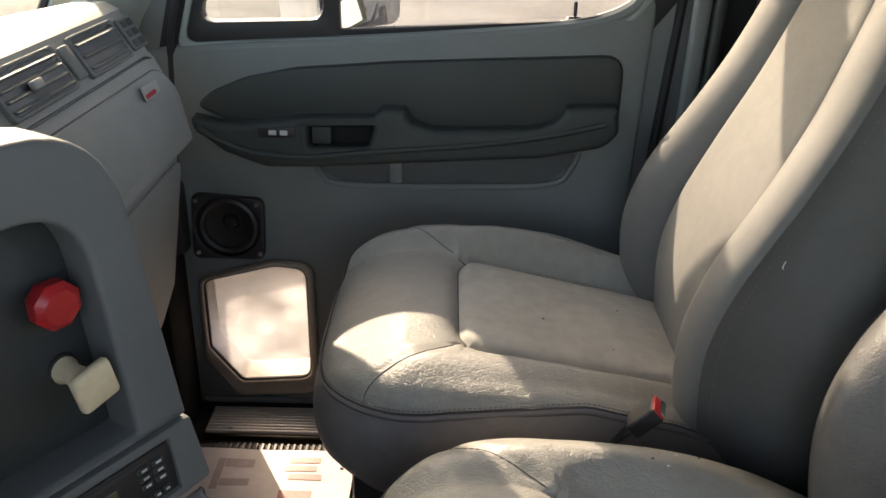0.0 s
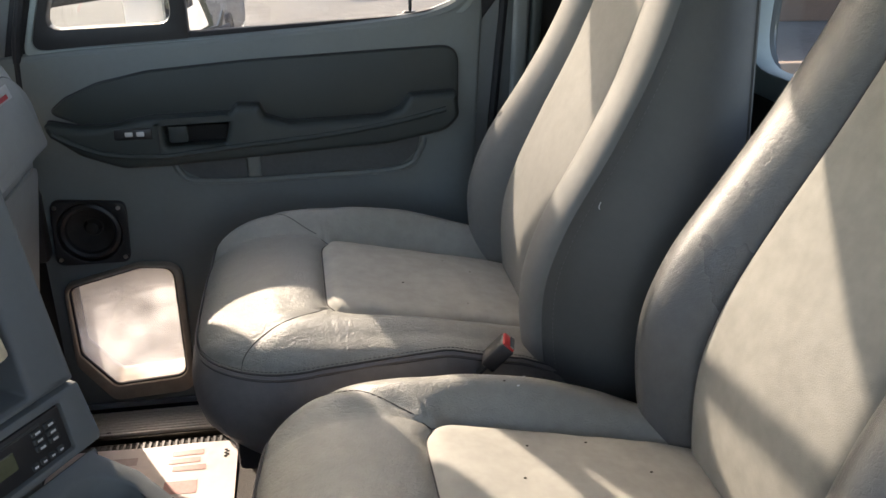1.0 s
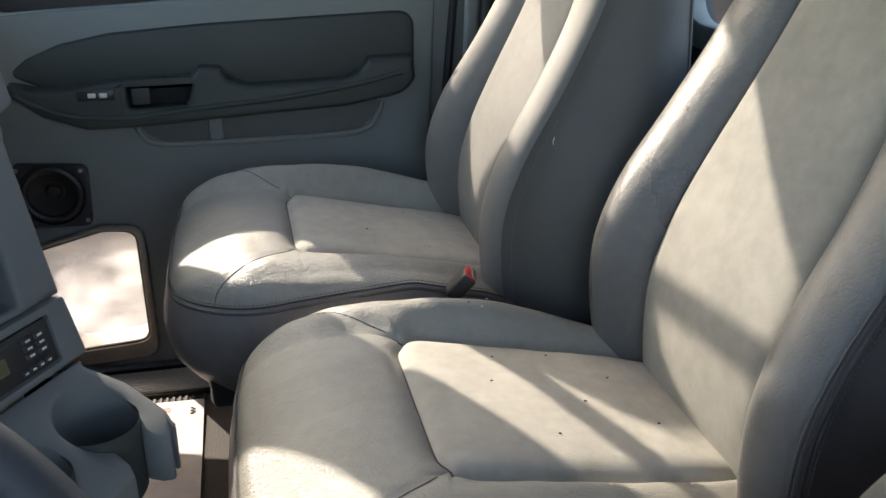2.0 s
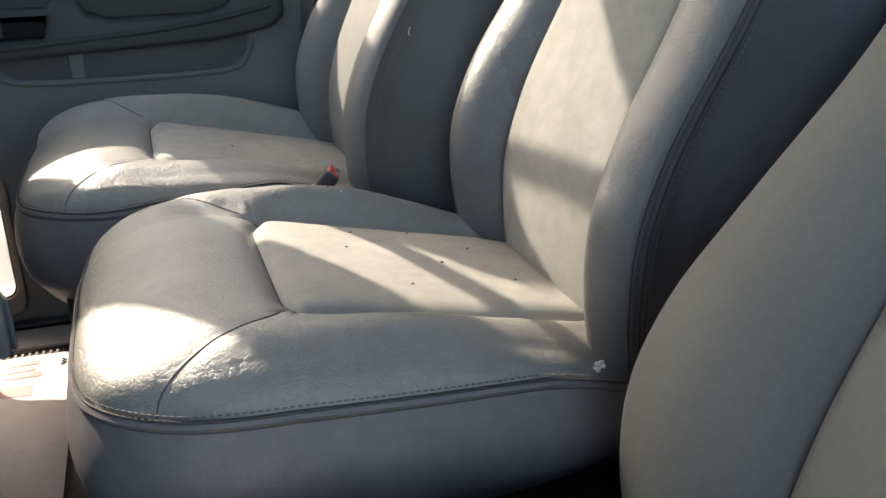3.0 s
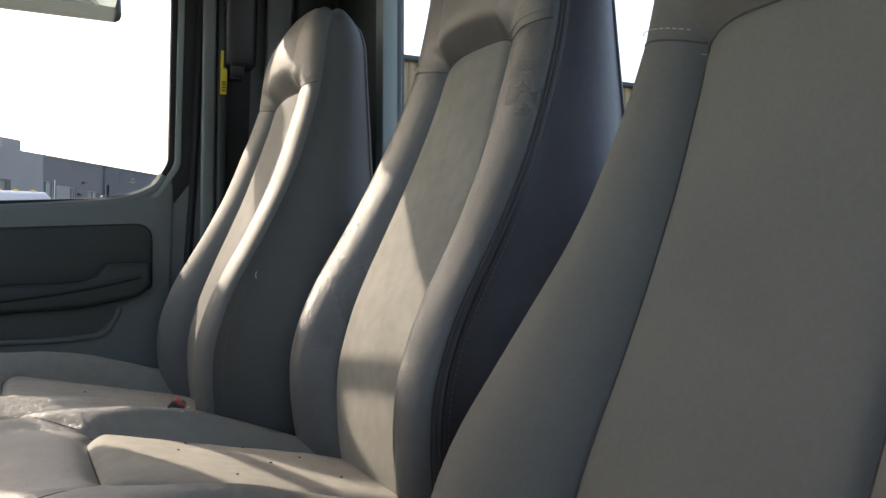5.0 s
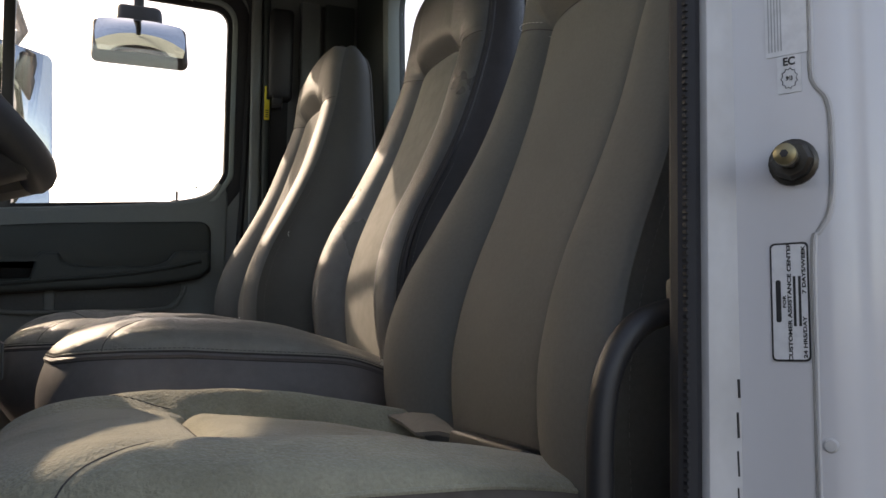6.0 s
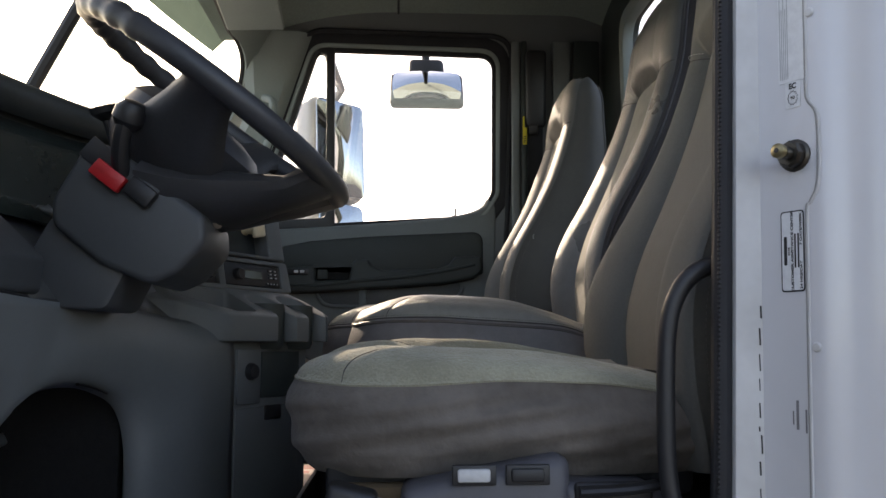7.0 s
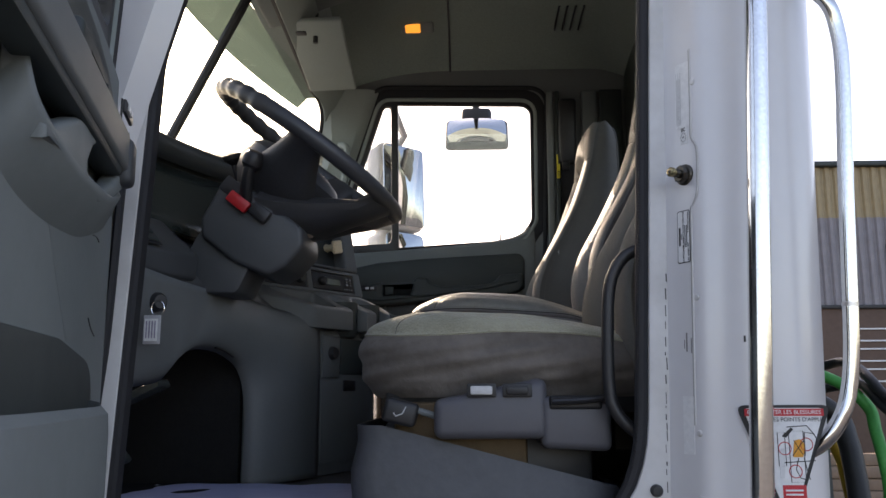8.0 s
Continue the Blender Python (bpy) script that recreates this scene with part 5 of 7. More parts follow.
for ang, w0, dip in ((258, 1.0, 0.0), (102, 1.0, 0.0), (197, 1.15, 1.0), (163, 1.15, 1.0)):
    d = W_UP * math.cos(radians(ang)) + W_ACROSS * math.sin(radians(ang))
    path = [WC + d * r + WN.normalized() * (h - dip * (0.028 if r < 0.2 else 0.0)) for r, h in ((0.03, -0.128), (0.075, -0.110), (0.120, -0.078), (0.160, -0.044), (0.195, -0.016), (0.226, 0.0))]
    part("spoke", tube(path, 0.02, 12, flat=0.45, up=WN, radii=[r * w0 for r in (0.095, 0.088, 0.070, 0.052, 0.040, 0.044)]), M_WHEEL, wheel)

# brake pedal, ignition key
ped = thing("brake_pedal", "black brake pedal with a worn metal edge", "pedal")
part("arm", tube([(-0.66, 0.10, 1.80), (-0.58, 0.07, 1.71), (-0.585, -0.02, 1.665)], 0.012, 8), M_BLACK, ped)
part("pad", rbox((-0.045, -0.035, -0.008), (0.045, 0.035, 0.008), 0.004, 2, pose(-0.59, -0.02, 1.655, 0, -25, 0)), M_TRIMD, ped)
part("worn_edge", rbox((0.025, -0.033, 0.007), (0.044, 0.033, 0.0095), 0.001, 1, pose(-0.59, -0.02, 1.655, 0, -25, 0)), M_STEEL, ped)
ped2 = thing("accelerator_pedal", "grey accelerator pedal on the footwell floor", "pedal")
part("pad", rbox((-0.06, -0.03, -0.008), (0.06, 0.03, 0.008), 0.006, 2, pose(-0.66, -0.02, 1.56, 0, 50, 0)), M_TRIMD, ped2)
ign = thing("ignition_key", "ignition key with a clear plastic tag on a ring", "key")
part("barrel", lathe([(0, 0.012), (0.013, 0.012), (0.018, 0.004), (0.020, -0.03), (0, -0.03)], 16, facing((-0.503, -0.200, 1.821), (0.75, -0.65, 0))), M_BLACK, ign)
part("key_ring", tube([Vector((-0.490, -0.232, 1.806)) + Vector((0.012 * math.cos(t), 0, 0.014 * math.sin(t))) for t in [2 * math.pi * i / 20 for i in range(20)]], 0.001, 6, closed=True), M_CHROME, ign)
tag = part("tag", rbox((-0.511, -0.244, 1.740), (-0.479, -0.240, 1.793), 0.002), mat("clear_tag", (0.40, 0.40, 0.42), rough=0.2, bump=0), ign, "clear plastic tag sleeve")
part("tag_paper", rbox((-0.508, -0.2455, 1.746), (-0.484, -0.2442, 1.786), 0), M_PAPER, tag)
for i in range(4):
    part("tag_line", rbox((-0.505 + i * 0.0052, -0.2465, 1.751), (-0.503 + i * 0.0052, -0.2456, 1.782), 0), mat("tag_ink", (0.25, 0.22, 0.30), rough=0.6, bump=0), tag)

# ---- doors ----
def dusty(name):
    """Scratched, dust-hazed glass: part clear, part scattering daylight."""
    m = glass(name, (0.70, 0.68, 0.66), 0.12, 0.10)
    nt = m.node_tree
    out = nt.nodes["Material Output"]
    old = out.inputs["Surface"].links[0].from_node
    tr, mx, co, nz, mr = [nt.nodes.new(k) for k in ("ShaderNodeBsdfTranslucent", "ShaderNodeMixShader", "ShaderNodeTexCoord", "ShaderNodeTexNoise", "ShaderNodeMapRange")]
    tr.inputs["Color"].default_value = (0.90, 0.91, 0.95, 1)
    nz.inputs["Scale"].default_value, nz.inputs["Detail"].default_value = 11.0, 5.0
    mr.inputs["From Min"].default_value, mr.inputs["From Max"].default_value = 0.35, 0.65
    mr.inputs["To Min"].default_value, mr.inputs["To Max"].default_value = 0.03, 0.16
    nt.links.new(co.outputs["Object"], nz.inputs["Vector"])
    nt.links.new(nz.outputs["Fac"], mr.inputs["Value"])
    nt.links.new(mr.outputs[0], mx.inputs[0])
    nt.links.new(old.outputs[0], mx.inputs[1])
    nt.links.new(tr.outputs[0], mx.inputs[2])
    nt.links.new(mx.outputs[0], out.inputs["Surface"])
    return m


ROLL = [(x, 1.501, z) for x, z in ((-0.452, 2.056), (-0.414, 2.034), (-0.356, 2.013), (-0.266, 2.006), (-0.20, 2.012), (-0.112, 2.021), (0.047, 2.036), (0.176, 2.056), (0.272, 2.078))]


def door(name, label, place, driver):
    """A cab door in the passenger's closed place, carried to its own by place()."""
    root = thing(name, label, "door", kind="structure")

    def put(nm, bm, material, parent=None, lab="", lean=False, sharp=35, shadow=True):
        if lean:
            lean_in(bm)
        o = part(nm, place(bm), material, parent or root, lab, sharp=sharp)
        o.visible_shadow = shadow
        return o
    KICK = fillet([(-0.488, 1.728), (-0.345, 1.766), (-0.279, 1.760), (-0.279, 1.505), (-0.428, 1.494), (-0.488, 1.575)], [0.022, 0.05, 0.03, 0.03, 0.02, 0.02], 6)
    KICK2 = fillet([(-0.496, 1.735), (-0.345, 1.774), (-0.266, 1.768), (-0.266, 1.468), (-0.436, 1.458), (-0.499, 1.55)], [0.03, 0.05, 0.035, 0.035, 0.03, 0.03], 6)
    PANEL = fillet([(-0.535, 1.445), (0.326, 1.445), (0.352, 2.305), (0.305, 2.268), (0.20, 2.239), (-0.22, 2.2040), (-0.41, 2.1940), (-0.545, 2.178)], [0.02, 0.03, 0.01, 0.06, 0.10, 0.2, 0.02, 0.02], 6)
    holes = [] if driver else [KICK2, [(-0.426 + 0.060 * math.cos(t), 1.849 + 0.060 * math.sin(t)) for t in [2 * math.pi * i / 32 for i in range(32)]]]
    put("inner_panel", plate(PANEL, holes, "y", 1.546, 1.572, 0.008, 3), M_TRIM, lab="grey moulded inner door panel")
    put("outer_panel", plate(fillet([(-0.55, 1.02), (0.345, 1.02), (0.35, 2.215), (-0.55, 2.19)], 0.03), [] if driver else [KICK], "y", 1.605, 1.622, 0.004), M_WHITE, lab="white painted outer skin")
    put("edge", plate(fillet([(-0.545, 1.44), (0.335, 1.44), (0.34, 2.20), (-0.545, 2.18)], 0.03), [fillet([(-0.515, 1.46), (0.31, 1.46), (0.31, 2.19), (-0.515, 2.17)], 0.03)], "y", 1.572, 1.605), M_JAMB, lab="white painted door edge")
    # rounded sill rail
    sill = smooth_path([(-0.54, 1.562, 2.172), (-0.40, 1.562, 2.186), (-0.2, 1.562, 2.1990), (0.0, 1.562, 2.214), (0.20, 1.562, 2.234), (0.27, 1.561, 2.250), (0.312, 1.559, 2.272), (0.332, 1.557, 2.30)], 6)
    put("sill", tube(sill, 0.0155, 10), M_TRIM, lab="grey rounded window sill")
    # dark upper panel
    UP = fillet([(-0.462, 2.086), (-0.43, 2.112), (-0.37, 2.138), (-0.28, 2.157), (-0.10, 2.172), (0.301, 2.192), (0.302, 2.05), (-0.38, 2.05)], [0.01, 0.05, 0.1, 0.1, 0.1, 0.035, 0.01, 0.05], 6)
    put("upper_insert", plate(UP, [], "y", 1.537, 1.548, 0.004), M_TRIMD, lab="dark textured upper insert")
    gro = [(x, 1.5442, z) for x, z in UP]
    put("groove", tube(gro, 0.0026, 6, closed=True), M_BLACK)
    # armrest with grab recess
    ARM = fillet([(-0.468, 2.074), (-0.415, 2.062), (-0.365, 2.062), (-0.28, 2.076), (-0.138, 2.080), (-0.124, 2.096), (-0.082, 2.094), (-0.072, 2.072), (-0.03, 2.058), (0.15, 2.064), (0.186, 2.078), (0.205, 2.104), (0.295, 2.108), (0.300, 2.062), (0.275, 2.034), (0.16, 2.012), (-0.25, 1.986), (-0.335, 1.984), (-0.41, 2.012), (-0.46, 2.052)],
                 [0.012, 0.03, 0.03, 0.02, 0.008, 0.008, 0.008, 0.012, 0.03, 0.04, 0.02, 0.008, 0.01, 0.02, 0.05, 0.1, 0.05, 0.05, 0.05, 0.02], 4)
    HOLE = fillet([(-0.256, 2.023), (-0.148, 2.027), (-0.138, 2.070), (-0.256, 2.066)], 0.008)
    put("armrest", plate(ARM, [HOLE], "y", 1.515 if driver else 1.498, 1.550, 0.011, 4), M_TRIMD, lab="dark padded armrest")
    put("armrest_groove", tube([(x, 1.5366, z) for x, z in ARM], 0.0022, 6, closed=True), M_BLACK)
    if not driver:                                  # rolled edge along the pad's lower front
        put("armrest_roll", tube(smooth_path(ROLL, 6), 0.0085, 8, flat=0.8), M_TRIMD)
    # the cup's inner shade is its near-black colour
    put("grab_cup", rbox((-0.258, 1.537, 2.019), (-0.134, 1.549, 2.074), 0.001), mat("cup_shade", (0.006, 0.006, 0.006), rough=0.8, bump=0), lab="door handle cup, near black for the shade inside")
    put("door_handle", rbox((-0.250, 1.508, 2.029), (-0.216, 1.518, 2.061), 0.003), M_TRIMD, lab="dark door lever")
    put("split_line", rbox((-0.2685, 1.4972, 1.992), (-0.2665, 1.500, 2.058), 0), M_BLACK)
    sw = put("window_switch", rbox((-0.345, 1.494, 2.042), (-0.278, 1.500, 2.062), 0.003), M_BLACK, lab="black window switch with two pale rockers")
    for x in (-0.325, -0.305):
        put("rocker", rbox((x, 1.4915, 2.048), (x + 0.014, 1.495, 2.057), 0.002), M_GREYTXT, sw)
    if not driver:
        # map pocket
        POCK = fillet([(-0.255, 2.02), (0.228, 2.02), (0.222, 1.985), (0.185, 1.952), (-0.03, 1.945), (-0.20, 1.944), (-0.24, 1.965)], [0.01, 0.01, 0.03, 0.04, 0.1, 0.04, 0.04], 5)
        # shallow plate in a darkened panel colour, for the pocket's shade
        put("pocket_recess", plate(POCK, [], "y", 1.5405, 1.548, 0.002), mat("shaded_pocket_trim", (0.095, 0.102, 0.104), (0.075, 0.080, 0.083), rough=0.6, bump=0.3, bump_scale=900, dist=0.0006), lab="map pocket, its shade put into a darker tone")
        put("pocket_lip", tube(smooth_path([(-0.258, 1.544, 2.0), (-0.242, 1.540, 1.962), (-0.20, 1.538, 1.942), (0.0, 1.537, 1.942), (0.185, 1.538, 1.950), (0.226, 1.540, 1.985), (0.236, 1.545, 2.01)], 6), 0.006, 8), M_TRIM)
        put("pocket_rib", rbox((-0.115, 1.534, 1.946), (-0.088, 1.548, 2.006), 0.005), M_TRIM)
    else:
        # moulded shelf under the pull bar, with a web that leaves a finger hole
        lip_ = smooth_path([(0.10, 1.540, 2.03), (0.112, 1.522, 1.975), (0.100, 1.512, 1.932), (0.037, 1.506, 1.913), (-0.063, 1.504, 1.907), (-0.18, 1.504, 1.912), (-0.279, 1.506, 1.922), (-0.38, 1.512, 1.945), (-0.45, 1.522, 1.965), (-0.50, 1.538, 1.99)], 6)
        shelf = [[(p.x, 1.5465, p.z - 0.060) for p in lip_], [(p.x, p.y * 0.55 + 1.5465 * 0.45, p.z - 0.034) for p in lip_], [(p.x, p.y + 0.004, p.z - 0.012) for p in lip_],
                 [(p.x, p.y, p.z - 0.003) for p in lip_], [(p.x, p.y + 0.004, p.z + 0.002) for p in lip_], [(p.x, 1.544, p.z + 0.006) for p in lip_]]
        put("armrest_shelf", surf(shelf), M_TRIM, lab="grey moulded shelf under the pull bar", sharp=0)
        # dark plate stands for the shaded cavity
        put("recess_back", plate(fillet([(-0.47, 1.95), (0.10, 1.92), (0.10, 2.06), (-0.47, 2.06)], 0.02), [], "y", 1.5395, 1.548), M_TRIMD, lab="dark plate for the shaded recess behind the pull bar")
        web = fillet([(0.09, 1.900), (-0.063, 1.962), (-0.16, 1.990), (-0.275, 2.006), (-0.40, 2.000), (-0.425, 1.972), (-0.31, 1.922), (-0.215, 1.896), (-0.046, 1.894)], [0.004, 0.06, 0.1, 0.1, 0.02, 0.02, 0.1, 0.05, 0.05], 5)
        finger = fillet([(-0.112, 1.916), (-0.148, 1.952), (-0.212, 1.978), (-0.365, 1.982), (-0.30, 1.945), (-0.205, 1.910)], [0.012, 0.03, 0.03, 0.008, 0.03, 0.02], 5)
        put("handle_web", plate(web, [finger], "y", 1.508, 1.536, 0.008, 4), M_TRIM, lab="web under the pull bar with a finger hole", sharp=50)
    if not driver:
        # the frame's beige holds the warm sunlight that falls on it
        put("kick_frame", plate(KICK2, [KICK], "y", 1.536, 1.622, 0.006), mat("sunlit_beige_frame", (0.40, 0.335, 0.27), (0.27, 0.215, 0.165), rough=0.7, big=14, small=70, bump=0.2), lab="beige frame of the lower window, warm sunlight in its colour")
        put("kick_gasket", tube([(x, 1.546, z) for x, z in KICK], 0.0042, 8, closed=True), M_RUBBER)
        put("kick_pane", plate(KICK, [], "y", 1.548, 1.551), dusty("dusty_glass"), lab="dusty lower window pane", shadow=False)
        # speaker with its cover missing
        sp = put("speaker_plate", plate(fillet([(-0.498, 1.782), (-0.358, 1.782), (-0.352, 1.908), (-0.49, 1.918)], 0.018), [[(-0.426 + 0.061 * math.cos(t), 1.849 + 0.061 * math.sin(t)) for t in [2 * math.pi * i / 32 for i in range(32)]]], "y", 1.532, 1.548, 0.003), M_BLACK, lab="dark bare speaker on a square plate")
        rot = facing((-0.426, 1.543, 1.849), (0, -1, 0))
        put("surround", lathe([(0.060, 0.0), (0.058, 0.006), (0.052, 0.009), (0.047, 0.006), (0.044, -0.002)], 32, rot), M_BLACK, sp)
        put("cone", lathe([(0.047, -0.001), (0.034, -0.012), (0.020, -0.026), (0.016, -0.024)], 32, rot), mat("speaker_cone", (0.025, 0.022, 0.02), rough=0.8, bump=0.2, bump_scale=200), sp)
        put("dust_cap", lathe([(0.017, -0.022), (0.012, -0.013), (0, -0.009)], 24, rot), mat("gloss_cap", (0.03, 0.028, 0.026), rough=0.15, bump=0), sp)
        for x, z in ((-0.366, 1.898), (-0.366, 1.795), (-0.486, 1.796), (-0.482, 1.904)):
            put("screw", lathe([(0, 0.004), (0.004, 0.003), (0.0045, 0)], 10, facing((x, 1.532, z), (0, -1, 0))), M_ALU, sp)
        put("check_strap", rbox((-0.545, 1.50, 1.80), (-0.50, 1.546, 1.945), 0.012), M_BLACK, lab="black door check strap")
    else:
        # deep moulded pocket low on the panel
        rows = []
        for i in range(25):
            t = i / 24
            z = 1.475 + 0.0 * t
            x = -0.415 + 0.645 * t
            bulge = 0.050 * math.sqrt(max(0.0, 1 - (abs(t - 0.5) * 2) ** 5))
            rows.append([(x, 1.548 - bulge * k, zz) for k, zz in ((0.55, 1.455), (0.9, 1.47), (1.0, 1.50), (1.0, 1.60), (0.96, 1.625), (0.80, 1.632), (0.60, 1.625), (0.55, 1.54))])
        put("door_pocket", solid(surf(rows), 0.004), M_TRIM, lab="grey moulded door pocket")
        put("pocket_back", plate(fillet([(-0.425, 1.50), (0.22, 1.50), (0.22, 1.70), (0.10, 1.722), (-0.20, 1.722), (-0.425, 1.695)], [0.02, 0.02, 0.05, 0.1, 0.16, 0.075], 10), [], "y", 1.541, 1.550, 0.004), M_TRIMD, lab="dark carpeted pocket lining")
        bar = rbox((-0.355, 1.497, 1.972), (0.30, 1.533, 2.036), 0.011, 4)
        for v in bar.verts:
            v.co.z += 0.02 * max(0.0, v.co.x)
        bar = put("pull_handle", bar, M_DASHM, lab="grey padded pull bar")
        put("underside", rbox((-0.33, 1.503, 1.962), (0.30, 1.538, 1.978), 0.004), M_TRIMD, bar)
        put("end_cap", rbox((-0.392, 1.492, 1.956), (-0.345, 1.540, 2.028), 0.011, 3), M_COLUMN, bar, "dark end cap")
        put("scratch", tube(smooth_path([(-0.43, 1.5455, 1.882), (-0.41, 1.5455, 1.886), (-0.38, 1.5455, 1.884)], 4), 0.0009, 5), M_BLACK)
        put("scratch", tube(smooth_path([(-0.385, 1.5455, 1.762), (-0.41, 1.5455, 1.748), (-0.44, 1.5455, 1.740)], 4), 0.0012, 5), M_BLACK)
    # window frame, divider, panes, lock pin
    # sash hidden in the panel below the sill line
    fr = put("window_frame", plate(win_outline(0.019), [win_outline(0.005)], "y", 1.552, 1.580, 0.004), M_PILLAR, lean=True, lab="pale grey window frame")
    put("rubber", plate(win_outline(0.0062), [win_outline(-0.008)], "y", 1.560, 1.582, 0.003), M_RUBBER, fr, lean=True, lab="black glazing rubber")
    put("outer_rubber", plate(win_outline(0.058), [win_outline(0.0185)], "y", 1.556, 1.612, 0.004), M_RUBBER, fr, lean=True)
    put("frame_edge", plate(win_outline(0.050), [win_outline(0.005)], "y", 1.582, 1.612, 0.003), M_WHITE if driver else M_RUBBER, fr, lean=True)
    vf = put("vent_frame", plate(fillet([(-0.500, 2.183), (-0.200, 2.193), (-0.200, 2.815), (-0.285, 2.815)], [0.01, 0.01, 0.01, 0.04], 4), [fillet([(-0.448, 2.232), (-0.228, 2.241), (-0.228, 2.795), (-0.258, 2.797)], [0.02, 0.025, 0.008, 0.01], 4)], "y", 1.558, 1.590, 0.003), M_BLACK, lean=True, lab="black quarter-light frame")
    put("quarter_pane", plate([(-0.475, 2.200), (-0.21, 2.212), (-0.21, 2.80), (-0.27, 2.80)], [], "y", 1.574, 1.577), M_GLASS, vf, lean=True, shadow=False)
    put("pane", plate(win_outline(0.0), [], "y", 1.578, 1.581), M_GLASS, lean=True, lab="clear side window", shadow=False)
    if not driver:                                  # faint etched mark near the pane's lower corner
        for x, z, w, h in ((0.262, 2.290, 0.006, 0.005), (0.259, 2.284, 0.012, 0.002)):
            put("glass_mark", lean_in(rbox((x, 1.5772, z), (x + w, 1.5777, z + h), 0)), M_GREYTXT)
    pin = put("lock_pin", lathe([(0, 0.030), (0.003, 0.029), (0.0035, 0.022), (0.0030, 0.004), (0.0034, 0)], 12, pose(0.213, 1.570, 2.250)), M_BLACK, lab="black lock pin on the sill")
    put("bezel", lathe([(0, 0.004), (0.012, 0.003), (0.016, 0)], 16, pose(0.213, 1.570, 2.2505) @ Matrix.Diagonal((1, 0.55, 1, 1))), M_BLACK, pin)
    return root


door("door_1", "closed grey passenger door with a dark armrest and a lower window", lambda bm: bm, False)
HINGE = Vector((-0.535, -0.405, 0))
SWING = Matrix.Translation(HINGE + Vector((-0.037, 0, 0))) @ pose(0, 0, 0, 0, 0, -75.5) @ Matrix.Translation(-HINGE)


def to_driver(bm):
    mirror_y(bm)
    bmesh.ops.transform(bm, matrix=SWING, verts=bm.verts)
    return bm


door("door_2", "wide open grey driver's door with a pull handle and a deep pocket", to_driver, True)

# ---- outside ----
M_GREYWALL = mat("dark_render", (0.115, 0.115, 0.122), (0.095, 0.095, 0.10), rough=0.85, big=0.4, small=8, bump=0.3, bump_scale=20, dist=0.01)
M_LIGHTWALL = mat("pale_render", (0.24, 0.235, 0.235), (0.20, 0.195, 0.195), rough=0.85, big=0.4, small=8, bump=0.3, bump_scale=20, dist=0.01)
M_PANE = mat("window_pane", (0.12, 0.16, 0.17), (0.09, 0.12, 0.13), rough=0.08, bump=0)
M_CORR_T = mat("tan_sheet", (0.36, 0.27, 0.15), (0.30, 0.225, 0.125), rough=0.6, big=0.6, small=6, bump=0.0)
M_CORR_G = mat("mauve_grey_sheet", (0.245, 0.225, 0.235), (0.20, 0.185, 0.195), rough=0.55, big=0.6, small=6, bump=0.0)
M_BROWN = mat("brown_block", (0.12, 0.075, 0.055), (0.09, 0.055, 0.04), rough=0.8, big=1.0, small=10, bump=0.3, bump_scale=12, dist=0.01)


def house_at(p0, p1, depth):
    """Local frame along a facade from p0 to p1 (plan), depth away from the viewer."""
    a, b = Vector((*p0, 0)), Vector((*p1, 0))
    d = (b - a).normalized()
    n = Vector((-d.y, d.x, 0))
    m = Matrix((d, n, Vector((0, 0, 1)))).transposed().to_4x4()
    m.translation = a
    return m, (b - a).length


# low dark grey industrial building beyond the passenger's window
B0, B1 = (-17.5, 40.9), (30.3, 98.6)
bm_, blen = house_at(B0, B1, 10)
hall = thing("industrial_building", "dark grey flat-roofed industrial building with a paler bay", "building")
S0, TOP = 30.0, 9.2                                # where the dark wall begins along the facade; roof height
wins = [(S0 - 0.15, 6.0, 1.45, 1.5), (S0 + 3.05, 5.5, 0.68, 1.75), (S0 + 5.2, 5.6, 1.35, 1.55), (S0 + 12.5, 7.2, 0.6, 0.65), (S0 + 16.5, 5.6, 1.4, 1.6), (S0 - 4.5, 5.6, 1.4, 1.6), (S0 - 9.0, 5.6, 1.4, 1.6)]
hl = [[(s, z), (s + w, z), (s + w, z + h), (s, z + h)] for s, z, w, h in wins]
bm = plate([(0, 0), (blen, 0), (blen, TOP), (0, TOP)], hl, "y", 0.0, 0.3)
bmesh.ops.transform(bm, matrix=bm_, verts=bm.verts)
part("wall", bm, M_GREYWALL, hall, smooth=False)
part("wall", rbox((0, 0.4, 0), (blen, 12, TOP - 0.1), 0, 1, bm_), M_GREYWALL, hall)
part("roof", rbox((-0.2, -0.08, TOP), (blen + 0.2, 12, TOP + 0.10), 0.02, 1, bm_), M_LIGHTWALL, hall)
part("pale_bay", plate([(-2, 0), (S0, 0), (S0, TOP + 0.02), (-2, TOP + 0.02)], [h_ for h_ in hl if h_[1][0] < S0], "y", -0.12, -0.004), M_LIGHTWALL, hall, "paler rendered bay", smooth=False).data.transform(bm_)
part("pale_panel", rbox((S0 + 1.5, -0.05, 5.5), (S0 + 3.02, -0.004, 7.25), 0.01, 1, bm_), M_LIGHTWALL, hall, "pale panel beside a window")
part("roof_unit", rbox((S0 - 2.6, 1, TOP + 0.1), (S0 - 0.8, 3, TOP + 1.0), 0.03, 1, bm_), M_LIGHTWALL, hall)
part("downpipe", rbox((S0 + 7.1, -0.1, 0), (S0 + 7.28, -0.004, TOP), 0.02, 1, bm_), M_GREYWALL, hall)
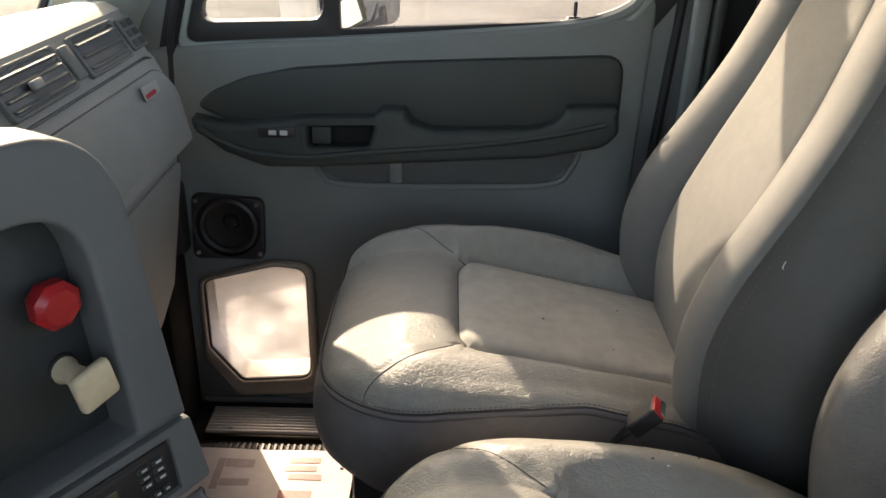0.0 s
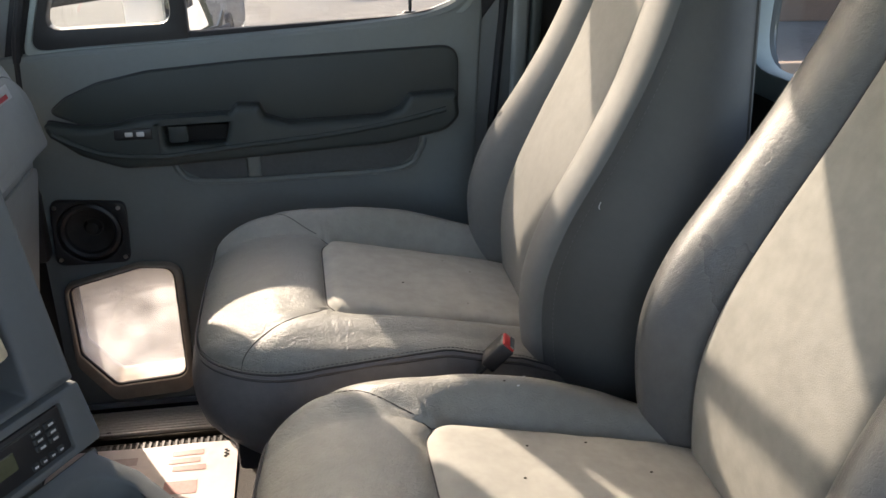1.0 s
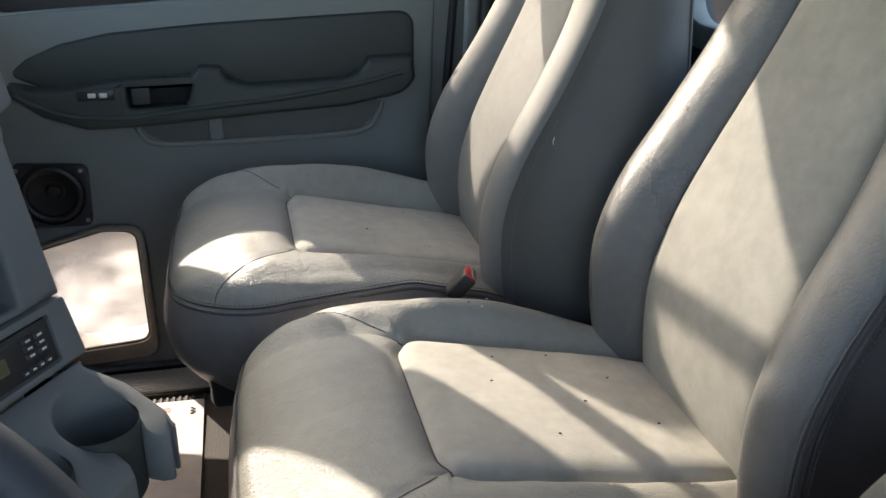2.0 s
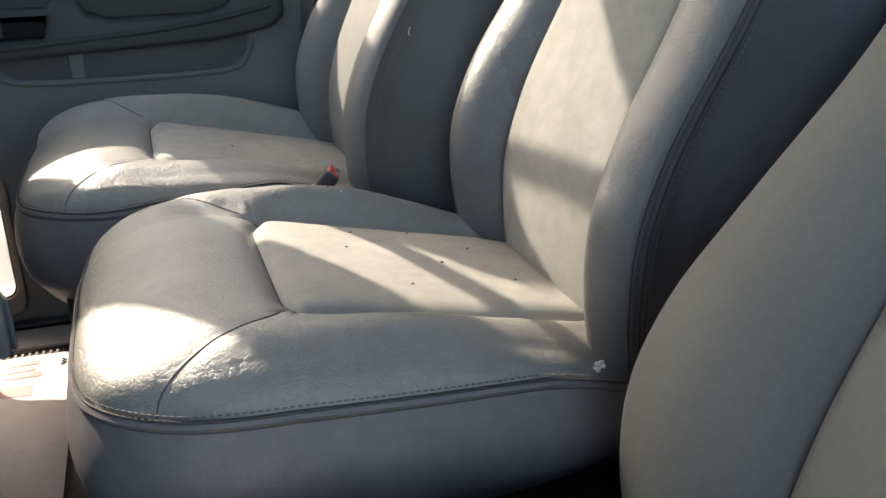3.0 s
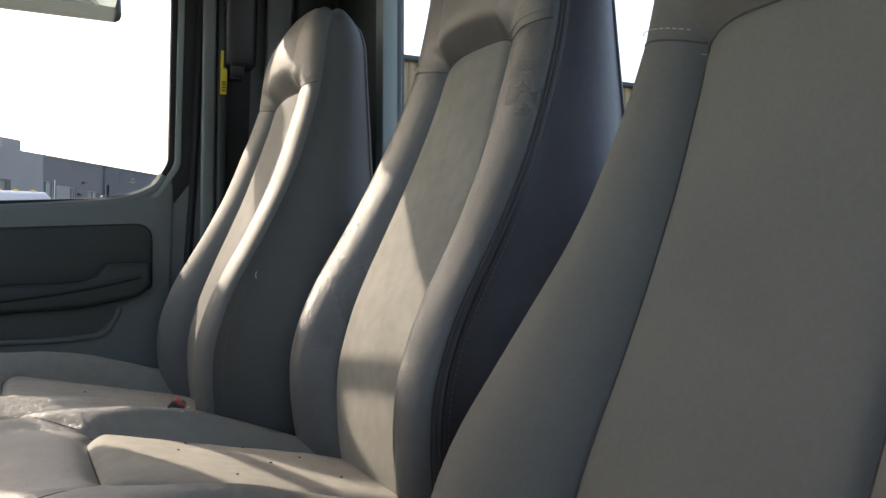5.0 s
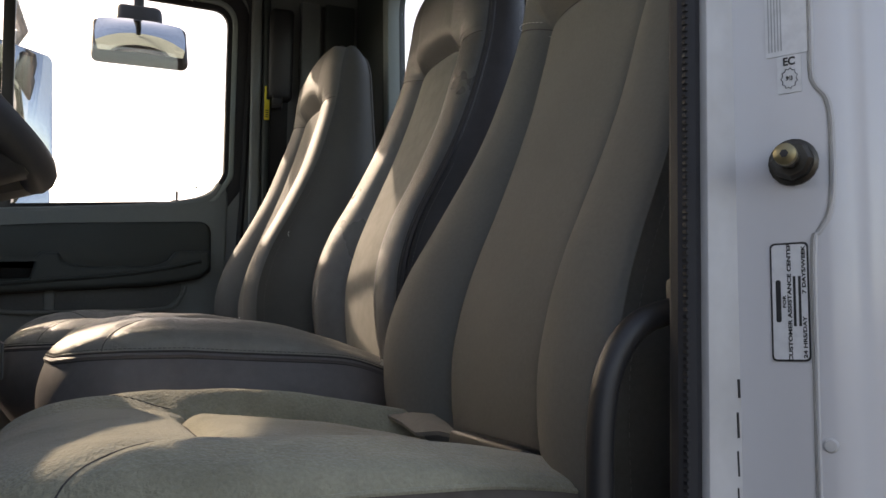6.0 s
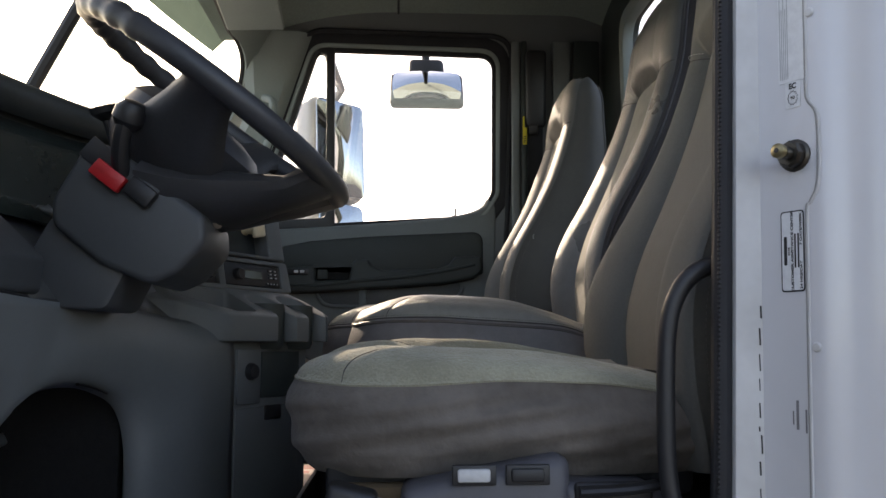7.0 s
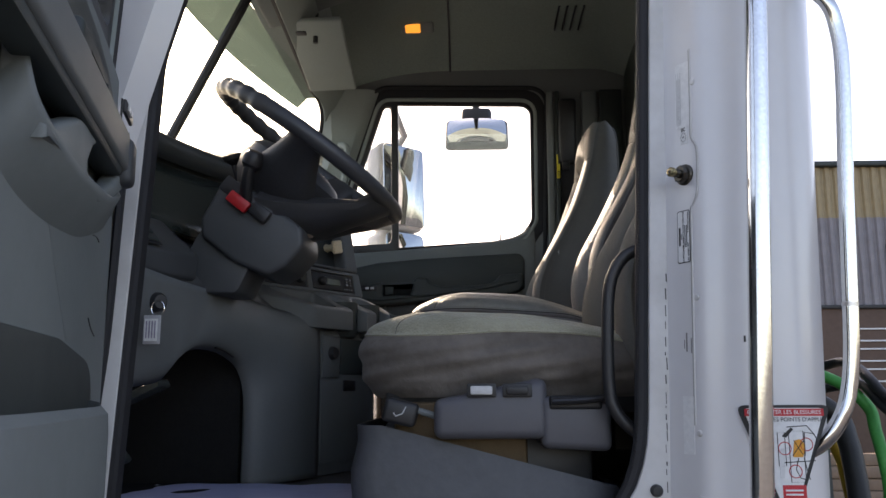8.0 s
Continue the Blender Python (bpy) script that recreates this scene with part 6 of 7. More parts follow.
for s_, z_ in ((S0 + 4.4, 7.6), (S0 + 10.2, 5.9), (S0 + 10.4, 4.9), (S0 + 3.9, 6.7)):
    part("wall_lamp", rbox((s_, -0.22, z_), (s_ + 0.35, -0.004, z_ + 0.14), 0.03, 2, bm_), M_BLACK, hall)
for s, z, w, h in wins:
    wn = part("window", plate([(s, z), (s + w, z), (s + w, z + h), (s, z + h)], [[(s + 0.08, z + 0.08), (s + w / 2 - 0.04, z + 0.08), (s + w / 2 - 0.04, z + h - 0.08), (s + 0.08, z + h - 0.08)],
                              [(s + w / 2 + 0.04, z + 0.08), (s + w - 0.08, z + 0.08), (s + w - 0.08, z + h - 0.08), (s + w / 2 + 0.04, z + h - 0.08)]], "y", 0.06, 0.16), M_LIGHTWALL, hall, smooth=False)
    wn.data.transform(bm_)
    part("pane", rbox((s + 0.06, 0.17, z + 0.06), (s + w - 0.06, 0.19, z + h - 0.06), 0, 1, bm_), M_PANE, wn)

# corrugated shed behind the truck
shed = thing("corrugated_shed", "shed of tan and mauve-grey corrugated sheet on a brown base", "building")


def corrugated(x0, x1, z0, z1, y, step=0.2, d=0.05):
    row = []
    x = x0
    while x < x1:
        row += [(x, y), (x + step * 0.3, y), (x + step * 0.45, y - d), (x + step * 0.85, y - d)]
        x += step
    return surf([[(a, b, z) for a, b in row] for z in (z0, z1)])


part("upper_sheet", corrugated(4.0, 40.0, 5.28, 6.40, 16.02), M_CORR_T, shed, "tan corrugated sheet", smooth=False)
part("lower_sheet", corrugated(4.0, 40.0, 3.36, 5.28, 16.0), M_CORR_G, shed, "mauve-grey corrugated sheet", smooth=False)
part("base_wall", rbox((4.0, 15.96, 0), (40.0, 16.3, 3.32), 0.02), M_BROWN, shed, "brown block base")
part("flashing", rbox((4.0, 15.9, 3.31), (40.0, 16.1, 3.39), 0.01), M_BLACK, shed)
part("roof", rbox((3.9, 15.85, 6.40), (40.1, 20, 6.52), 0.03), M_TRIMD, shed)
part("side_wall", rbox((4.0, 16.2, 0), (4.2, 19.9, 6.4), 0.01), M_CORR_G, shed)
for i in range(6):
    for j in range(3):
        z = 2.62 - j * 0.42
        x = 8.2 + i * 1.6
        o = plate([(x, z), (x + 1.3, z), (x + 1.3, z + 0.28), (x, z + 0.28)], [[(x + 0.03, z + 0.03), (x + 1.27, z + 0.03), (x + 1.27, z + 0.25), (x + 0.03, z + 0.25)]], "y", 15.93, 15.965)
        part("painted_frame", o, M_PAPER, shed, smooth=False)
part("dark_opening", rbox((9.05, 15.93, 4.2), (9.9, 16.0, 4.7), 0.01), M_BLACK, shed)

# stacked timber on the ground by the shed
deck = thing("timber_stack", "stack of weathered grey-brown planks on the ground", "timber")
M_PLANK = mat("weathered_plank", (0.20, 0.145, 0.105), (0.14, 0.10, 0.075), rough=0.85, big=2.0, small=18, bump=0.4, bump_scale=40, dist=0.004)
pl = finish("plank", rbox((0, 0, 0), (5.0, 0.10, 0.118), 0.008, 1), M_PLANK)
for i in range(8):
    o = new("plank", pl)
    o.parent = deck
    o.location = (3.6 + 0.05 * (i % 3), 7.0 + 0.012 * ((i * 7) % 3), 0.02 + 0.123 * i)

# white cab of another truck, far across the yard
tr = thing("parked_truck", "white parked truck cab with amber roof lights", "truck")
tm = Matrix.Translation((-0.19, 26.0, 0)) @ pose(0, 0, 0, 0, 0, 8) @ Matrix.Scale(1.36, 4)
part("cab_body", plate(fillet([(-1.0, 0.6), (1.05, 0.6), (1.10, 1.9), (1.0, 2.62), (0.78, 2.86), (-1.0, 2.92)], [0.1, 0.1, 0.1, 0.08, 0.12, 0.1], 5), [fillet([(-0.6, 2.0), (0.86, 2.0), (0.80, 2.52), (-0.6, 2.55)], 0.06)], "y", -0.05, 0.05, 0.02), M_WHITE, tr, "white painted cab side").data.transform(tm)
part("cab_core", rbox((-1.0, 0.05, 0.6), (1.02, 2.0, 2.55), 0.08, 3, tm), M_WHITE, tr)
part("roof", rbox((-1.0, -0.02, 2.55), (0.80, 2.0, 2.93), 0.10, 4, tm), M_WHITE, tr)
part("side_window", rbox((-0.62, 0.02, 1.98), (0.86, 0.06, 2.55), 0.01, 1, tm), M_PANE, tr)
for i in range(4):
    part("roof_light", rbox((-0.5 + i * 0.32, 0.1, 2.92), (-0.40 + i * 0.32, 0.2, 2.97), 0.02, 2, tm), mat("amber_lens", (0.75, 0.42, 0.03), rough=0.3, bump=0), tr, "amber roof light")
for x in (-0.5, 0.7):
    wh = part("wheel", lathe([(0.25, 0.0), (0.5, 0.0), (0.52, 0.05), (0.52, 0.25), (0.5, 0.3), (0.25, 0.3)], 28, tm @ pose(x, -0.02, 0.52, 90, 0, 0)), M_RUBBER, tr)
    part("rim", lathe([(0, 0.1), (0.12, 0.12), (0.25, 0.02)], 20, tm @ pose(x, -0.02, 0.52, 90, 0, 0)), M_ALU, wh)
part("side_mirror", rbox((1.12, -0.25, 2.0), (1.22, -0.1, 2.4), 0.03, 2, tm), M_WHITE, tr)
part("aerial", tube([tm @ Vector((0.9, 0.0, 2.6)), tm @ Vector((0.92, 0.0, 3.2))], 0.012, 6), M_PAPER, tr)


# bare trees, seen in the door mirror and past the yard
def branch(bm, a, d, length, r, depth, rng):
    n = 4
    pts, rad = [a], [r]
    p, v = a.copy(), d.copy()
    for i in range(n):
        v = (v + Vector((rng.uniform(-1, 1), rng.uniform(-1, 1), rng.uniform(-0.4, 0.8))) * 0.16).normalized()
        p = p + v * length / n
        pts.append(p)
        rad.append(r * (1 - 0.5 * (i + 1) / n))
    add(bm, tube(pts, r, 6 if depth > 1 else 4, radii=rad, cap=False))
    if depth:
        for k in range(3 if depth > 1 else 4):
            t = pts[1 + rng.randrange(n)]
            side = Vector((rng.uniform(-1, 1), rng.uniform(-1, 1), rng.uniform(0.1, 0.9))).normalized()
            branch(bm, t, (v * 0.7 + side * 0.8).normalized(), length * rng.uniform(0.5, 0.75), r * 0.45, depth - 1, rng)


def bare_tree(x, y, h, seed):
    rng = random.Random(seed)
    t = thing("tree", "bare grey-brown winter tree", "tree", group="bare trees")
    bark = mat("bark", (0.12, 0.10, 0.085), (0.08, 0.065, 0.055), rough=0.9, big=3, small=30, bump=0.5, bump_scale=30, dist=0.01)
    part("trunk", tube([Vector((x, y, 0)), Vector((x + 0.05, y, h * 0.2)), Vector((x, y + 0.05, h * 0.4))], 0.16, 10, radii=[0.2, 0.15, 0.11]), bark, t)
    bm = bmesh.new()
    for k in range(6):
        a = k * 1.05 + rng.uniform(-0.3, 0.3)
        branch(bm, Vector((x, y, h * rng.uniform(0.25, 0.4))), Vector((math.cos(a) * 0.6, math.sin(a) * 0.6, 0.8)).normalized(), h * 0.42, 0.06, 3, rng)
    part("crown", bm, bark, t, smooth=True, sharp=0)


for i, (x, y, h) in enumerate(((11.5, 7.4, 6.5), (15.0, 9.6, 8.0), (21.0, 12.0, 8.5))):
    bare_tree(x, y, h, 11 + i)

# this truck's own outer parts: chassis, visor, mirrors
ch = thing("truck_chassis", "dark chassis and deck behind the cab", "chassis")
part("frame_rail", rbox((-1.6, 0.15, 0.75), (6.0, 0.27, 1.02), 0.01), M_BLACK, ch)
part("frame_rail", rbox((-1.6, 0.93, 0.75), (6.0, 1.05, 1.02), 0.01), M_BLACK, ch)
part("deck_plate", rbox((0.80, -0.10, 1.02), (1.9, 1.30, 1.06), 0.01), M_STEEL, ch)
for x in (-1.2, 3.2, 4.6):
    for y in (-0.35, 1.25):
        wh = part("wheel", lathe([(0.28, 0.0), (0.5, 0.0), (0.52, 0.05), (0.52, 0.27), (0.5, 0.32), (0.28, 0.32)], 28, pose(x, y + 0.3, 0.52, 90, 0, 0)), M_RUBBER, ch, "black truck tyre")
        part("rim", lathe([(0, 0.12), (0.12, 0.14), (0.28, 0.04)], 20, pose(x, y + 0.3, 0.52, 90, 0, 0)), M_ALU, wh)
hood = part("truck_hood", plate(fillet([(-2.5, 1.1), (-0.98, 1.1), (-0.98, 2.12), (-1.3, 2.08), (-2.3, 1.92), (-2.5, 1.7)], [0.1, 0.02, 0.05, 0.2, 0.15, 0.2], 5), [], "y", -0.20, 1.40, 0.08, 4), M_WHITE)
tagged(hood, "white painted engine hood ahead of the windshield", "hood")
vis = part("sun_visor", solid(surf([[(ws_x(y, 2.80) - dx, y, z) for y in [-0.33 + 0.0805 * i for i in range(25)]] for dx, z in ((0.02, 2.893), (0.08, 2.902), (0.15, 2.880), (0.19, 2.838))]), 0.006), tinted("tinted_visor"))
tagged(vis, "smoky green outer sun visor above the windshield", "sun visor")


def side_mirror(label, place):
    mr = thing("door_mirror", label, "mirror", group="door mirrors")

    def put(nm, bm, material, lab="", parent=None):
        return part(nm, place(bm), material, parent or mr, lab)
    tilt = pose(-0.238, 1.90, 2.55, 0, -2.5, -48)
    put("housing", rbox((-0.085, -0.125, -0.195), (0.055, 0.125, 0.200), 0.040, 5, tilt), M_WHITE, "white mirror housing")
    mg = plate(fillet([(-0.112, -0.180), (0.112, -0.180), (0.112, 0.187), (-0.112, 0.187)], 0.026, 5), [], "x", 0.050, 0.0585, 0.002)
    bmesh.ops.transform(mg, matrix=tilt, verts=mg.verts)
    put("main_glass", mg, M_DIMMIRROR, "flat mirror glass")
    put("lower_housing", rbox((-0.09, -0.125, -0.397), (0.05, 0.125, -0.200), 0.04, 5, tilt), M_WHITE, "white lower housing")
    bm = plate(fillet([(-0.104, -0.376), (0.104, -0.376), (0.104, -0.212), (-0.104, -0.212)], 0.035, 6), [], "x", 0.046, 0.056, 0.003)
    bmesh.ops.transform(bm, matrix=tilt, verts=bm.verts)
    put("convex_glass", bm, M_DIMMIRROR, "wide-angle glass")
    put("lower_arm", tube([tilt @ Vector((-0.02, 0, -0.30)), tilt @ Vector((-0.10, -0.04, -0.28)), Vector((-0.56, 1.62, 2.26))], 0.014, 8), M_BLACK, "black mirror arm")
    put("upper_arm", tube([tilt @ Vector((-0.01, 0, 0.18)), (-0.205, 1.90, 2.80), (-0.235, 1.75, 2.86), (-0.27, 1.51, 2.955)], 0.017, 10), M_WHITE, "white upper mirror arm")
    return mr


side_mirror("white door mirror with a tall glass, passenger's side", lambda bm: bm)
dm = thing("down_view_mirror", "convex down-view mirror with a dark rim over the passenger's window", "mirror")
MC = Vector((0.124, 1.80, 2.783))
dmm = Matrix.Translation(MC) @ pose(0, 0, 0, -28, 0, 0)
part("shell", rbox((-0.140, 0.0, -0.082), (0.140, 0.045, 0.082), 0.03, 5, dmm), M_BLACK, dm, "dark mirror shell")
rows = []
for i in range(17):
    u = -1 + 2 * i / 16
    rows.append([dmm @ Vector((0.131 * u * math.sqrt(1 - 0.14 * w * w), -0.004 - 0.030 * (1 - u * u * 0.8) * (1 - w * w * 0.7), 0.073 * w * math.sqrt(1 - 0.14 * u * u))) for w in [-1 + 2 * j / 10 for j in range(11)]])
part("convex_glass", surf(rows), M_MIRROR, dm, "curved mirror glass", sharp=0)
part("bracket", rbox((-0.070, 0.0, 0.055), (0.070, 0.05, 0.165), 0.024, 4, dmm), M_BLACK, dm)
part("bracket_arm", tube([dmm @ Vector((0.0, 0.03, 0.14)), (0.124, 1.93, 3.04), (0.124, 1.60, 3.07)], 0.016, 10), M_BLACK, dm)

# ---- things in and on the cab ----
# grab handle inside the driver's doorway
gh = thing("grab_handle", "black grab handle beside the driver's seat", "handle")
part("bar", tube(smooth_path([(0.395, -0.300, 1.899), (0.355, -0.300, 1.888), (0.331, -0.298, 1.862), (0.318, -0.297, 1.82), (0.313, -0.297, 1.74), (0.313, -0.297, 1.66), (0.322, -0.298, 1.62), (0.355, -0.30, 1.585), (0.395, -0.30, 1.575)], 6), 0.0108, 12), M_BLACK, gh)
for z in (1.905, 1.575):
    part("foot", rbox((0.39, -0.308, z - 0.02), (0.425, -0.285, z + 0.02), 0.006), M_BLACK, gh)

# driver's seat base: side cover, switches, levers, suspension skirt
base = thing("air_ride_pedestal", "grey plastic air-ride pedestal of the driver's seat", "pedestal")
M_BASE = mat("seat_base_grey", (0.092, 0.091, 0.102), (0.074, 0.073, 0.082), rough=0.5, big=4, small=100, bump=0.25, bump_scale=700, dist=0.0005, mottle=0.04)
bm = rbox((0.014, -0.262, 1.572), (0.212, -0.16, 1.676), 0.016, 4)
for v in bm.verts:                                 # the top slopes down towards the front, the foot rises a little
    if v.co.z > 1.64 and v.co.x < 0.075:
        v.co.z -= 0.034 * min(1.0, (0.075 - v.co.x) / 0.045)
    v.co.y += 0.14 * max(0.0, v.co.z - 1.632)
part("side_cover", bm, M_BASE, base, "grey side cover with rocker switches")
bm = rbox((0.200, -0.260, 1.556), (0.322, -0.16, 1.645), 0.014, 4)
for v in bm.verts:
    v.co.z -= 0.05 * (v.co.x - 0.2)
part("rear_cover", bm, M_BASE, base)
part("lever_pocket", rbox((0.214, -0.2645, 1.622), (0.306, -0.252, 1.646), 0.008, 3), M_BLACK, base)
for x, mm, lab in ((0.068, M_GREYTXT, "pale rocker switch"), (0.130, M_BLACK, "dark rocker switch")):
    s_ = part("switch_frame", rbox((x + 0.004, -0.2665, 1.644), (x + 0.055, -0.258, 1.667), 0.002), M_BLACK, base)
    part("rocker", rbox((x + 0.010, -0.271, 1.648), (x + 0.048, -0.262, 1.663), 0.003, 2), mm, s_, lab)
part("recline_lever", tube(smooth_path([(0.31, -0.262, 1.642), (0.27, -0.268, 1.638), (0.218, -0.268, 1.636)], 5), 0.012, 10, flat=0.55, up=(0, 0, 1)), M_BLACK, base, "black recline lever")
part("slide_lever", rbox((-0.030, -0.025, -0.021), (0.030, 0.025, 0.021), 0.008, 3, pose(-0.046, -0.225, 1.618, 0, 14, 0)), M_BLACK, base, "black lever end with a seat mark")
part("lever_rod", tube([(-0.03, -0.225, 1.625), (0.02, -0.225, 1.61)], 0.006, 8), M_TRIM, base)
mk = Matrix.Translation((-0.045, -0.2506, 1.614)) @ pose(0, 0, 0, 90, 0, 0)
part("seat_mark", tube([mk @ Vector(p) for p in ((-0.012, 0.004, 0.0005), (-0.008, -0.002, 0.0005), (0.004, 0.002, 0.0005), (0.010, 0.014, 0.0005))], 0.0012, 5), M_GREYTXT, base)
rows = []
for k in range(7):
    s = k / 6
    rows.append([(x + 0.004 * math.sin(9 * s), y, 1.575 - 0.135 * s) for x, y in fillet([(-0.13 - 0.01 * s, -0.225 - 0.02 * s), (0.34, -0.225 - 0.02 * s), (0.34, 0.30), (-0.13 - 0.01 * s, 0.30)], 0.05)])
for r in rows:
    r.append(r[0])
part("suspension_skirt", solid(surf([[(x, y, z + (0.020 - 0.27 * max(0.0, x + 0.06)) * max(0.0, (z - 1.44) / 0.135)) for x, y, z in r] for r in rows]), 0.006), mat("skirt_vinyl", (0.075, 0.077, 0.085), (0.055, 0.057, 0.062), rough=0.5, big=6, small=60, bump=0.3, bump_scale=30, dist=0.004), base, "dark grey vinyl skirt")
part("cushion_frame", rbox((-0.06, -0.20, 1.515), (0.18, 0.28, 1.635), 0.01), mat("raw_board", (0.13, 0.085, 0.045), (0.10, 0.065, 0.035), rough=0.9, bump=0.3), base, "brown board under the cushion")
part("pedestal", rbox((-0.08, -0.17, FLOOR), (0.30, 0.26, 1.600), 0.01), M_BLACK, base)

# belts and buckles
bk = thing("belt_buckle", "red seat belt buckle between the seats", "buckle")
bkm = Matrix.Translation((0.242, 0.905, 1.886)) @ pose(0, 0, 0, 0, 40, -15)
part("housing", rbox((-0.011, -0.018, -0.024), (0.011, 0.018, 0.020), 0.004, 3, bkm), M_BLACK, bk)
part("button", rbox((-0.0095, -0.016, 0.012), (0.0095, 0.016, 0.0225), 0.003, 2, bkm), M_RED, bk, "red release button")
part("strap", rbox((-0.002, -0.014, -0.14), (0.002, 0.014, -0.02), 0.001, 1, bkm @ pose(0, 0, 0, 0, 0, 0)), M_BLACK, bk)
part("metal_slot", rbox((0.0005, -0.014, 0.018), (0.0085, 0.014, 0.0235), 0.001, 1, bkm), M_CHROME, bk)
db = thing("lap_belt", "pale grey belt sleeve and black buckle on the driver's seat", "belt")
part("sleeve", solid(surf([[(0.325, 0.188, 1.776), (0.345, 0.155, 1.781), (0.362, 0.125, 1.781)], [(0.324, 0.137, 1.772), (0.342, 0.105, 1.777), (0.358, 0.075, 1.775)], [(0.321, 0.085, 1.765), (0.338, 0.055, 1.769), (0.352, 0.025, 1.765)]]), 0.005), mat("belt_sleeve", (0.20, 0.195, 0.18), rough=0.8, bump=0.2, bump_scale=300), db)
part("stalk", rbox((-0.014, -0.072, -0.010), (0.014, 0.072, 0.010), 0.005, 3, pose(0.346, -0.065, 1.763, 2, 10, 4)), M_BLACK, db)
sb = thing("shoulder_belt", "black shoulder belt and guide on the passenger's pillar", "belt")
part("webbing", lean_in(surf([[(0.455, 1.517, z), (0.505, 1.517, z)] for z in (1.50, 1.9, 2.2, 2.5, 2.8)])), mat("belt_webbing", (0.012, 0.012, 0.013), rough=0.7, bump=0.3, bump_scale=600), sb)
part("upper_guide", lean_in(rbox((0.445, 1.495, 2.54), (0.515, 1.53, 2.80), 0.015, 3)), M_BLACK, sb)
part("tongue", lean_in(rbox((0.455, 1.500, 2.515), (0.486, 1.515, 2.575), 0.006, 2)), M_BLACK, sb)
part("tongue_rim", lean_in(tube([(0.457, 1.498, 2.525), (0.484, 1.498, 2.525), (0.484, 1.498, 2.572), (0.457, 1.498, 2.572)], 0.0015, 5, closed=True)), M_STEEL, sb)
tg = thing("belt_tag", "yellow printed tag hanging from the shoulder belt", "tag")
part("tag_upper", lean_in(rbox((0.434, 1.498, 2.535), (0.440, 1.502, 2.575), 0.001, 1)), M_TAG, tg)
part("tag_lower", lean_in(rbox((0.434, 1.496, 2.480), (0.448, 1.500, 2.537), 0.001, 1)), M_TAG, tg)
for i in range(4):
    part("print_bar", lean_in(rbox((0.437, 1.4945, 2.487 + i * 0.006), (0.445, 1.4962, 2.4893 + i * 0.006), 0)), M_INK, tg)

# ceiling lamp, seam, vents, visor, console
lamp = thing("dome_lamp", "small amber dome lamp, lit, in the headliner", "lamp")
amber = bpy.data.materials.new("amber_lit")
amber.use_nodes = True
_p = amber.node_tree.nodes["Principled BSDF"]
_p.inputs["Base Color"].default_value = (0.8, 0.42, 0.10, 1)
_p.inputs["Emission Color"].default_value, _p.inputs["Emission Strength"].default_value = (1.0, 0.36, 0.05, 1), 0.32
lm = facing((-0.105, 1.235, ceil_z(-0.105, 1.235) + 0.002), (0.0, -0.45, -0.9))
part("bezel", rbox((-0.062, -0.03, -0.012), (0.062, 0.03, 0.012), 0.008, 3, lm), M_TRIM, lamp)
part("lens", rbox((-0.045, -0.020, 0.008), (0.012, 0.020, 0.018), 0.006, 3, lm), amber, lamp, "glowing amber lens")
sm = thing("headliner_seam", "dark joint strip across the headliner", "trim", kind="structure")
part("strip", tube([(0.015, y, ceil_z(0.015, y) - 0.001) for y in [-0.3 + 0.045 * i for i in range(41)]], 0.004, 6), M_BLACK, sm)
gr = thing("ceiling_grille", "slotted speaker grille in the headliner", "grille")
for i in range(4):
    x = 0.42 + 0.03 * i
    part("slot", tube([(x, y, ceil_z(x, y) - 0.001) for y in (1.10, 1.16, 1.22, 1.28)], 0.004, 6), M_BLACK, gr)
vs = thing("inner_sun_visor", "grey folded sun visor by the passenger's pillar", "sun visor")
q = [Vector(p) for p in ((-0.492, 0.7025, 2.798), (-0.312, 0.7025, 2.800), (-0.331, 1.211, 2.764), (-0.505, 1.211, 2.758))]
nrm = (q[1] - q[0]).cross(q[3] - q[0]).normalized()
if nrm.z > 0:
    nrm = -nrm
bm = bmesh.new()
lo = [bm.verts.new(p) for p in q]
hi = [bm.verts.new(p - nrm * 0.018) for p in q]
bm.faces.new(lo)
bm.faces.new(hi[::-1])
for i in range(4):
    bm.faces.new((lo[i], lo[(i + 1) % 4], hi[(i + 1) % 4], hi[i]))
bmesh.ops.bevel(bm, geom=bm.edges[:], offset=0.007, segments=3, profile=0.5, affect="EDGES")
part("board", bm, M_PILLAR, vs)
part("hinge", rbox((-0.470, 0.76, 2.790), (-0.435, 0.79, 2.800), 0.004), M_BLACK, vs)
for y in (0.80, 1.12):
    part("hinge_arm", tube([(-0.41, y, 2.770), (-0.41, y, 2.96)], 0.008, 8), M_BLACK, vs)
oc = thing("overhead_console", "dark grey overhead console above the windshield", "console")
part("shelf", plate(fillet([(-0.56, 2.815), (-0.28, 2.92), (-0.25, 3.06), (-0.56, 3.06)], [0.01, 0.03, 0.03, 0.01], 4), [], "y", -0.25, 0.80, 0.012), M_TRIM, oc)
hh = thing("pillar_handle", "pale grey grab handle on the windshield pillar", "handle")
part("bar", tube(smooth_path([(-0.43, 1.47, 2.63), (-0.395, 1.43, 2.60), (-0.40, 1.425, 2.50), (-0.425, 1.43, 2.42), (-0.46, 1.47, 2.38)], 6), 0.013, 10), M_PILLAR, hh)

# floor films
def film_z(x, y):
    return FLOOR + 0.007 + 0.004 * noise.noise(Vector((x * 9, y * 9, 0.5)))


ff = thing("floor_film", "crumpled pinkish protective film with red print on the floor", "film")
rows = []
